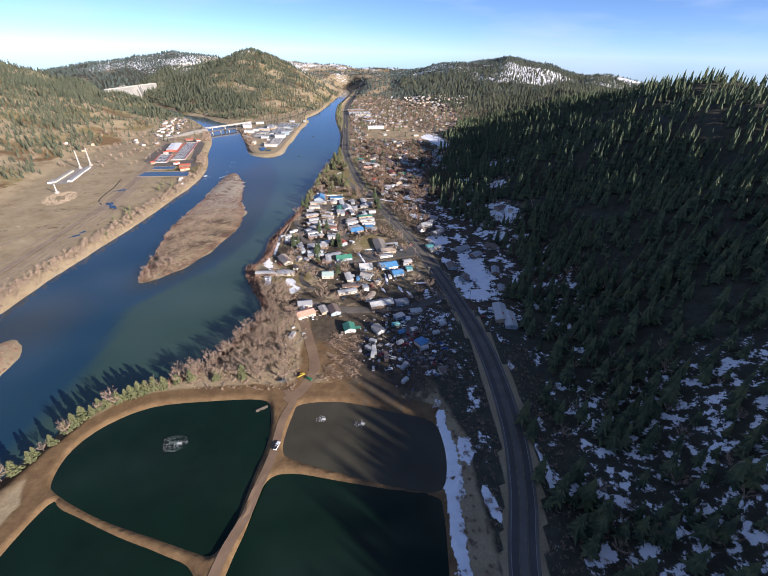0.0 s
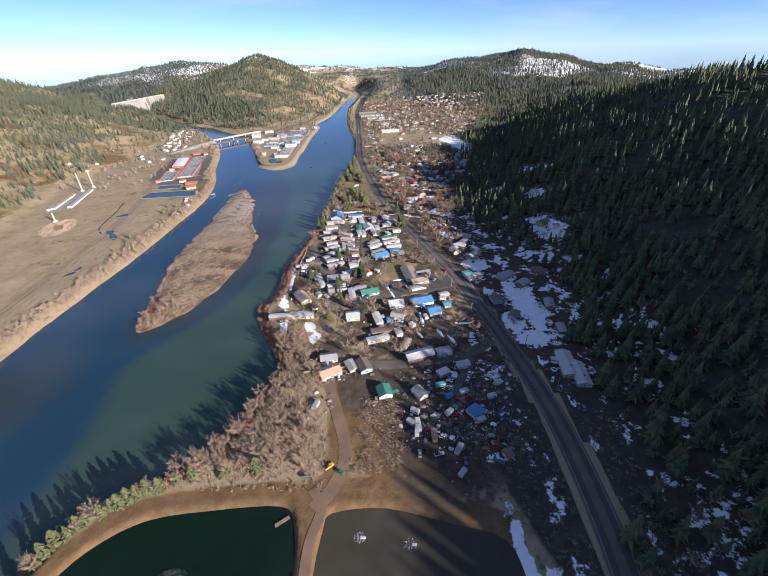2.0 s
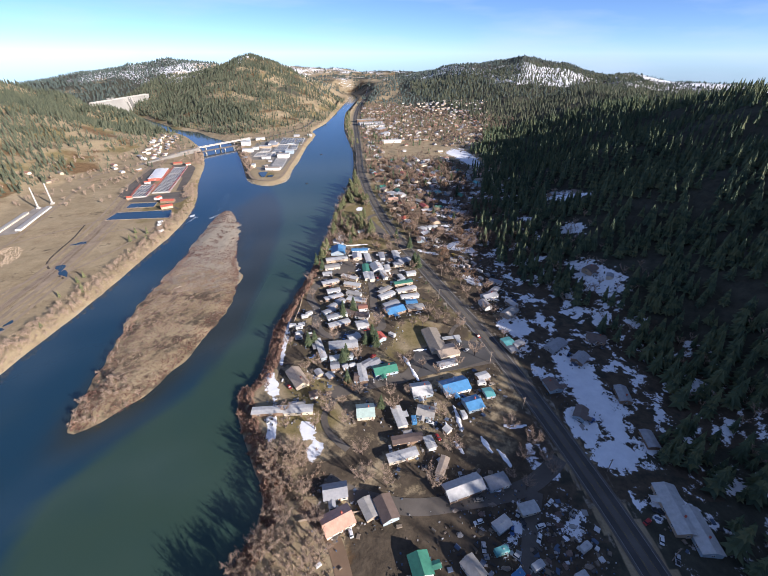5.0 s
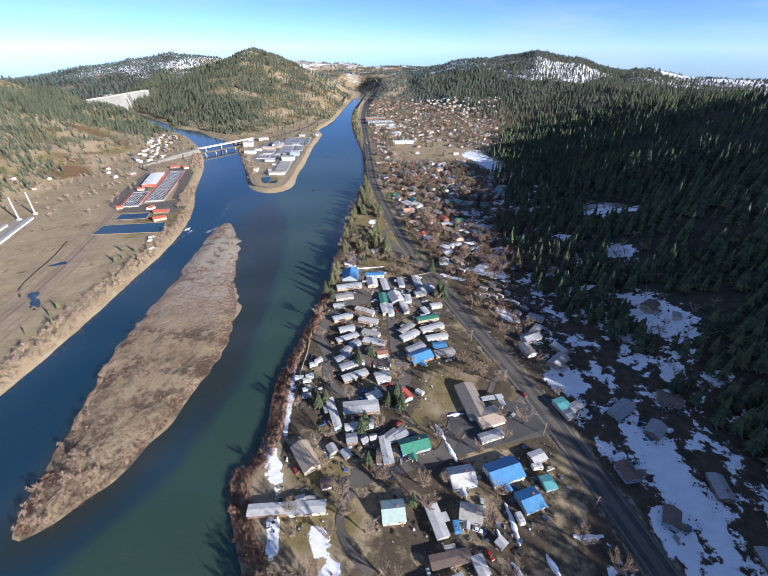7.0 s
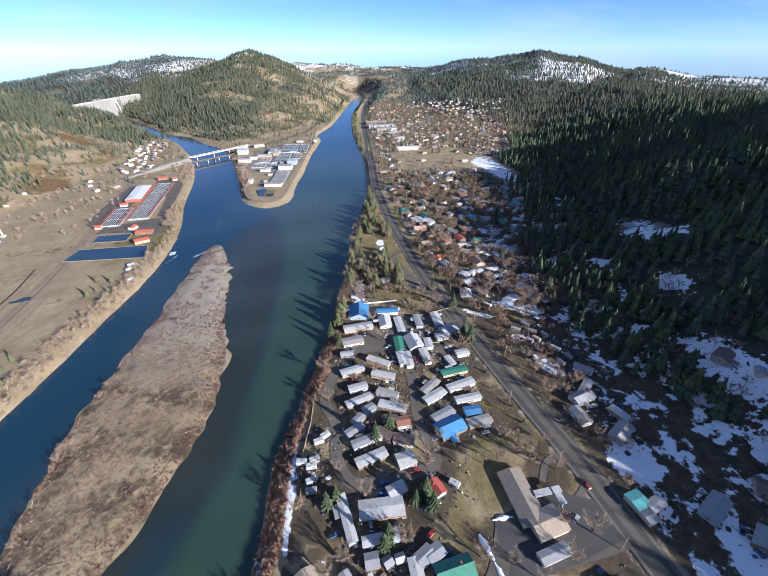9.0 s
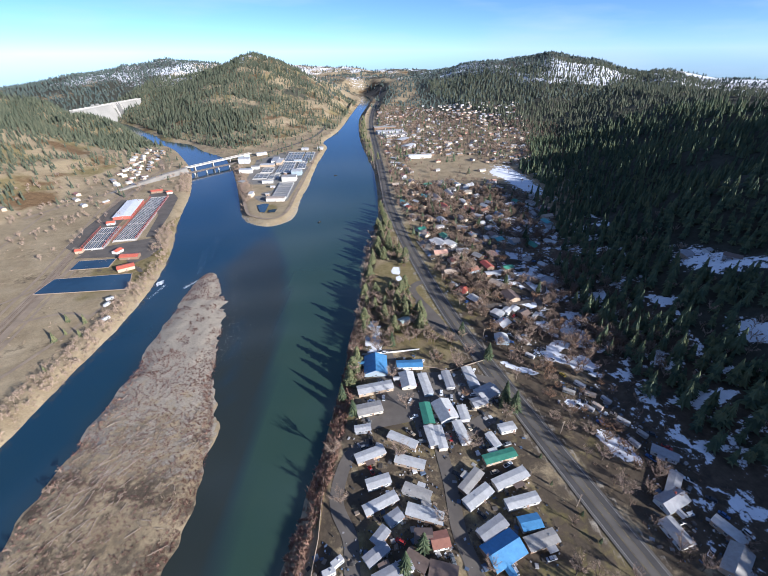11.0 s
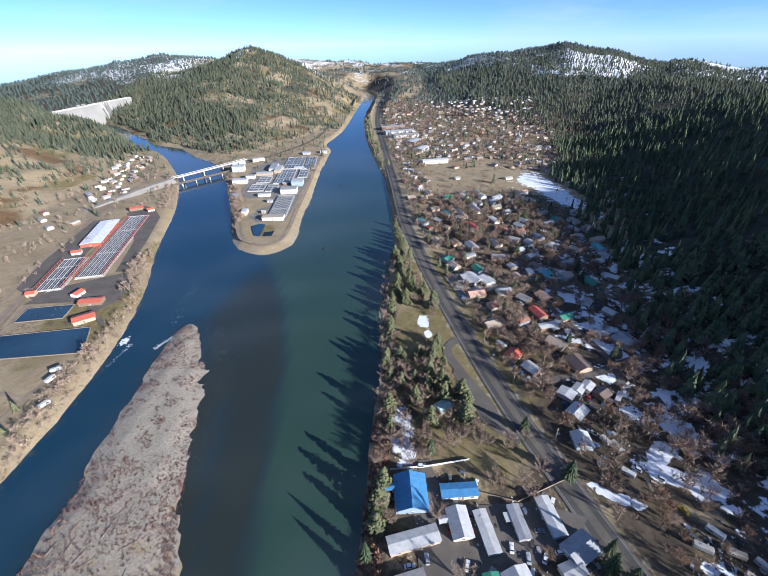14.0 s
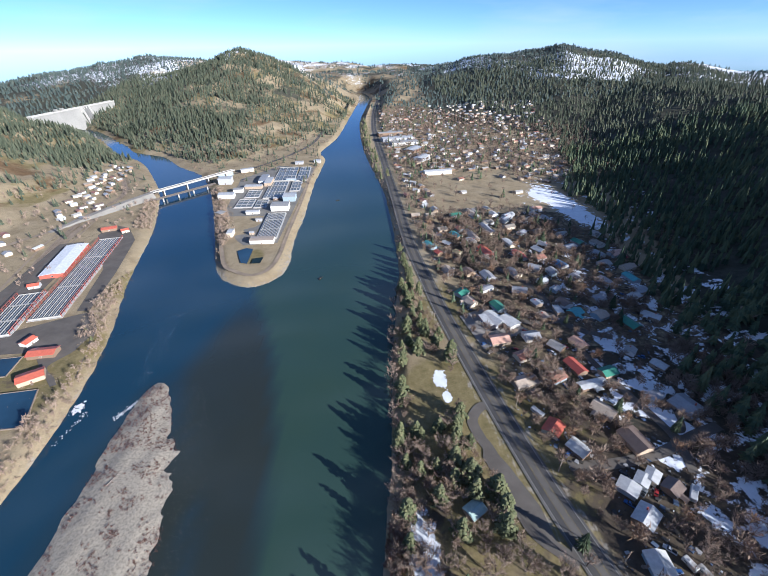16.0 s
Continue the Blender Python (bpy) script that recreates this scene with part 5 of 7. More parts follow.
house(7.6, 347.6, 17.3, 12, 19, "blue")
house(16.4, 332.6, 10.3, 10, 20, "blue")
trailer(27.5, 356.2, 8.0, 6, 22, "white")
camper(25.7, 350.7, 4.0, 5, 9, "white")
shed(28.3, 341.7, 5.5, 7, 14, "teal")
house(-13.0, 326.0, 10.1, 8, -12, "pale")
camper(-20.6, 319.9, 5.4, 3.4, -84, "blue")
camper(9.4, 324.0, 4.5, 4, -77, "white")
trailer(-25.1, 306.5, 17.4, 5, 12, "brown")
trailer(-12.8, 303.9, 6.1, 4.5, -72, "white")
shed(-1.8, 313.3, 2.6, 4, -50, "white")

# homes beside the ponds and across the highway
house(-62.2, 275.6, 11.3, 8, 11, "grey")
house(-59.8, 261.6, 9.8, 14, -61, "peach")
house(-37.1, 267.1, 12.0, 8, -67, "brown")
shed(-45.7, 267.5, 10.1, 6, -62, "pale")
house(1.3, 277.8, 19.6, 9, 20, "white")
trailer(18.7, 280.8, 10.7, 7, 17, "grey")
house(-22.8, 243.2, 8.4, 9, 15, "green")
house(-0.7, 241.9, 6.5, 9, 33, "pale")
trailer(-7.7, 289.4, 11.0, 4, 66, "tan")
trailer(-28.3, 296.0, 16.3, 5, 18, "white")
trailer(-105.9, 326.5, 22.6, 5, 5, "white")
trailer(31.0, 227.0, 6.2, 7, 38, "blue")
camper(-3.2, 217.7, 9.1, 3, -85, "white")
camper(5.3, 210.2, 8.6, 3, -87, "brown")
camper(17.4, 187.5, 4.6, 2.6, 50, "white")
camper(-4.4, 227.9, 3.8, 3.5, -26, "white")
camper(-7.3, 219.6, 3.3, 3, -41, "grey")
camper(15.7, 226.8, 4.9, 3, 41, "white")
camper(26.8, 243.2, 4.2, 3, 25, "white")
camper(50.0, 250.5, 3.9, 3.5, 29, "white")
camper(43.5, 239.3, 5.0, 3, 20, "white")
trailer(15.9, 260.0, 7.8, 5, 31, "white")
trailer(30.2, 267.3, 8.5, 5, 14, "white")
camper(12.9, 249.0, 6.4, 3.5, 17, "teal")
camper(17.4, 239.7, 3.6, 3, 30, "blue")
shed(42.8, 198.3, 4.1, 5, 18, "brown")
camper(33.3, 221.1, 3.8, 3, 23, "white")
camper(17.6, 201.2, 7.5, 3.2, 61, "grey")
camper(-64.5, 232.8, 7.1, 3, 76, "grey")
house(88.8, 389.5, 16.7, 8, 35, "grey")
house(122.4, 398.0, 12.9, 9, -27, "brown")
trailer(54.0, 392.8, 5.6, 8, 21, "teal")
shed(55.6, 385.3, 5.4, 6, 21, "grey")
house(71.3, 348.1, 8.3, 10, 10, "brown")
house(79.7, 325.1, 5.7, 10, -35, "brown")
shed(110.6, 306.8, 11.3, 6, -95, "grey")
house(99.5, 267.0, 24.1, 10, -96, "white")
house(104.4, 257.3, 20.5, 9, -95, "white")
house(55.6, 458.6, 14.2, 8, 25, "grey")
trailer(72.4, 444.7, 12.6, 5, -59, "white")
trailer(67.3, 484.1, 11.8, 5, -34, "grey")
house(112.9, 340.2, 13.1, 7, -100, "grey")
house(100.8, 374.9, 11.8, 8, 42, "grey")
house(66.3, 432.0, 15.6, 8, 41, "pale")
trailer(61.2, 466.6, 15.5, 5, 50, "grey")
house(48.5, 443.6, 11.8, 7, -74, "grey")
trailer(61.5, 390.9, 8.6, 5, 29, "grey")

# homes further up the valley
house(184, 668, 13, 9, 30, "grey")
house(200, 640, 12, 8, -40, "brown")
shed(206, 672, 6, 5, 20, "grey")
house(150, 478, 13, 9, 35, "brown")
shed(158, 460, 7, 5, 60, "grey")
house(-14.3, 649.0, 10.7, 9, -132, "orange")
house(-5.9, 635.8, 10.0, 8, -55, "white")
house(19.5, 661.5, 12.7, 9, -48, "tan")
trailer(22.3, 682.0, 18.8, 6, 14, "white")
house(18.1, 698.1, 14.0, 8, -70, "red")
house(26.6, 640.5, 14.7, 11, -74, "brown")
house(69.3, 663.5, 14.1, 14, -66, "grey")
trailer(9.0, 614.0, 6.9, 9, 46, "white")
trailer(17.7, 617.6, 7.1, 6, 45, "white")
trailer(23.8, 619.7, 7.2, 6, 45, "white")
house(30.2, 613.7, 7.5, 8, -56, "brown")
house(9.8, 600.0, 8.7, 11, -49, "white")
house(4.5, 580.6, 9.6, 9, -91, "white")
camper(38.7, 611.0, 9.1, 4, 52, "white")
house(-17.7, 527.1, 13.2, 10, 29, "grey")
camper(-19.3, 660.8, 7.8, 3, 125, "white")
trailer(54.7, 671.4, 9.3, 6, 20, "grey")
house(-23.3, 752.4, 16.9, 12, -57, "white")
house(-37.2, 778.1, 11.2, 8, -71, "tan")
trailer(-19.2, 797.5, 11.6, 6, 30, "grey")
house(12.5, 825.1, 13.9, 9, -67, "grey")
house(34.9, 835.0, 11.4, 9, -35, "grey")
house(34.0, 809.7, 7.0, 9, -59, "white")
house(40.3, 795.1, 5.9, 8, -50, "white")
house(39.9, 773.5, 10.8, 9, -72, "brown")
house(43.3, 759.5, 9.0, 10, -59, "teal")
trailer(30.9, 763.3, 9.9, 5, -87, "white")
house(17.3, 774.3, 6.6, 8, 19, "white")
house(16.5, 754.4, 7.6, 9, 15, "tan")
house(12.9, 718.7, 10.2, 8, -51, "pale")
house(8.6, 793.7, 12.3, 10, -10, "grey")
house(-3.3, 869.1, 26.8, 9, -74, "orange")
house(-10.6, 911.4, 26.9, 8, -78, "tan")
house(10.5, 929.6, 28.6, 7, -77, "grey")
trailer(25.2, 890.3, 16.9, 6, -74, "white")
house(29.5, 859.4, 14.8, 7, -80, "red")
house(51.3, 872.3, 12.2, 9, -61, "white")
house(60.3, 884.0, 13.9, 8, -66, "grey")
house(87.9, 956.0, 16.3, 9, -82, "pale")
house(62.2, 840.0, 11.9, 9, -65, "blue")
house(66.4, 814.2, 10.0, 8, -78, "grey")
house(97.8, 779.3, 19.6, 8, 33, "white")
house(100.1, 754.3, 13.4, 7, -44, "white")
house(62.5, 713.2, 6.1, 7, -39, "pale")
house(73.7, 698.4, 6.7, 9, 33, "white")
house(45.4, 969.1, 16.4, 9, 40, "white")
house(47.1, 916.8, 10.0, 7, 41, "grey")
house(39.9, 958.1, 20.3, 10, 50, "white")
house(10.6, 921.7, 15.1, 6, -70, "pale")
trailer(26.2, 888.3, 12.9, 6, -74, "white")
house(27.8, 864.8, 12.1, 6, -69, "red")
house(-6.5, 856.4, 7.5, 9, -27, "tan")
house(-13.5, 897.7, 11.1, 6, -55, "grey")
house(-33.2, 869.4, 7.8, 7, -49, "yellow")
house(-53.0, 868.9, 6.3, 7, 31, "red")
house(-41.3, 890.4, 10.3, 6, -48, "white")
house(-50.8, 911.3, 11.5, 6, 12, "tan")
house(-41.9, 791.2, 10.9, 9, 45, "green")
house(-36.8, 775.8, 8.4, 8, -62, "tan")
house(-56.1, 1009.8, 11.8, 7, 51, "white")
house(-63.4, 1113.0, 10.5, 6, -32, "white")
house(-61.5, 1075.0, 9.9, 6, -47, "white")
house(-70.2, 1152.9, 14.9, 6, -39, "white")

# ---------------------------------------------------------------- church-like hall beside the highway
hall = building("hall", -0.5, 395, 27, 12, -78, "taupe", 2.4, 1.7, "long hall with a steep taupe roof and a white porch", "hall", 4)
part("annex", gable_walls(15, 12, 2.8, 1.4), WALLS[1], hall, "lower cream annex").matrix_basis = pose(14, 5, 0, 0, 0, 98)
part("annex_roof", gable_roof(15, 12, 2.8, 1.4), M["roof_tan"], hall, "tan annex roof").matrix_basis = pose(14, 5, 0, 0, 0, 98)
part("porch_roof", box(1, 13, 3.1, 3.6, 14, 0.3, bevel=0.05), M["roof_white"], hall, "flat white porch roof")
part("porch_cross", box(4, 17, 3.5, 9, 3.4, 0.3, bevel=0.05), M["roof_white"], hall, "flat white porch roof")
for px, py in ((0, 19), (2, 19), (8, 17), (8, 15)):
    part("porch_post", box(px, py, -0.2, 0.25, 0.25, 3.3), M["trim"], hall)
building("long_shed", 6, 369.5, 14, 5, 20, "grey", 2.6, 0.5, "long low flat-roofed classroom beside a parking lot", "shed", 4, wall=WALLS[0])

# filling station
station = building("shop", -13, 748, 14, 11, -58, "white", 3.6, 0.4, "white flat-roofed filling-station shop", "shop", 2)
canopy = empty("fuel_canopy", -31, 747, ground_z(-31, 747), -76)
tagged(canopy, "white and red canopy over fuel pumps", "canopy")
part("canopy_roof", box(0, 0, 4.6, 15, 6, 0.7, bevel=0.06), M["roof_white"], canopy)
part("fascia", box_into(box(0, -3.03, 4.75, 15.1, 0.06, 0.4), 0, 3.03, 4.75, 15.1, 0.06, 0.4), M["brick_red"], canopy, "red stripe")
for px in (-4.5, 4.5):
    part("column", box(px, 0, 0, 0.4, 0.4, 4.7), M["trim"], canopy)
    part("pump", box(px + 1, 0, 0.2, 0.6, 0.5, 1.6, bevel=0.05), M["steel"], canopy)

pavilion = building("picnic_shelter", -67, 604, 8.5, 7, 35, "palegreen", 2.5, 1.1, "small park shelter with a pale green roof", "shelter", 1)

# ---------------------------------------------------------------- hatchery on the river bank
def raceways(x, y, L, W, turn, rows, red, z=0.35, water="race_water"):
    """Long concrete tanks side by side with walls, water and gangways."""
    b = empty("raceways", x, y, z, turn)
    tagged(b, "rows of long concrete fish tanks%s" % (" under red steel frames" if red else " with grey gangways"), "fish tanks")
    part("slab", box(0, 0, -1.2, L + 3, W + 3, 1.2), M["concrete"], b)
    step = W / rows
    for k in range(rows + 1):
        part("tank_wall", box(0, -W / 2 + k * step, 0, L, 0.42, 1.1), M["concrete"] if k % 2 else M["steel"], b)
    for k in range(rows):
        part("water", box(0, -W / 2 + (k + 0.5) * step, 0.02, L - 0.5, step - 0.6, 0.6), M[water], b)
    for e in (-1, 1):
        part("end_wall", box(e * L / 2, 0, 0, 0.7, W + 1, 1.3), M["concrete"], b)
    for e in (-0.18, 0.2):
        part("gangway", box(e * L, 0, 1.12, 2.0, W, 0.12), M["concrete"], b)
    if red:
        for s in (-1, 1):
            n = int(L / 6)
            for k in range(n + 1):
                px = -L / 2 + L * k / n
                part("frame_post", box(px, s * (W / 2 + 0.8), 0, 0.35, 0.35, 3.6), M["red_steel"], b)
            part("frame_rail", box_into(box(0, s * (W / 2 + 0.8), 3.4, L, 0.3, 0.3), 0, s * (W / 2 + 0.8), 1.8, L, 0.2, 0.2), M["red_steel"], b)
    return b


raceways(-404, 840, 160, 23, 103.6, 12, True)
raceways(-415.5, 769, 64, 20, 105.5, 9, True, 0.45)
hb = building("hatchery_hall", -437, 863, 70, 21, 106, "bright", 3.6, 0.8, "long hatchery hall with a white flat roof", "hall", 6, wall=M["brick_red"])
for x, y, L, W, t in ((-353, 718, 18, 9, 9), (-343.5, 694, 15, 10, 35), (-374, 731, 9, 7, 80), (-440, 944, 16, 10, 25), (-418, 938, 8, 7, 40), (-431, 812, 9, 6, 20), (-416, 731, 7, 6, 15)):
    building("hatchery_shed", x, y, L, W, t, "orange", 3.2, 1.3, "low hatchery shed with an orange-red roof", "shed", 2)
for outline, name in ((((-400, 644), (-401, 672), (-332, 684), (-318, 654)), "long"), (((-399, 690), (-403, 710), (-367, 716), (-363, 696)), "short")):
    p = np.array(outline, float)
    mid = p.mean(0)
    bm = bmesh.new()
    bm.faces.new([bm.verts.new((x, y, 0.55)) for x, y in outline])
    bmesh.ops.recalc_face_normals(bm, faces=bm.faces[:])
    if bm.faces[:][0].normal.z < 0:
        bmesh.ops.reverse_faces(bm, faces=bm.faces[:])
    tagged(part("rearing_pond", bm, M["pond_blue"]), "dark blue rearing pond with straight concrete sides", "pond", kind="structure")
    wall = empty("pond_kerb", *mid, 0.2)
    tagged(wall, "pale concrete kerb round a rearing pond", "kerb")
    for a, c in zip(p, np.roll(p, -1, 0)):
        d = c - a
        part("kerb", box(*((a + c) / 2 - mid), 0, np.linalg.norm(d) + 0.6, 0.6, 0.6, math.atan2(d[1], d[0])), M["wood"], wall)

# ---------------------------------------------------------------- hatchery on the point
raceways(-246, 952, 78, 22, 94, 14, False, 0.5, "tank_water")
raceways(-273, 1092, 80, 27, 95, 6, False, 0.5, "tank_water")
raceways(-275, 1177, 82, 32, 95, 5, False, 0.5, "tank_water")
raceways(-246, 1106, 46, 14, 95, 3, False, 0.5, "tank_water")
raceways(-246, 1178, 80, 17, 95, 4, False, 0.5, "tank_water")
raceways(-302, 1030, 32, 22, 95, 3, False, 0.56, "tank_water")
raceways(-279, 1028, 30, 15, 95, 2, False, 0.56, "tank_water")
raceways(-302, 1071, 32, 19, 95, 3, False, 0.56, "tank_water")
for x, y, L, W, t, roof, h in ((-245, 905, 26, 11, 3, "tan", 4.5), (-248, 1009, 23, 17, 4, "pale", 7), (-243, 1046, 17, 18, 4, "white", 7), (-281, 994, 17, 7, 4, "white", 3.5), (-310, 1102, 26, 11, 4, "white", 4),
                               (-292, 1126, 10, 34, 4, "white", 5), (-304, 1140, 11, 36, 4, "grey", 5), (-362, 1128, 20, 15, 6, "white", 9), (-337, 1058, 22, 13, 8, "white", 6), (-328, 1084, 14, 10, 8, "pale", 5), (-322, 990, 9, 12, 62, "pale", 4),
                               (-287, 925, 6, 13, 4, "white", 5), (-266, 1245, 14, 10, 0, "white", 4), (-234, 1256, 12, 9, 0, "white", 4), (-379, 1174, 24, 11, 30, "white", 5), (-348, 1195, 22, 9, 30, "white", 5), (-263, 926, 5, 4, 4, "white", 3), (-266, 968, 7, 5, 4, "pale", 3), (-262, 1046, 8, 6, 4, "white", 3), (-260, 1140, 16, 5, 4, "white", 3)):
    building("hatchery_building", x, y, L, W, t, roof, h, 0.5, "flat-roofed hatchery building with %s roofing" % WORDS[roof], "building", 3)
lot([(-296, 902), (-262, 896), (-228, 902), (-230, 1000), (-234, 1215), (-300, 1230), (-345, 1150), (-322, 1010), (-312, 960)], "grey gravel yard on the point", "yard", lift=0.3)
pond_p = [(-266, 881), (-258, 888), (-250, 886), (-247, 852), (-254, 854)]
bm = bmesh.new()
bm.faces.new([bm.verts.new((x, y, 0.9)) for x, y in pond_p])
bmesh.ops.recalc_face_normals(bm, faces=bm.faces[:])
tagged(part("settling_pond", bm, M["pond_blue"]), "small blue settling pond on the point", "pond", kind="structure")
bm = bmesh.new()
bm.faces.new([bm.verts.new((x, y, 0.9)) for x, y in ((-243, 852), (-234, 853), (-234, 866), (-244, 863))])
bmesh.ops.recalc_face_normals(bm, faces=bm.faces[:])
tagged(part("settling_pond", bm, M["pond_green"]), "small dark settling pond on the point", "pond", kind="structure")
ribbon("levee_track", [(-300, 925), (-272, 856), (-255, 838), (-236, 830), (-223, 840), (-219, 870), (-222, 930), (-226, 1040), (-232, 1150), (-236, 1290)], 4.5, M["track"], 0.3, "pale gravel track on a levee", "track", follow=True)

# ---------------------------------------------------------------- bridges and dam
def bridge(points, z, width, depth, piers, material, label, rail, road):
    a, c = np.array(points[0]), np.array(points[1])
    L = np.linalg.norm(c - a)
    mid = (a + c) / 2
    b = empty("bridge", *mid, 0, math.degrees(math.atan2(*(c - a)[::-1])))
    tagged(b, label, "bridge")
    part("deck", box(0, 0, z - depth, L, width, depth), M[material], b)
    part("roadway", box(0, 0, z + 0.004, L, width - 1.2, 0.05), M[road], b)
    for s in (-1, 1):
        part("girder", box(0, s * width * 0.3, z - depth - 1.3, L * 0.9, 0.7, 1.4), M[material], b)
        part("parapet", box(0, s * (width / 2 - 0.2), z, L, 0.3, rail), M[material], b)
    for f in piers:
        part("pier", box((f - 0.5) * L, 0, -9, 2.0, width * 0.7, 9 + z - depth - 1.2, bevel=0.3), M["concrete"], b)


bridge(((-448, 1064), (-366, 1182)), 8.0, 7.5, 0.7, (0.12, 0.38, 0.64, 0.88), "pale_wood", "pale concrete road bridge on piers over the river", 0.8, "forecourt")
bridge(((-440, 1046), (-378, 1124)), 2.6, 4, 0.6, (0.15, 0.38, 0.62, 0.85), "dark_steel", "low dark steel railway bridge on piers", 0.4, "track")
bm = bmesh.new()
rings = []
for x, y, z in ((-448.2, 1063.7, 7.9), (-468, 1030, 6.6), (-488, 992, 4.2), (-506, 955, 1.4), (-512, 940, 0.3)):
    rings.append([bm.verts.new((x + 0.87 * o, y - 0.49 * o, q)) for o, q in ((-4.2 - z * 0.8, -0.6), (-4.0, z), (4.0, z), (4.2 + z * 0.8, -0.6))])
for p, q in zip(rings[:-1], rings[1:]):
    for k in range(3):
        bm.faces.new((p[k], p[k + 1], q[k + 1], q[k]))
bm.faces.new(rings[0])
bmesh.ops.recalc_face_normals(bm, faces=bm.faces[:])
tagged(part("bridge_ramp", bm, M["yard"]), "pale earth ramp that carries a road up to a bridge", "ramp", kind="structure")
ribbon_z = [(-448.2, 1063.7, 7.98), (-468, 1030, 6.68), (-488, 992, 4.28), (-506, 955, 1.48), (-512, 940, 0.38)]
bm = bmesh.new()
rings = [[bm.verts.new((x + 0.87 * o, y - 0.49 * o, z)) for o in (-3.2, 3.2)] for x, y, z in ribbon_z]
for p, q in zip(rings[:-1], rings[1:]):
    bm.faces.new((p[0], q[0], q[1], p[1]))
bmesh.ops.recalc_face_normals(bm, faces=bm.faces[:])
tagged(part("road", bm, M["forecourt"]), "pale asphalt road on a ramp below a bridge", "road", kind="structure")
lane([(-366, 1182), (-345, 1215), (-320, 1260), (-290, 1330), (-268, 1420), (-262, 1560)], 7, label="pale asphalt road round the foot of a hill", lift=0.4)
lane([(-512, 940), (-540, 890), (-560, 830)], 7, "track", lift=0.4)

dam = empty("dam", -956, 1686, 3, 88.5)
dam.scale = (1.2, 1, 1)
tagged(dam, "broad grey concrete dam with a spillway and pale crest road", "dam")
bm = bmesh.new()
rings = []
for x, low in ((-136, 38), (-105, 22), (-60, 2), (-10, -8), (45, -8), (85, 8), (115, 26), (136, 38)):
    rings.append([bm.verts.new((x, y, z)) for y, z in ((7, low), (-4 - (42 - low) * 0.27, low), (-4, 42), (-4, 46), (7, 46))])
for p, q in zip(rings[:-1], rings[1:]):
    for k in range(5):
        bm.faces.new((p[k], p[(k + 1) % 5], q[(k + 1) % 5], q[k]))
bm.faces.new(rings[0][::-1])
bm.faces.new(rings[-1])
bmesh.ops.recalc_face_normals(bm, faces=bm.faces[:])
part("wall", bm, M["dam"], dam)
part("crest", box(0, 1.5, 46, 272, 12, 1.6), M["concrete"], dam, "pale crest road")
for s in (-4.3, 7.3):
    part("parapet", box(0, s, 47.6, 272, 0.4, 1.1), M["concrete"], dam)
for px in (6, 14, 22, 30):
    part("spillway_pier", box(px, -7, 34, 2.0, 6, 15), M["concrete"], dam)
for px in (-62, -44):
    part("tower", box(px, 1, 47.6, 6, 6, 6), M["dam"], dam)
for s in (-1, 1):
    part("chute_wall", box(18 + s * 12, -22, -10, 1.6, 5, 54), M["concrete"], dam).rotation_euler = (radians(-15), 0, 0)
part("spillway", box(18, -19.5, -10, 22, 2, 54), M["stain"], dam, "dark stained spillway chute").rotation_euler = (radians(-15), 0, 0)

# ---------------------------------------------------------------- far town
measured = [(o.location.x, o.location.y) for o in scene.objects if o.parent is None and o.type == "EMPTY"]
taken = np.array(measured)
rt = random.Random(12)
spots = []
FAR_HOMES = []


def far_home(x, y, L, W, turn, roof):
    FAR_HOMES.append((x, y, L, W, turn, roof))


street_lines = [smooth_line(s, 2) for s in ([(-24, 762), (3, 750), (28, 752), (47, 761)], [(-60, 860), (-22, 856), (9, 825), (25, 791), (30, 748), (59, 730)], [(-72, 960), (-40, 950), (10, 930), (60, 890)])]
for k in range(9000):
    y = rt.uniform(680, 1900)
    rx = float(np.interp(y, HIGHWAY_S[:, 1], HIGHWAY_S[:, 0]))
    fx = float(np.interp(y, [511, 580, 684, 811, 958, 1190, 1500, 2172], [80, 80, 92, 122, 158, 210, 300, 420]))
    x = rt.uniform(rx + 16, fx - 4)
    if 920 < y < 1100 and x > 92:
        continue
    if 995 < y < 1180 and -40 < x < 100 and rt.random() < 0.93:
        continue
    if x > rx + 0.62 * (fx - rx) and rt.random() < 0.35:
        continue
    a = np.array((x, y))
    if np.min(np.hypot(*(taken - a).T)) < (17 if y < 1000 else 14.5) or sample(ROAD, x, y) < 12 or any(line_distance(np.array([x]), np.array([y]), s)[0] < 10 for s in street_lines):
        continue
    taken = np.vstack([taken, a])
    spots.append((x, y))
    if len(spots) > 470:
        break
for x, y in spots:
    roof = rt.choice(("white", "pale", "grey", "grey", "tan", "brown", "brown", "pale", "rust", "teal", "green", "taupe", "grey", "peach", "tan"))
    L, W = rt.uniform(10, 16), rt.uniform(7, 10)
    if y > 1010:
        roof = rt.choice(("grey", "brown", "tan", "taupe", "pale", "grey", "brown", "rust", "white", "taupe"))
        far_home(x, y, L * 0.8, W * 0.8, rt.choice((20, 110)) + rt.uniform(-9, 9), roof)
        continue
    building("house", x, y, L, W, rt.choice((20, 110)) + rt.uniform(-9, 9), roof, 2.8, W * 0.2, "small town house with a %s roof" % WORDS[roof], "house", 1, extras=False)
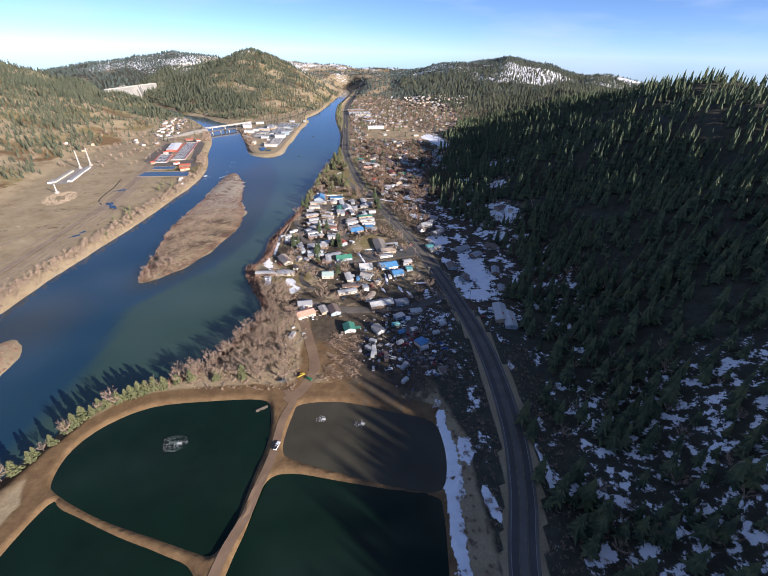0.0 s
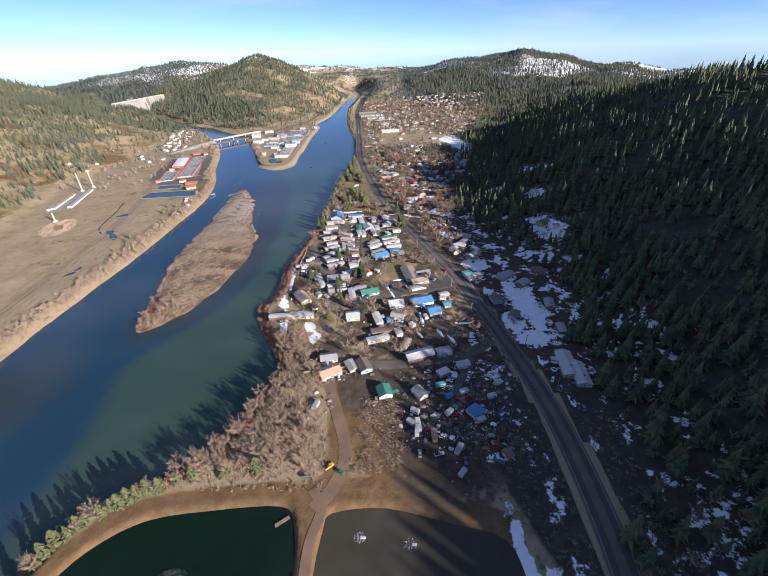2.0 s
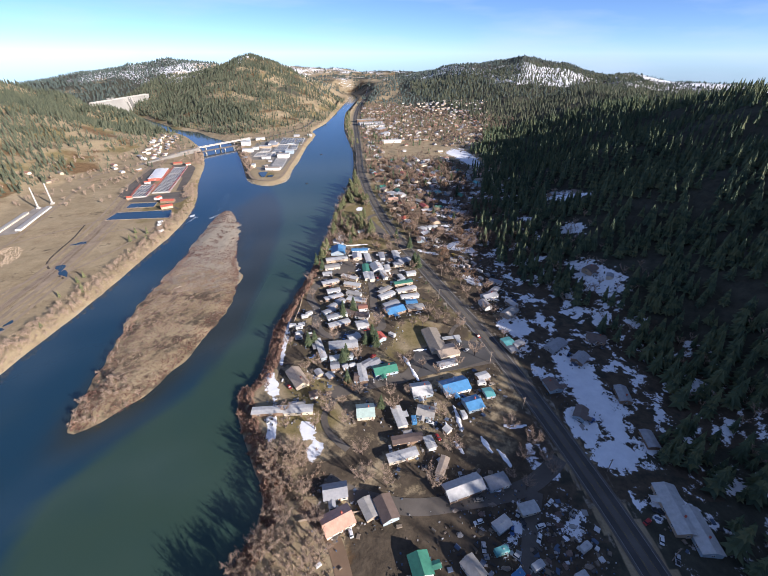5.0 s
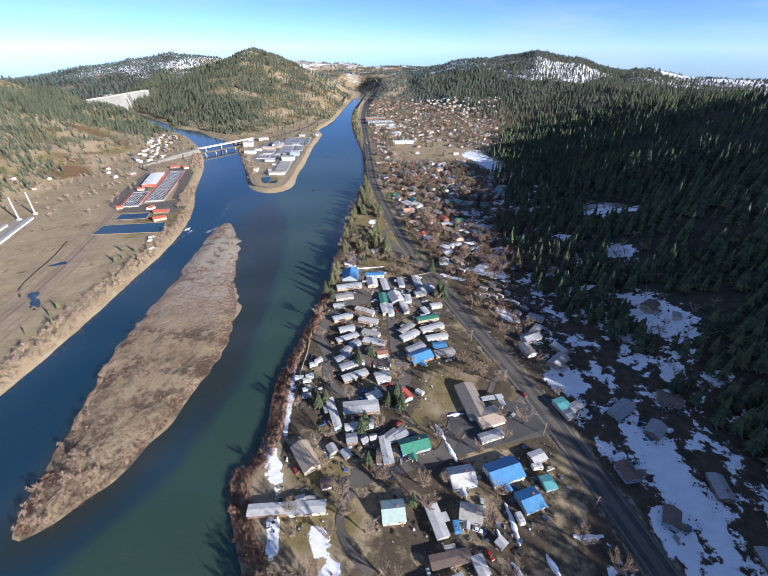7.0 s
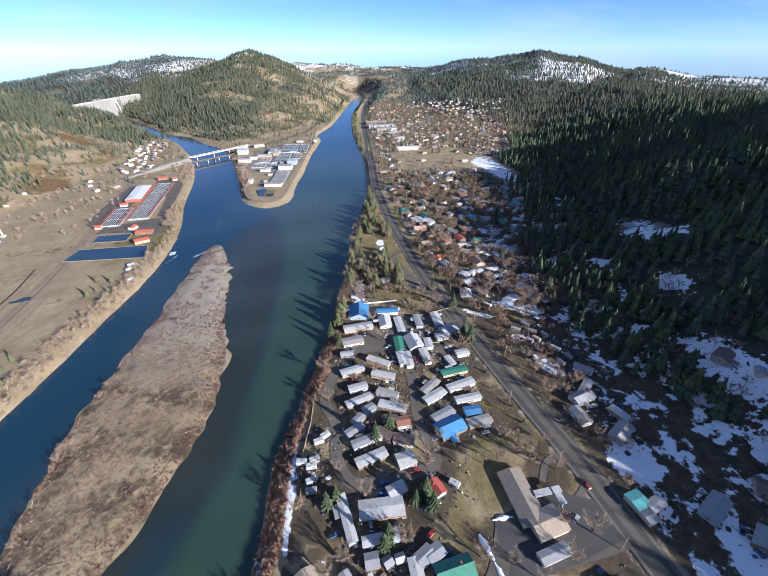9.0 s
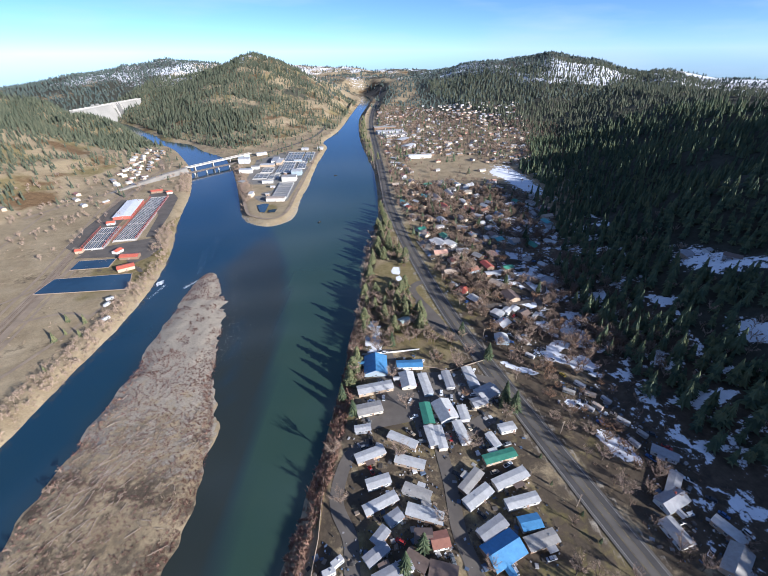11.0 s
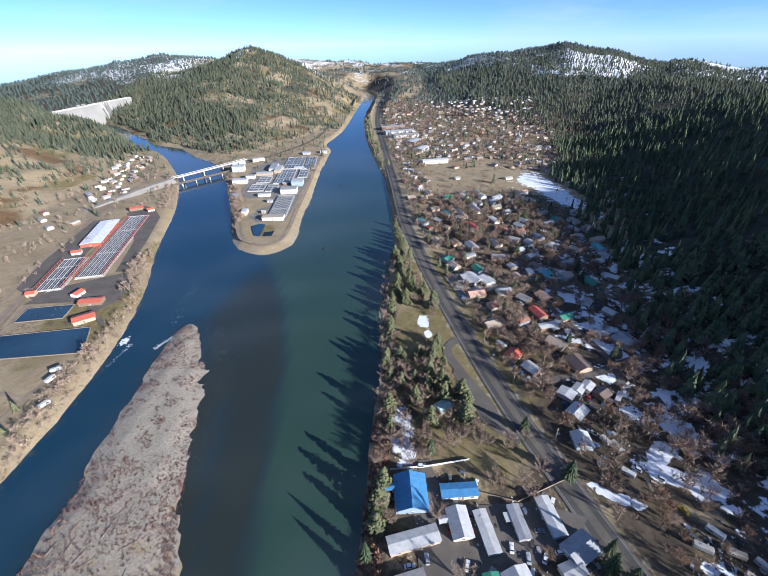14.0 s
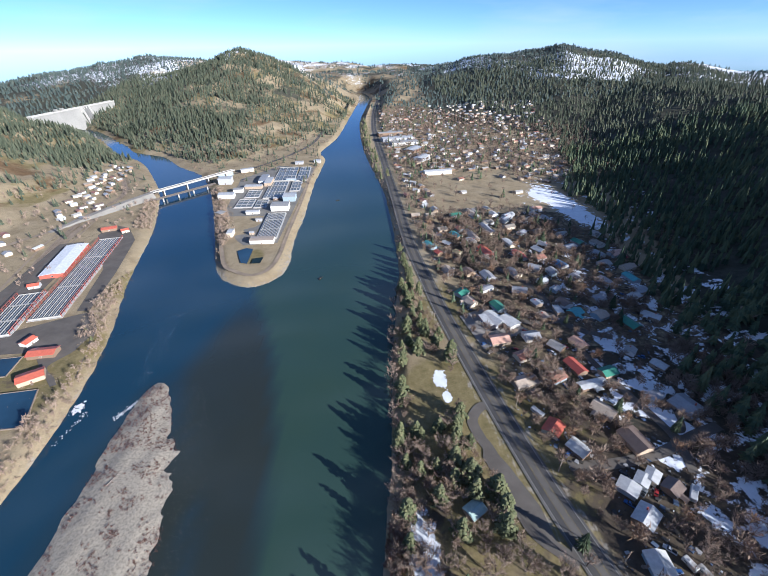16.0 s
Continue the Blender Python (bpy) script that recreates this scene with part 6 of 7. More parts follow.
for x, y, L, W, t, roof in ((-80, 1440, 70, 26, 15, "white"), (-66, 1395, 60, 22, 15, "pale"), (-50, 1330, 40, 22, 60, "white"), (-38, 1262, 34, 18, 60, "white"), (-95, 1500, 60, 18, 15, "pale"), (-20, 1165, 46, 12, 10, "white")):
    building("warehouse", x, y, L, W, t, roof, 6, 1.2, "large warehouse with a %s roof" % WORDS[roof], "warehouse", 3)
spots = []
for k in range(900):
    x, y = rt.uniform(-610, -465), rt.uniform(970, 1240)
    a = np.array((x, y))
    if x > -470 - (y - 930) * 0.33 or x < -520 - (y - 930) * 0.35 or np.min(np.hypot(*(taken - a).T)) < 14.5:
        continue
    taken = np.vstack([taken, a])
    spots.append((x, y))
    if len(spots) > 55:
        break
for x, y in spots + [(-489, 893), (-540, 905), (-556, 930), (-602, 852), (-590, 806), (-640, 830), (-512, 880)]:
    roof = rt.choice(("white", "pale", "grey", "taupe", "rust", "brown", "grey", "brown", "taupe"))
    far_home(x, y, rt.uniform(7, 12), rt.uniform(5, 7), rt.choice((-30, 60)) + rt.uniform(-15, 15), roof)
ROOF_KEYS = list(ROOFS)
far_bm = bmesh.new()
for x, y, L, W, t, roof in FAR_HOMES:
    m = pose(x, y, ground_z(x, y), 0, 0, t)
    for maker, slot in ((gable_walls(L, W, 2.8, W * 0.2), len(ROOF_KEYS) + int(x) % 4), (gable_roof(L, W, 2.8, W * 0.2), ROOF_KEYS.index(roof))):
        me = bpy.data.meshes.new("home")
        maker.to_mesh(me)
        maker.free()
        me.transform(m)
        n = len(far_bm.faces)
        far_bm.from_mesh(me)
        far_bm.faces.ensure_lookup_table()
        for f in far_bm.faces[n:]:
            f.material_index = slot
        bpy.data.meshes.remove(me)
far_ob = part("far_houses", far_bm, M["roof_" + ROOF_KEYS[0]])
for k in ROOF_KEYS[1:]:
    far_ob.data.materials.append(M["roof_" + k])
for k in range(4):
    far_ob.data.materials.append(WALLS[k + 1])
tagged(far_ob, "far houses of a town with pale and coloured roofs", "houses", kind="stuff")
lot([(-503, 588), (-480, 600), (-503, 700), (-526, 690)], "grey concrete slab of an old mill", "forecourt", lift=0.5)
for x, y, L, W, t in ((-495.5, 650, 88, 6, 105.7), (-511, 634, 70, 5, 104), (-508, 604, 16, 5, 105)):
    building("mill_shed", x, y, L, W, t, "pale", 2.4, 0.4, "long narrow mill shed with a pale roof", "shed", 4)
for x, y, tall in ((-519, 688, 30), (-514, 708, 30), (-463, 552, 13)):
    st = empty("smokestack", x, y, ground_z(x, y))
    tagged(st, "slim pale smokestack of an old mill", "smokestack")
    bm = bmesh.new()
    bmesh.ops.create_cone(bm, cap_ends=True, segments=12, radius1=1.2, radius2=0.8, depth=tall, matrix=Matrix.Translation((0, 0, tall / 2)))
    part("shaft", bm, M["concrete"], st)
    part("base", box(0, 0, -0.5, 4, 4, 3), M["concrete"], st)
rb_v, rb_f = [], []
rr = random.Random(5)
for _ in range(900):
    u, d = rr.uniform(0, 6.28), rr.uniform(0.35, 1.0)
    x, y = -446 + 20 * d * math.cos(u) - 6 * math.sin(u), 533 + 30 * d * math.sin(u)
    q, k, z = rr.uniform(0.3, 1.5), len(rb_v), ground_z(x, y)
    for dx, dy, dz in ((1, 0, -0.1), (0, 1, -0.1), (-1, 0, -0.1), (0, -1, -0.1), (0.2, 0.1, 0.6)):
        rb_v.append((x + dx * q, y + dy * q * 0.8, z + dz * q))
    rb_f += [(k, k + 1, k + 4), (k + 1, k + 2, k + 4), (k + 2, k + 3, k + 4), (k + 3, k, k + 4)]
tagged(sheet("rubble", rb_v, rb_f, M["track"]), "pale concrete rubble of torn-down mill foundations", "rubble", kind="stuff")

# ---------------------------------------------------------------- cars, poles, ponds' fittings
# the green car and yellow pick-up stand in for a tractor and a machine
for x, y, t, p, b in ((-54, 138, 78, "white", "pickup"), (-62, 187, 5, "grey", "pickup"), (84, 262, 30, "red", "car"), (86, 254, 60, "white", "car"), (88, 246, 60, "silver", "pickup"), (92, 238, 60, "black", "car"),
                      (96, 230, 75, "grey", "car"), (98, 268, 20, "blue", "car"), (22, 385, 40, "silver", "car"), (-30, 726, 35, "white", "pickup"), (-26, 740, 30, "black", "car"), (-34, 715, 30, "white", "van"),
                      (-37, 724, 30, "blue", "van"), (-46, 528, 80, "white", "car"), (-40, 524, 80, "silver", "car"), (-33, 524, 60, "white", "car"), (-66, 521, 70, "white", "car"), (-71, 536, 70, "red", "car"),
                      (-22, 548, 60, "white", "car"), (-56, 557, 60, "white", "car"), (34, 402, -70, "red", "pickup"), (-82, 566, 5, "white", "van"), (7, 199, 15, "white", "pickup"), (20, 192, 80, "grey", "pickup"), (6, 212, 75, "tan", "van"), (-45, 189, 150, "green", "car"), (-51, 192, 40, "yellow", "pickup")):
    car(x, y, t, p, b)
rc = random.Random(31)
names = ("white", "white", "silver", "grey", "black", "red", "blue", "tan")
homes = [o for o in scene.objects if o.parent is None and o.name.split(".")[0] in ("mobile_home", "house") and o.location.y < 900 and o.location.x > -130]
for o in homes:
    for _ in range(2):
        if rc.random() < 0.62:
            a = o.rotation_euler.z
            d = rc.choice((-1, 1)) * rc.uniform(6.0, 8.0)
            e = rc.uniform(-5, 5)
            x, y = o.location.x + e * math.cos(a) - d * math.sin(a), o.location.y + e * math.sin(a) + d * math.cos(a)
            near = np.hypot(taken[:, 0] - x, taken[:, 1] - y)
            if np.sort(near)[0] > 4.8 and sample(ROAD, x, y) > 11 and sample(RV, x, y) > 8:
                taken = np.vstack([taken, (x, y)])
                car(x, y, math.degrees(a) + rc.choice((0, 90)) + rc.uniform(-15, 15), rc.choice(names), rc.choice(("car", "car", "pickup", "van")))
# a white container, modelled with the camper shape
camper(-4, 214, 8, 2.6, 84, "white")
# white boats on the left bank, modelled as campers
for x, y, a in ((-309, 606, 60), (-321, 627, 80), (-324, 636, 40)):
    camper(x, y, 6.5, 2.5, a, "white")
# wrecks and scrap in the yard beside the ponds
for k in range(95):
    x, y = rc.uniform(-8, 52), rc.uniform(196, 272)
    if x > 58 - max(0, (y - 225) * 0.1) or np.min(np.hypot(taken[:, 0] - x, taken[:, 1] - y)) < 4.4:
        continue
    taken = np.vstack([taken, (x, y)])
    if rc.random() < 0.5:
        car(x, y, rc.uniform(0, 360), rc.choice(names), rc.choice(("car", "pickup", "van")))
    else:
        pile = bmesh.new()
        bmesh.ops.create_icosphere(pile, subdivisions=2, radius=1.0)
        wx_, wy_ = rc.uniform(1.2, 2.6), rc.uniform(0.9, 1.7)
        for v in pile.verts:
            v.co = Vector((v.co.x * wx_ * rc.uniform(0.7, 1.2), v.co.y * wy_ * rc.uniform(0.7, 1.2), max(v.co.z, -0.1) * rc.uniform(0.4, 1.2)))
        ob = part("mound", pile, rc.choice((M["scrap"], M["scrap"], M["wood"], M["roof_pale"], M["snow"])))
        ob.matrix_basis = pose(x, y, ground_z(x, y))
        tagged(ob, "low mound of scrap lying in a dark yard", "mound", "mounds in the yard")

# storage yard beyond the highway: boats, trailers and cars
for k in range(40):
    f = rc.random()
    x, y = 18 + 62 * (1 - f) + rc.uniform(-9, 9), 440 + 150 * f + rc.uniform(-8, 8)
    if np.min(np.hypot(taken[:, 0] - x, taken[:, 1] - y)) < 5.2 or sample(ROAD, x, y) < 14:
        continue
    taken = np.vstack([taken, (x, y)])
    a = 130 + rc.uniform(-25, 25)
    if rc.random() < 0.45:
        camper(x, y, rc.uniform(5.5, 8), 2.5, a, rc.choice(("white", "pale", "white", "grey", "tan")))
    else:
        car(x, y, a, rc.choice(names + ("yellow",)), rc.choice(("car", "pickup", "van")))
pole_bm = box(0, 0, -1, 0.3, 0.3, 11)
pole_me, arm_me = stock_mesh("pole", pole_bm, M["wood"]), stock_mesh("crossarm", box(0, 0, 9.2, 2.4, 0.14, 0.16), M["wood"])
for k in range(26):
    y = 120 + 42 * k
    i = min(np.searchsorted(HIGHWAY_S[:, 1], y), len(HIGHWAY_S) - 2)
    d = HIGHWAY_S[i + 1] - HIGHWAY_S[i]
    d = d / np.linalg.norm(d)
    x = float(np.interp(y, HIGHWAY_S[:, 1], HIGHWAY_S[:, 0])) + (11.5 if k % 9 < 5 else -11.5) * d[1]
    b = empty("utility_pole", x, y, ground_z(x, y), math.degrees(math.atan2(d[1], d[0])) + 90)
    tagged(b, "wooden utility pole with one crossarm beside the highway", "pole", "poles along the highway")
    for n, me in (("pole", pole_me), ("crossarm", arm_me)):
        o = new(n, me)
        o.parent = b

def fence(points, height, material, label, name="fence"):
    p = np.array(points, float)
    f = empty(name, *p[0], 0)
    tagged(f, label, "fence")
    for a, c in zip(p[:-1], p[1:]):
        L = np.linalg.norm(c - a)
        n = max(1, int(L / 3))
        za, zc = ground_z(*a), ground_z(*c)
        t = math.atan2(*(c - a)[::-1])
        for k in range(n):
            q = a + (c - a) * (k + 0.5) / n - p[0]
            z = za + (zc - za) * (k + 0.5) / n
            part("panel", box(q[0], q[1], z + 0.05, L / n - 0.15, 0.08, height, t), M[material], f)
            q = a + (c - a) * k / n - p[0]
            part("post", box(q[0], q[1], z - 0.3, 0.16, 0.16, height + 0.45), M[material], f)


fence([(-98, 564), (-78, 566), (-57, 570)], 1.3, "trim", "white board fence behind the mobile homes")
fence([(-57, 553), (-38, 548), (-10, 560)], 1.0, "wood", "pale weathered board fence beside the highway")
fence([(-78, 262), (-60, 265), (-38, 268)], 1.6, "wood", "dark weathered board fence beside a lane")
fence([(-112, 470), (-110, 440), (-111, 420), (-108, 395)], 1.6, "wood", "weathered board fence along the river bank")

for x, y, s, mark in ((-108, 140, 7, "wide"), (-32, 158, 3.2, "small"), (-9, 155, 3.6, "small")):
    a = empty("aerator", x, y, POND_Z)
    tagged(a, "floating pond aerator throwing up white foam", "aerator")
    part("float", box(0.5, 0, -0.1, 2.2, 1.2, 0.5, bevel=0.1), M["roof_white"], a)
    bm = bmesh.new()
    for k in range(210 if s > 5 else 80):
        t, r = rc.uniform(0, 6.28), s * rc.random() ** 0.6
        q = rc.uniform(0.06, 0.17)
        bmesh.ops.create_icosphere(bm, subdivisions=1, radius=q, matrix=Matrix.Translation((r * math.cos(t) - s * 0.3, r * math.sin(t) * 0.8, 0.0)) @ Matrix.Diagonal((1, 1.0, 0.12, 1)))
    part("foam", bm, M["foam"], a, "broken white foam")
dock = empty("dock", -69, 165, POND_Z, 35)
tagged(dock, "small wooden dock on a pond", "dock")
for k in range(8):
    part("plank", box(k * 0.9 - 3.5, 0, 0.35, 0.8, 1.8, 0.12), M["wood"], dock)
for px in (-3.2, 2.6):
    part("pile", box(px, 0.7, -2, 0.25, 0.25, 2.5), M["wood"], dock)
for x, y, t in ((-170, 829, 60), (-176, 1052, 20)):
    bt = empty("boat", x, y, WATER_Z - 0.05, t)
    tagged(bt, "small dark fishing boat on the river", "boat")
    bm = box(0, 0, 0, 5.5, 2.0, 0.8)
    for v in bm.verts:
        if v.co.x > 1:
            v.co.y *= 0.25
        if v.co.z < 0.2:
            v.co.y *= 0.7
    part("hull", bm, M["rubber"], bt)
    part("seat", box(-0.8, 0, 0.8, 0.6, 1.5, 0.1), M["wood"], bt)

# ---------------------------------------------------------------- trees and scrub
rp = np.random.RandomState(77)
POND_D_ALL = np.min([signed(X, Y, p) for p in PONDS_S], 0)
ISL = np.minimum(ISL, 1e3)

def valley_end(x, y):
    """The open slopes at the end of the valley."""
    a = np.degrees(np.arctan2(x + 72, y - 288))
    r = np.hypot(x + 72, y - 288)
    return (a > -13) & (a < np.interp(r, [1900, 2300, 2700, 3000], [-1.5, 0.3, 3, 8]) + 0.8 * waves(x, y, 120, 146)) & (y > 1900)


grow("conifer_forest", near_t, scatter(45, 330, 60, 760, 7.3, right_chance, 51), 13, 23, "dark conifer forest on a shaded hillside", 0.48)
grow("conifer_forest", mid_t, np.vstack([scatter(330, 560, 0, 760, 9.0, right_chance, 52), scatter(70, 620, 760, 1300, 7.9, right_chance, 53)]), 14, 24, "dark conifer forest over the crest of a hill")
grow("conifer_forest", far_t, scatter(80, 1300, 1300, 2500, 12, lambda x, y, h: right_chance(x, y, h) * ~valley_end(x, y), 54), 12, 20, "conifer forest on far slopes", 0.42, "hill_fir")
# out-of-view trees added to fray the edge of the hill's shadow
grow("conifer_forest", far_t, scatter(150, 520, -160, 60, 11, lambda x, y, h: np.full(x.shape, 0.75), 58), 12, 22, "unseen dark conifer forest shaping the shadow of a hill crest")
grow("conifer_forest", mid_t, scatter(-1050, -430, 350, 1560, 7.6, left_chance, 55), 8, 16, "open conifer forest on a brown hillside", 0.38, "hill_fir")
grow("conifer_forest", far_t, scatter(-1050, -220, 1200, 2200, 7.2, centre_chance, 56), 9, 17, "conifer forest on a steep sunlit hill", 0.40, "hill_fir")
def far_chance(x, y, h):
    c = np.where((h > 10) & ((y > 2250) | (x < -1040) | (x > 900) | ((x > -110) & (y > 1850))), np.where((x > -110) & (x < 900), 0.9, np.where(x < -400, 0.85, 0.6)) + 0.5 * waves(x, y, 400, 44), 0)
    c = c * np.where((sample(snow, x, y) > 0.56) & (x > 300), 0.08, 1)
    return np.where(valley_end(x, y), np.where((waves(x, y, 170, 145) > 0.18) & (h > 8), 0.7, 0.02) * (sample(RV, x, y) > 20), c)


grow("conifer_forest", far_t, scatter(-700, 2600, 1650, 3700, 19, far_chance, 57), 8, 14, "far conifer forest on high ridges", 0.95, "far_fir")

grow("conifer_forest", far_t, scatter(-1500, -1050, 400, 1640, 11, left_chance, 155), 11, 19, "conifer forest behind a brown hillside", 0.4, "hill_fir")
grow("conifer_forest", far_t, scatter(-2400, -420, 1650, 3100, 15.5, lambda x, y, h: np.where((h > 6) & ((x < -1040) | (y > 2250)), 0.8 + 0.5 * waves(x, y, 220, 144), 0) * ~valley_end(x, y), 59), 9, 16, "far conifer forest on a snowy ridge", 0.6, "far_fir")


def spread(n, x0, x1, y0, y1, gap, ok):
    """Places at least gap apart and off the buildings."""
    out = []
    for _ in range(n * 30):
        x, y = rp.uniform(x0, x1), rp.uniform(y0, y1)
        if not ok(x, y) or (out and min((x - a) ** 2 + (y - b) ** 2 for a, b in out) < gap * gap):
            continue
        if np.min(np.hypot(taken[:, 0] - x, taken[:, 1] - y)) < 6.5:
            continue
        out.append((x, y))
        if len(out) >= n:
            break
    return out


def dry(x, y, bank=4):
    return sample(RV, x, y) > bank and sample(ROAD, x, y) > 11 and sample(POND_D_ALL, x, y) > 7


def in_wood(x, y):
    return dry(x, y, 3) and x < -52 - (y - 180) * 0.18 and (y < 262 or x < -76)


grove("bare", spread(92, -130, -54, 184, 300, 4.0, in_wood), 9, 14)
grove("rusty", spread(5, -115, -60, 190, 260, 6, in_wood), 6, 9)
grove("pine", [(-182, 122), (-178, 128), (-174, 138), (-170, 150), (-165, 158), (-160, 163), (-155, 167), (-149, 171), (-146, 174), (-139, 178), (-134, 180), (-120, 186), (-186, 112), (-190, 104), (-192, 96), (-104, 187), (-88, 190), (-168, 155), (-152, 170), (-178, 131), (-172, 146), (-163, 162), (-143, 176), (-188, 108), (-128, 184)], 7, 11)
grove("bare", [(-162, 161), (-155, 165), (-150, 173), (-146, 176), (-136, 180), (-123, 187), (-118, 188), (-107, 190), (-93, 191), (-176, 134), (-188, 114), (-84, 192)], 5, 9)
grove("bare", [(-128, 184), (-111, 190), (-158, 166), (-170, 144), (-141, 178), (-186, 118), (-99, 192), (-182, 108), (-194, 90)], 7, 11)
grove("fir", [(-94, 390), (-90, 394), (-67, 372), (-65, 376), (-52, 392), (-47, 396), (-44, 389), (-62, 350), (-40, 330), (-72, 428), (-64, 436), (-8, 520), (-6, 526), (-4, 514), (-10, 560), (-77, 573), (-24, 588), (-108, 524), (-100, 510)], 12, 17)
grove("rusty", [(-61, 347), (-58, 343)], 7, 9)


def park(x, y):
    rx = float(np.interp(y, HIGHWAY_S[:, 1], HIGHWAY_S[:, 0]))
    lawn = ((x + 80) / 17) ** 2 + ((y - 684) / 28) ** 2 < 1 or ((x + 54) / 12) ** 2 + ((y - 682) / 20) ** 2 < 1 or abs(x + 38) < 9 and 600 < y < 656
    return dry(x, y, 3) and x < rx - 12 and not lawn and line_distance(np.array([x]), np.array([y]), TURNOUT_S)[0] > 7


grove("pine", spread(38, -104, -30, 590, 800, 8, park), 11, 17)
grove("pine", [(-101, 556), (-103, 546), (-104, 536), (-100, 646), (-101, 640), (-98, 588)], 12, 16)
grove("bare", spread(52, -100, -20, 574, 640, 4.6, park), 7, 12)
grove("bare", spread(14, -100, -20, 640, 790, 6.0, park), 7, 11)
grove("bare", [(-103.5 + 1.6 * math.sin(y * 1.7) + max(0, y - 720) * 0.06, y) for y in (568, 573, 580, 597, 604, 610, 616, 622, 630, 636, 652, 660, 667, 676, 683, 690, 697, 704, 711, 718, 726, 735, 746, 757, 770, 783, 800)], 7.5, 11)
grove("bare", [(24, 582), (28, 587), (-14, 732), (-3, 691), (2, 698), (-8, 712), (-1, 683), (5, 676), (-12, 704), (-10, 696)], 10, 14)
grove("rusty", [(-15, 685), (-17, 690), (-22, 738), (20, 548), (25, 542), (36, 512), (42, 500), (48, 488)], 7, 10)
grove("pine", spread(26, -112, -84, 800, 1240, 9, park), 9, 14)


def gardens(x, y):
    return dry(x, y, 8) and sample(HILL, x, y) < 12


grove("bare", spread(78, -120, 60, 275, 570, 6.5, gardens), 8, 14)
grove("rusty", spread(10, -60, 60, 480, 720, 16, gardens), 7, 10)
grove("rusty", spread(9, 20, 70, 450, 600, 9, gardens), 6, 10)
grove("bare", spread(14, 20, 80, 430, 620, 8, gardens), 6, 11)
grove("fir", spread(24, -30, 110, 640, 960, 20, gardens), 8, 14)


def stuff(name, tpl, pos, lo, hi, mat, label, category, wide=1.0):
    h = rnd.uniform(lo, hi, len(pos))
    plant(name, tpl, pos, h, h * wide * rnd.uniform(0.85, 1.3, len(pos)), M[mat], label, category, 19)


def town_trees(x, y, h):
    rx = np.interp(y, HIGHWAY_S[:, 1], HIGHWAY_S[:, 0])
    c = np.where((h < 10) & (x > rx + 12), 0.8 + 0.5 * waves(x, y, 120, 61), 0)
    c = np.where((y > 920) & (y < 1100) & (x > 95), 0.03, c)
    c = np.where((y > 995) & (y < 1180) & (x > -40) & (x < 100), 0.10, c)
    return np.where(np.min(np.hypot(x[:, None] - taken[None, :, 0], y[:, None] - taken[None, :, 1]), 1) > 7, c, 0)


stuff("bare_trees", CROWNS, scatter(-110, 480, 860, 2050, 8.2, town_trees, 62), 6, 11, "brown_twig", "leafless trees between the houses of a town", "trees")
grow("garden_conifers", near_t, scatter(-110, 480, 760, 2050, 21, town_trees, 63), 8, 15, "dark conifers between the houses of a town", 0.46)
stuff("garden_trees", FUZZ, scatter(-70, 110, 590, 880, 8.5, town_trees, 162), 5, 10, "brown_twig", "leafless brown trees and shrubs in gardens", "trees")
park_floor = lambda x, y, h: np.where((sample(RV, x, y) > 4) & (x < np.interp(y, HIGHWAY_S[:, 1], HIGHWAY_S[:, 0]) - 11) & (((x + 80) / 17) ** 2 + ((y - 684) / 28) ** 2 > 1) & (((x + 54) / 12) ** 2 + ((y - 682) / 20) ** 2 > 1) & (np.hypot(x + 67, y - 604) > 9) & (line_distance(x, y, TURNOUT_S) > 6), np.clip(0.45 + 0.9 * waves(x, y, 50, 191), 0, 0.9), 0)
stuff("bare_trees", FUZZ, scatter(-104, -20, 574, 800, 6.5, park_floor, 192), 5, 10, "brown_twig", "leafless brown trees in a riverside park", "trees")
slope = lambda x, y, h: np.where((h > 0.5) & (h < 30) & (np.min(np.hypot(x[:, None] - taken[None, :, 0], y[:, None] - taken[None, :, 1]), 1) > 6), 0.35, 0)
stuff("bare_trees", BARE_ONE, scatter(40, 240, 80, 760, 9.5, slope, 64), 6, 11, "twig", "leafless trees at the foot of a shaded hill", "trees")


clumps = lambda x, y, h: town_trees(x, y, h) * (waves(x, y, 85, 188) > -0.1)
stuff("garden_trees", FUZZ, scatter(-60, 120, 560, 960, 10, clumps, 165), 9, 14, "brown_twig", "tall leafless trees between town houses", "trees")
stuff("garden_trees", FUZZ, scatter(-60, 110, 560, 960, 27, town_trees, 187), 8, 12, "rusty_twig", "trees with withered rust-brown leaves between town houses", "trees")
stuff("yard_weeds", BUSH, scatter(5, 90, 420, 640, 3.2, lambda x, y, h: np.where((sample(ROAD, x, y) > 11) & clear_of(x, y, 4.5), np.clip(0.3 + 0.5 * waves(x, y, 30, 177), 0, 0.7), 0), 178), 0.8, 2.4, "brown_twig", "brown weeds and brush about a storage yard", "scrub", 1.3)
stuff("bare_trees", BARE_ONE, scatter(10, 80, 425, 620, 9, lambda x, y, h: np.where((sample(ROAD, x, y) > 14) & clear_of(x, y, 5), 0.4, 0), 179), 5, 10, "brown_twig", "leafless brown trees about a storage yard", "trees")


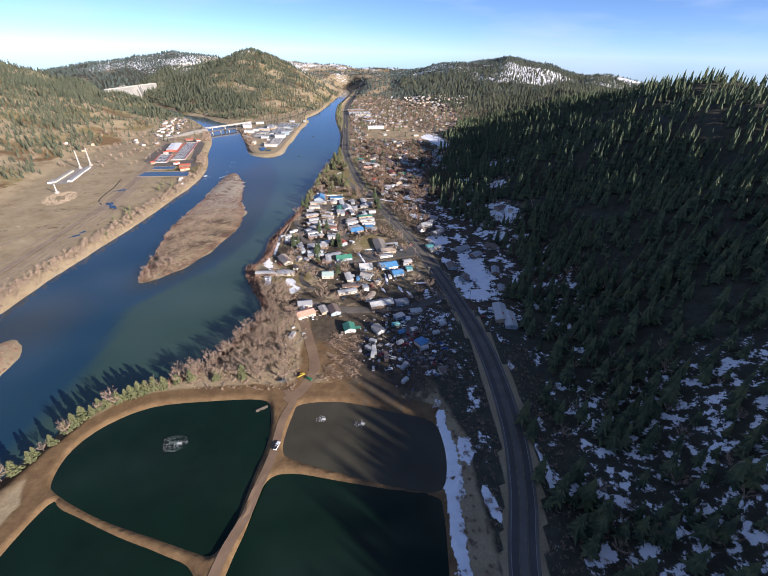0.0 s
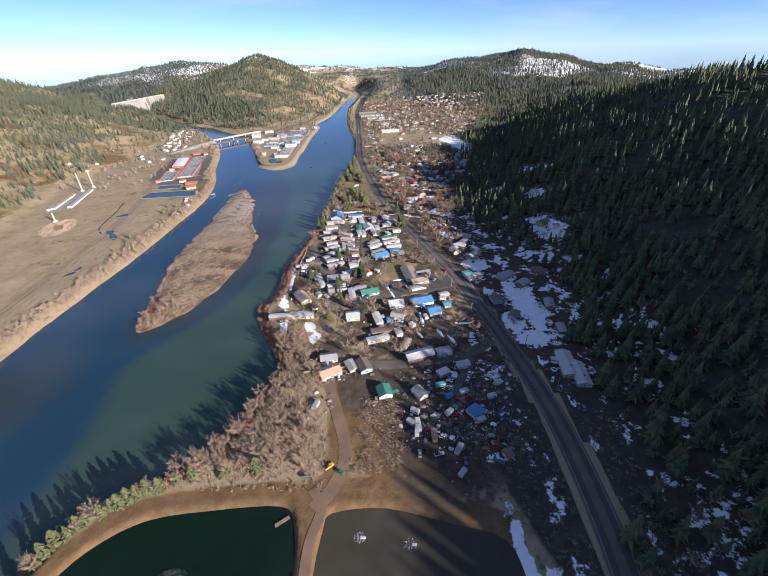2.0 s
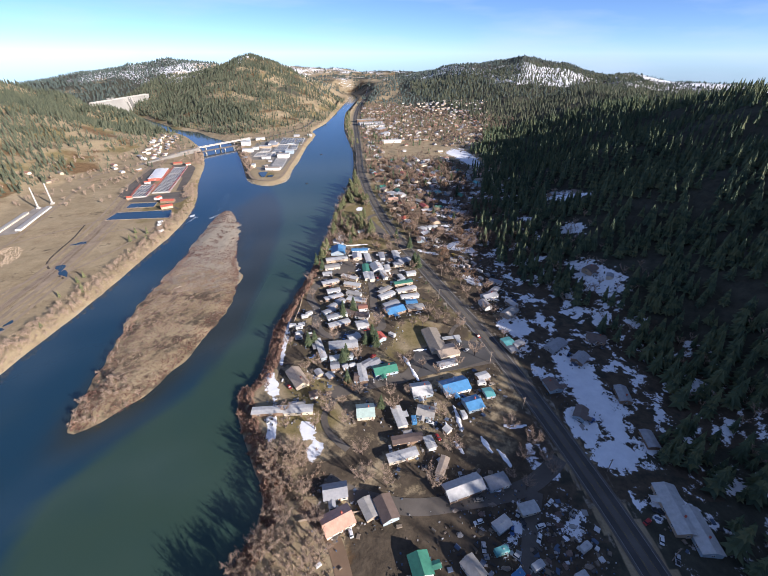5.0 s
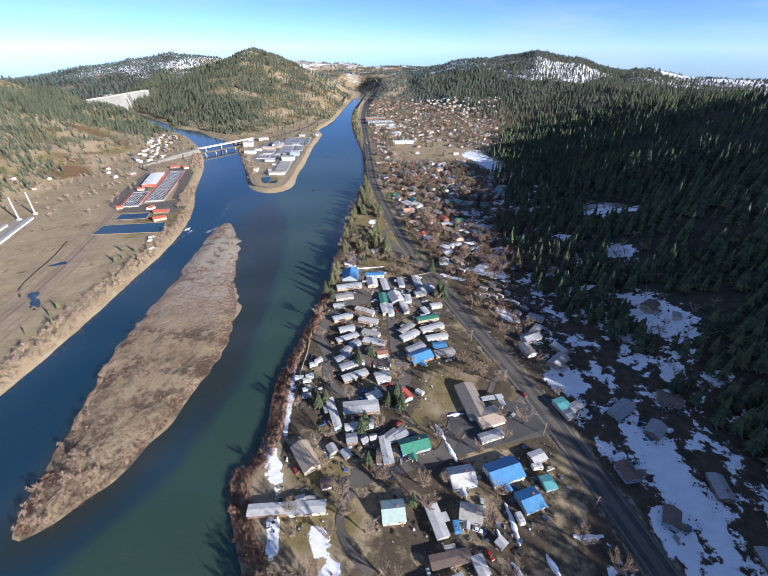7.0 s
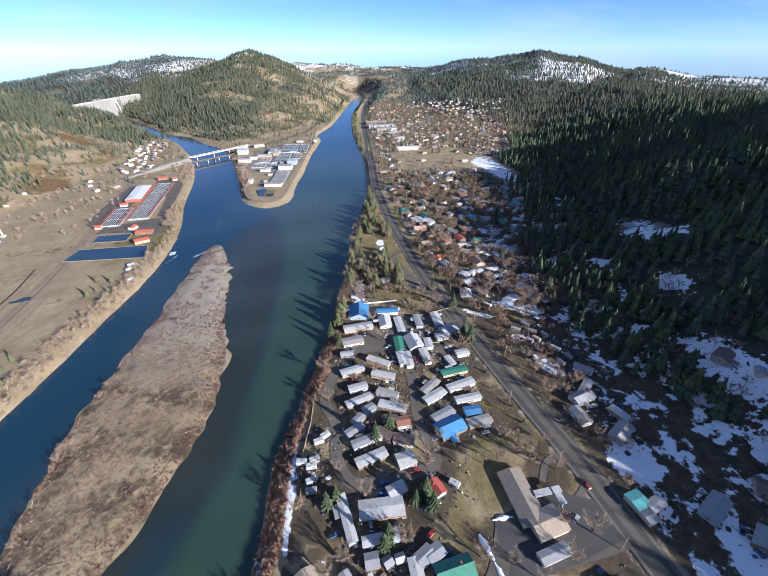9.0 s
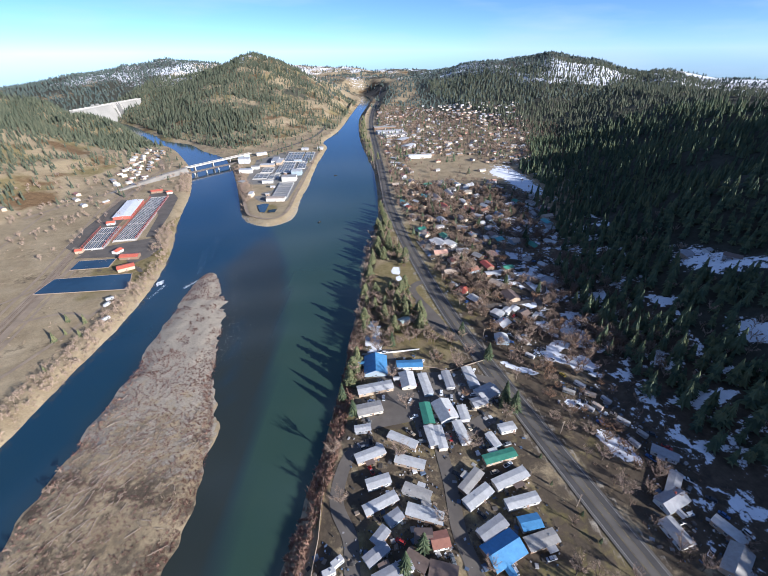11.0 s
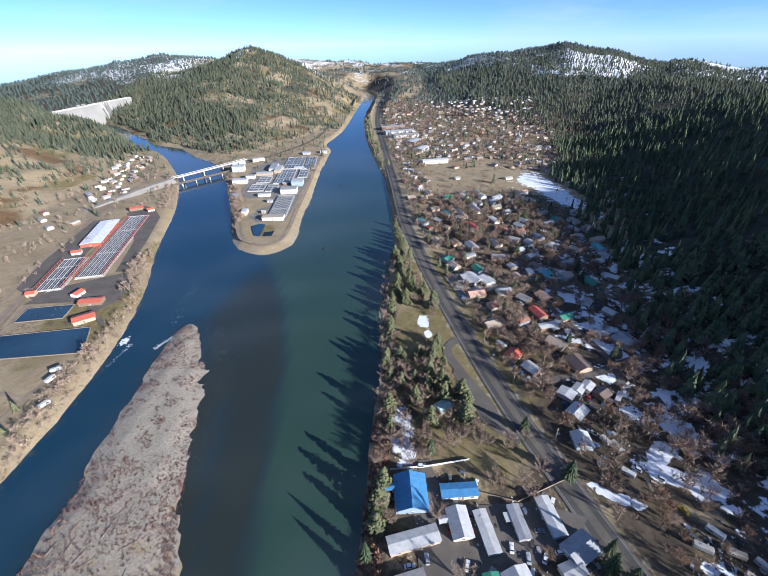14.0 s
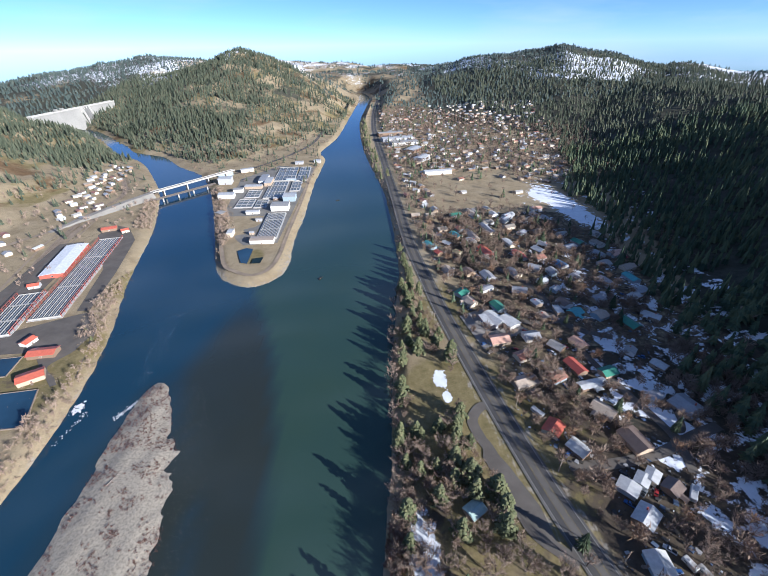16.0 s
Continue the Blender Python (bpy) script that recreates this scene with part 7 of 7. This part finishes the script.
def strip(lo, hi, side, p):
    """Along the river's edge, between lo and hi metres from the water."""
    def chance(x, y, h):
        d = sample(RV, x, y)
        yard = (x > -445) & (x < -360) & (y > 735) & (y < 945) | (x < -320) & (y > 640) & (y < 735) & (d > 10)
        return np.where((d > lo) & (d < hi) & side(x, y) & (h < 5) & ~yard, p, 0)
    return chance


left_side = lambda x, y: (x < -285) & (y < 1110)
right_side = lambda x, y: (x > -215) & (y < 2300) & (x > -240 + 0.0 * y)
stuff("bare_trees", CROWNS, scatter(-480, -280, 150, 1100, 3.9, strip(1.2, 18, left_side, 0.75), 65), 2.8, 7.5, "twig", "leafless trees along a sandy river bank", "trees")
stuff("bare_trees", CROWNS, scatter(-640, -440, 700, 1350, 9, lambda x, y, h: np.where((h < 20) & (sample(RV, x, y) > 25) & (np.min(np.hypot(x[:, None] - taken[None, :, 0], y[:, None] - taken[None, :, 1]), 1) > 7.5), np.clip(0.12 + 0.85 * waves(x, y, 80, 167), 0.03, 0.8), 0), 66), 5, 9, "twig", "leafless trees below a brown hill", "trees")
grow("garden_conifers", mid_t, scatter(-640, -450, 880, 1300, 16, lambda x, y, h: np.where((h < 25) & (sample(RV, x, y) > 12) & clear_of(x, y, 8), 0.3, 0), 166), 7, 13, "conifers among houses below a brown hill", 0.42, "hill_fir")
stuff("bare_trees", BARE_ONE, scatter(-470, -225, 1090, 1500, 11, lambda x, y, h: np.where((h < 14) & (sample(RV, x, y) > 5) & clear_of(x, y, 22), np.clip(0.3 + 0.6 * waves(x, y, 90, 168), 0, 0.7), 0), 169), 4, 8, "brown_twig", "leafless scrub at the foot of a hill", "trees")
grow("garden_conifers", mid_t, scatter(-470, -225, 1090, 1560, 13, lambda x, y, h: np.where((h < 14) & (sample(RV, x, y) > 5) & clear_of(x, y, 22), np.clip(0.2 + 0.6 * waves(x, y, 80, 170), 0, 0.6), 0), 171), 8, 14, "conifers at the foot of a hill beside the river", 0.42, "hill_fir")
grow("bank_conifers", near_t, scatter(-420, -285, 400, 900, 11, strip(8, 40, left_side, 0.16), 67), 5, 10, "young conifers along a river bank", 0.45, "pine")
stuff("willow_scrub", BUSH, scatter(-150, -85, 180, 600, 1.5, strip(0.4, 10, right_side, 0.85), 68), 2.0, 4.6, "willow", "reddish willow scrub along a river bank", "scrub", 1.0)
stuff("willow_scrub", BUSH, scatter(-190, -80, 600, 1900, 3.6, strip(0.6, 8, right_side, 0.6), 69), 2.0, 4.2, "twig", "grey scrub along a river bank", "scrub", 1.0)
stuff("bank_conifers", mid_t, scatter(-200, -80, 1150, 2300, 8, strip(3, 20, right_side, 0.5), 70), 7, 13, "pine", "conifers along a straight river bank", "trees", 0.45)
stuff("dry_grass", BUSH, scatter(-440, -285, 150, 1050, 2.2, strip(0.4, 24, left_side, 0.7), 71), 0.8, 2.4, "straw", "dry grass and low scrub on a river bank", "grass", 1.4)
def on_island(x, y, h):
    """Brown brush: in combed streaks on the lower bar, dense in the middle, sparse on the gravel above."""
    u, v = x * 0.81 - y * 0.58, x * 0.58 + y * 0.81
    low = np.clip(0.58 + 1.5 * waves(u, v / 6, 13, 72), 0.08, 0.97)
    mid = np.clip(0.75 + 0.8 * waves(x, y, 30, 76), 0.2, 1)
    high = 0.4 * (waves(x, y, 24, 78) > 0.35)
    a, b = np.clip((y - 438) / 30, 0, 1), np.clip((y - 545 + 0.5 * (x + 215)) / 26, 0, 1)
    return np.where(sample(ISL, x, y) < -0.6, (low * (1 - a) + mid * a) * (1 - b) + high * b, 0)


def red_island(x, y, h):
    """Red willow: along the water on the main channel's side, at both tips, and in tufts over the gravel."""
    d = sample(ISL, x, y)
    rim = (d > -12 - 6 * waves(x, y, 22, 91)) & (x > -218 - 0.02 * (y - 480)) & (y > 330) & (y < 600)
    tuft = (y > 535) & (waves(x, y, 21, 82) > 0.20) | (y > 640) & (waves(x, y, 14, 84) > -0.3) | (y < 352) & (waves(x, y, 12, 86) > -0.35)
    return np.where(d < -0.8, np.where(rim, np.where(d > -5, 0.9, 0.55), np.where(tuft, 0.7, 0)), 0)


stuff("island_scrub", BUSH, scatter(-270, -170, 310, 700, 1.35, on_island, 73), 0.6, 1.7, "brush", "low reddish scrub on a gravel island", "scrub", 1.2)
stuff("red_scrub", BUSH, scatter(-270, -170, 310, 705, 1.05, red_island, 80), 0.6, 1.6, "red_brush", "red willow tufts on a gravel island", "scrub", 1.2)
ISLET_D = signed(X, Y, smooth_line(ISLET, 4, True))
stuff("islet_scrub", BUSH, scatter(-290, -245, 145, 232, 1.8, lambda x, y, h: np.where(sample(ISLET_D, x, y) < -1, 0.7, 0), 183), 0.8, 2.2, "willow", "low reddish scrub on a gravel islet", "scrub", 1.2)
edge_isl = lambda x, y, h: np.where((sample(ISL, x, y) < -1.0) & (sample(ISL, x, y) > -7), 0.6, 0)
stuff("island_scrub", BUSH, scatter(-275, -165, 310, 560, 2.4, edge_isl, 74), 1.0, 2.6, "willow", "red willow fringe round a gravel island", "scrub", 1.1)
stuff("bare_trees", CROWNS, scatter(-285, -165, 310, 372, 3.2, lambda x, y, h: np.where((sample(ISL, x, y) < -1) & (waves(x, y, 30, 88) > -0.3 + (y - 318) / 70), 0.7, 0), 89), 3, 6.5, "twig", "leafless trees crowding the tip of an island", "trees")
stuff("bare_trees", BARE_ONE, scatter(-285, -215, 370, 480, 6, edge_isl, 75), 4, 7, "twig", "leafless trees at the tip of an island", "trees")
stuff("understory", BUSH, scatter(-135, -30, 180, 300, 2.1, lambda x, y, h: np.where((x < -50 - (y - 180) * 0.18) & (sample(RV, x, y) > 2), 0.7, 0), 76), 1.0, 2.6, "twig", "brown understory of a leafless wood", "scrub", 1.3)
stuff("weeds", BUSH, scatter(30, 110, 70, 230, 2.6, lambda x, y, h: np.where(np.abs(x - np.interp(y, HIGHWAY_S[:, 1], HIGHWAY_S[:, 0])) > 10, 0.6 * (sample(POND_D_ALL, x, y) > 6), 0), 78), 1.0, 2.8, "twig", "tangled weeds beside the highway", "scrub", 1.3)

pale = lambda x, y, h: np.where((sample(ISL, x, y) < -5) & (y < 520), np.clip(0.55 + 0.9 * waves(x, y, 46, 172), 0, 0.9), 0)
stuff("island_grass", BUSH, scatter(-265, -175, 325, 610, 2.4, pale, 173), 0.8, 2.0, "straw", "pale dry brush on a gravel island", "scrub", 1.6)
stuff("field_scrub", BUSH, scatter(-520, -300, 150, 760, 3.2, lambda x, y, h: np.where((sample(RV, x, y) > 12) & (h < 6), np.clip(0.15 + 0.5 * waves(x, y, 90, 174), 0, 0.6), 0), 175), 0.5, 1.6, "straw", "pale dry weeds on open fields", "scrub", 2.0)
logs_v, logs_f = [], []
pts = scatter(-265, -175, 330, 640, 2.2, lambda x, y, h: np.where(sample(ISL, x, y) < -5, np.where(y < 545, 0.6 * np.exp(-((x + 226 - 0.15 * (y - 470)) / 10) ** 2 - ((y - 470) / 22) ** 2) + 0.06 * np.clip(0.6 + 1.4 * waves(x, y, 55, 181), 0, 2), 0.004), 0), 79)
for x, y, z in pts:
    a = rp.normal(0.95, 0.4)
    d = np.array((math.cos(a), math.sin(a), 0)) * rp.uniform(1.5, 9)
    limb(logs_v, logs_f, np.array((x, y, z + 0.15)) - d / 2, np.array((x, y, z + 0.3)) + d / 2, 0.17, 0.09, 4)
tagged(sheet("driftwood", logs_v, logs_f, M["log"]), "bleached driftwood logs lying on an island", "driftwood", kind="stuff")

wl_v, wl_f = [], []
for _ in range(2200):
    k = rp.randint(0, 26)
    x, y = rp.normal(-36 + 24 * ((k * 37) % 26) / 26, 2.2), rp.normal(190 + 50 * k / 26, 1.8)
    a = rp.uniform(0, 3.14)
    z = ground_z(x, y)
    d = np.array((math.cos(a), math.sin(a), 0)) * rp.uniform(0.4, 1.5)
    h = rp.uniform(0.05, 1.3)
    limb(wl_v, wl_f, np.array((x, y, z + h)) - d / 2, np.array((x, y, z + h)) + d / 2, 0.13, 0.08, 3)
tagged(sheet("brush_pile", wl_v, wl_f, M["cut_log"]), "heaps of brown brush and broken branches in a yard", "brush", kind="stuff")

# ---------------------------------------------------------------- snow banks, and single trees about the hall and the highway
def snow_bank(a, b, wide=1.6, high=0.7):
    """A ploughed or shaded bank of snow: a lumpy ridge tapering at both ends."""
    a, b = np.array(a, float), np.array(b, float)
    d = b - a
    n = max(5, int(np.linalg.norm(d) / 1.4))
    side = np.array((-d[1], d[0])) / np.linalg.norm(d)
    verts, faces = [], []
    bend = rp.uniform(-0.7, 0.7)
    for i in range(n + 1):
        t = i / n
        e = (0.35 + 0.65 * math.sin(math.pi * t)) * rp.uniform(0.75, 1.25)
        c = a + d * t + side * (bend * math.sin(3.14 * t) + rp.uniform(-0.25, 0.25))
        for o, up in ((-1.0, -0.15), (-0.55, 0.55 * high * e), (0.0, high * e * rp.uniform(0.8, 1.1)), (0.6, 0.45 * high * e), (1.0, -0.15)):
            q = c + side * o * wide * e
            verts.append((q[0], q[1], ground_z(q[0], q[1]) + 0.2 + up))
        if i:
            k = 5 * i
            faces += [(k - 5 + j, k - 4 + j, k + 1 + j, k + j) for j in range(4)]
    ob = sheet("snow_bank", verts, faces, M["snow"])
    tagged(ob, "lumpy bank of old white snow beside a yard", "snow bank", "snow banks")


for a, b, wide in (((-24.3, 378.4), (-19.9, 367.5), 1.5), ((-19.9, 367.0), (-15.1, 354.0), 1.4), ((-16.8, 384.5), (-6.7, 386.0), 1.3), ((4.6, 332.4), (6.7, 312.9), 1.3), ((17.1, 309.9), (21.1, 298.8), 1.5), ((24, 301.5), (28.7, 290.1), 1.5),
                   ((31.7, 317.4), (45.3, 317.6), 1.6), ((13.4, 278.2), (20.1, 277.4), 1.2), ((1, 306.4), (5.2, 298.2), 1.2), ((-1.8, 320), (0.3, 313), 1.0)):
    snow_bank(a, b, wide)
for kind, places, lo, hi in (("bare", [(-24.8, 412), (-15.5, 414), (-5.2, 417.7), (4, 419.9), (12.1, 422), (22.2, 426.5)], 8, 10.5), ("fir", [(2, 467), (11, 452), (14, 440), (1.4, 482)], 3.5, 5.5), ("fir", [(-10.9, 517)], 8, 10),
                             ("bare", [(17.3, 570.2), (14.0, 573.5)], 13, 15), ("bare", [(23.2, 718.3), (-7.2, 687.5), (3.5, 689), (25, 711)], 9, 12),
                             ("bare", [(-33.4, 555), (-47.6, 557), (-23, 563), (-35, 579), (-60, 601), (-25, 581), (-79, 570)], 9, 13), ("pine", [(-74, 620), (-72, 639), (-63, 639), (-89, 644)], 8, 12), ("rusty", [(22.6, 537.7), (40.6, 493), (40.8, 527), (47.8, 476.5), (46, 489)], 7, 10)):
    grove(kind, places, lo, hi)

# ---------------------------------------------------------------- small clutter in the yards
m, tree_, p_ = shader("yard_clutter", 0.7)
tree_.links.new(ramp(tree_, tree_.nodes.new("ShaderNodeNewGeometry").outputs["Random Per Island"], ((0.0, (0.05, 0.045, 0.04)), (0.3, (0.20, 0.16, 0.12)), (0.45, (0.10, 0.09, 0.08)), (0.55, (0.30, 0.29, 0.28)), (0.72, (0.55, 0.55, 0.55)), (0.80, (0.09, 0.12, 0.18)), (1.0, (0.30, 0.24, 0.18)))), p_.inputs["Base Color"])
tree_.nodes["Color Ramp"].color_ramp.interpolation = "CONSTANT"
cl_v, cl_f = [], []
sites = [(o.location.x, o.location.y) for o in scene.objects if o.parent is None and o.name.split(".")[0] in ("mobile_home", "house", "shed", "mound", "camper") and o.location.y < 1000 and o.location.x > -150]
for x0, y0 in sites:
    for _ in range(28):
        a, d = rp.uniform(0, 6.28), rp.uniform(4.5, 13)
        x, y = x0 + d * math.cos(a), y0 + d * math.sin(a)
        if sample(ROAD, x, y) < 10 or sample(RV, x, y) < 5:
            continue
        z = ground_z(x, y)
        sx = rp.uniform(0.15, 0.5) if rp.uniform() < 0.8 else rp.uniform(0.6, 1.5)
        sy, sz = sx * rp.uniform(0.35, 1.0), rp.uniform(0.15, 0.8)
        t = rp.uniform(0, 3.14)
        k = len(cl_v)
        for dz in (-0.1, sz):
            for dx, dy in ((-1, -1), (1, -1), (1, 1), (-1, 1)):
                u, v = dx * sx * (0.9 if dz > 0 else 1), dy * sy * (0.85 if dz > 0 else 1)
                cl_v.append((x + u * math.cos(t) - v * math.sin(t), y + u * math.sin(t) + v * math.cos(t), z + dz))
        cl_f += [(k, k + 1, k + 5, k + 4), (k + 1, k + 2, k + 6, k + 5), (k + 2, k + 3, k + 7, k + 6), (k + 3, k, k + 4, k + 7), (k + 4, k + 5, k + 6, k + 7)]
tagged(sheet("yard_clutter", cl_v, cl_f, m), "crates, tarps, boards and bins lying about the yards", "clutter", kind="stuff")

# foam below the outfall, chips of foam drifting down the river, stones in the shallows
fm_v, fm_f = [], []


def flake(x, y, z, s, stretch=1.0):
    k = len(fm_v)
    a = rp.uniform(0, 6.28)
    for j in range(5):
        q = s * rp.uniform(0.5, 1.1)
        fm_v.append((x + q * math.cos(a + j * 1.256), y + q * stretch * math.sin(a + j * 1.256), z))
    fm_f.append((k, k + 1, k + 2))
    fm_f.append((k, k + 2, k + 3))
    fm_f.append((k, k + 3, k + 4))


for _ in range(70):
    flake(rp.normal(-299, 1.5), rp.normal(672, 2.2), WATER_Z + 0.12 + rp.uniform(0, 0.3), rp.uniform(0.3, 1.3))
for _ in range(45):
    u = rp.uniform(0, 1) ** 2
    flake(-293 - 3 * u + rp.normal(0, 0.9), 668 - 24 * u + rp.normal(0, 1), WATER_Z + 0.06, rp.uniform(0.15, 0.6))
for _ in range(110):
    u = rp.uniform(0, 1)
    flake(-272 + 10 * u + rp.normal(0, 0.8), 664 + 18 * u + rp.normal(0, 1.2), WATER_Z + 0.06, rp.uniform(0.12, 0.55), 1.6)
for _ in range(90):
    u = rp.uniform(0, 1)
    flake(-271 - 14 * u + rp.normal(0, 2 + 2.5 * u), 690 + 90 * u, WATER_Z + 0.06, rp.uniform(0.1, 0.32))
tagged(sheet("foam", fm_v, fm_f, M["foam"]), "white foam below an outfall and flakes drifting on the river", "foam", kind="stuff")
st_v, st_f = [], []
M["riprap"] = plain("riprap_stone", (0.22, 0.20, 0.175), 0.9, vary=0.4, scale=0.6)
for _ in range(1100):
    y = rp.uniform(560, 690)
    x = float(np.interp(y, [570, 590, 628, 682], [-203, -207, -212, -236])) + rp.normal(2.0, 6.0)
    s = rp.uniform(0.15, 0.6)
    k = len(st_v)
    for dx, dy, dz in ((1, 0, 0), (0, 1, 0), (-1, 0, 0), (0, -1, 0), (0.1, 0, 0.8)):
        st_v.append((x + dx * s * rp.uniform(0.7, 1.2), y + dy * s, max(ground_z(x, y), WATER_Z - 0.2) + dz * s * 0.7))
    st_f += [(k, k + 1, k + 4), (k + 1, k + 2, k + 4), (k + 2, k + 3, k + 4), (k + 3, k, k + 4)]
tagged(sheet("river_stones", st_v, st_f, M["riprap"]), "grey stones in the shallows beside a gravel island", "stones", kind="stuff")
rr_v, rr_f = [], []
edge = smooth_line([(-296, 895), (-278, 848), (-260, 822), (-236, 810), (-212, 822), (-206, 850), (-209, 905), (-213, 1000)], 40)
for _ in range(2600):
    q = edge[rp.randint(0, len(edge))]
    x, y = q[0] + rp.normal(0, 3.5), q[1] + rp.normal(0, 3.5)
    s, k, z = rp.uniform(0.3, 0.75), len(rr_v), ground_z(x, y)
    for dx, dy, dz in ((1, 0, -0.1), (0, 1, -0.1), (-1, 0, -0.1), (0, -1, -0.1), (0.2, 0.1, 0.8)):
        rr_v.append((x + dx * s * rp.uniform(0.7, 1.2), y + dy * s, z + dz * s))
    rr_f += [(k, k + 1, k + 4), (k + 1, k + 2, k + 4), (k + 2, k + 3, k + 4), (k + 3, k, k + 4)]
tagged(sheet("riprap", rr_v, rr_f, M["riprap"]), "grey riprap stones on the bank of the point", "stones", kind="stuff")
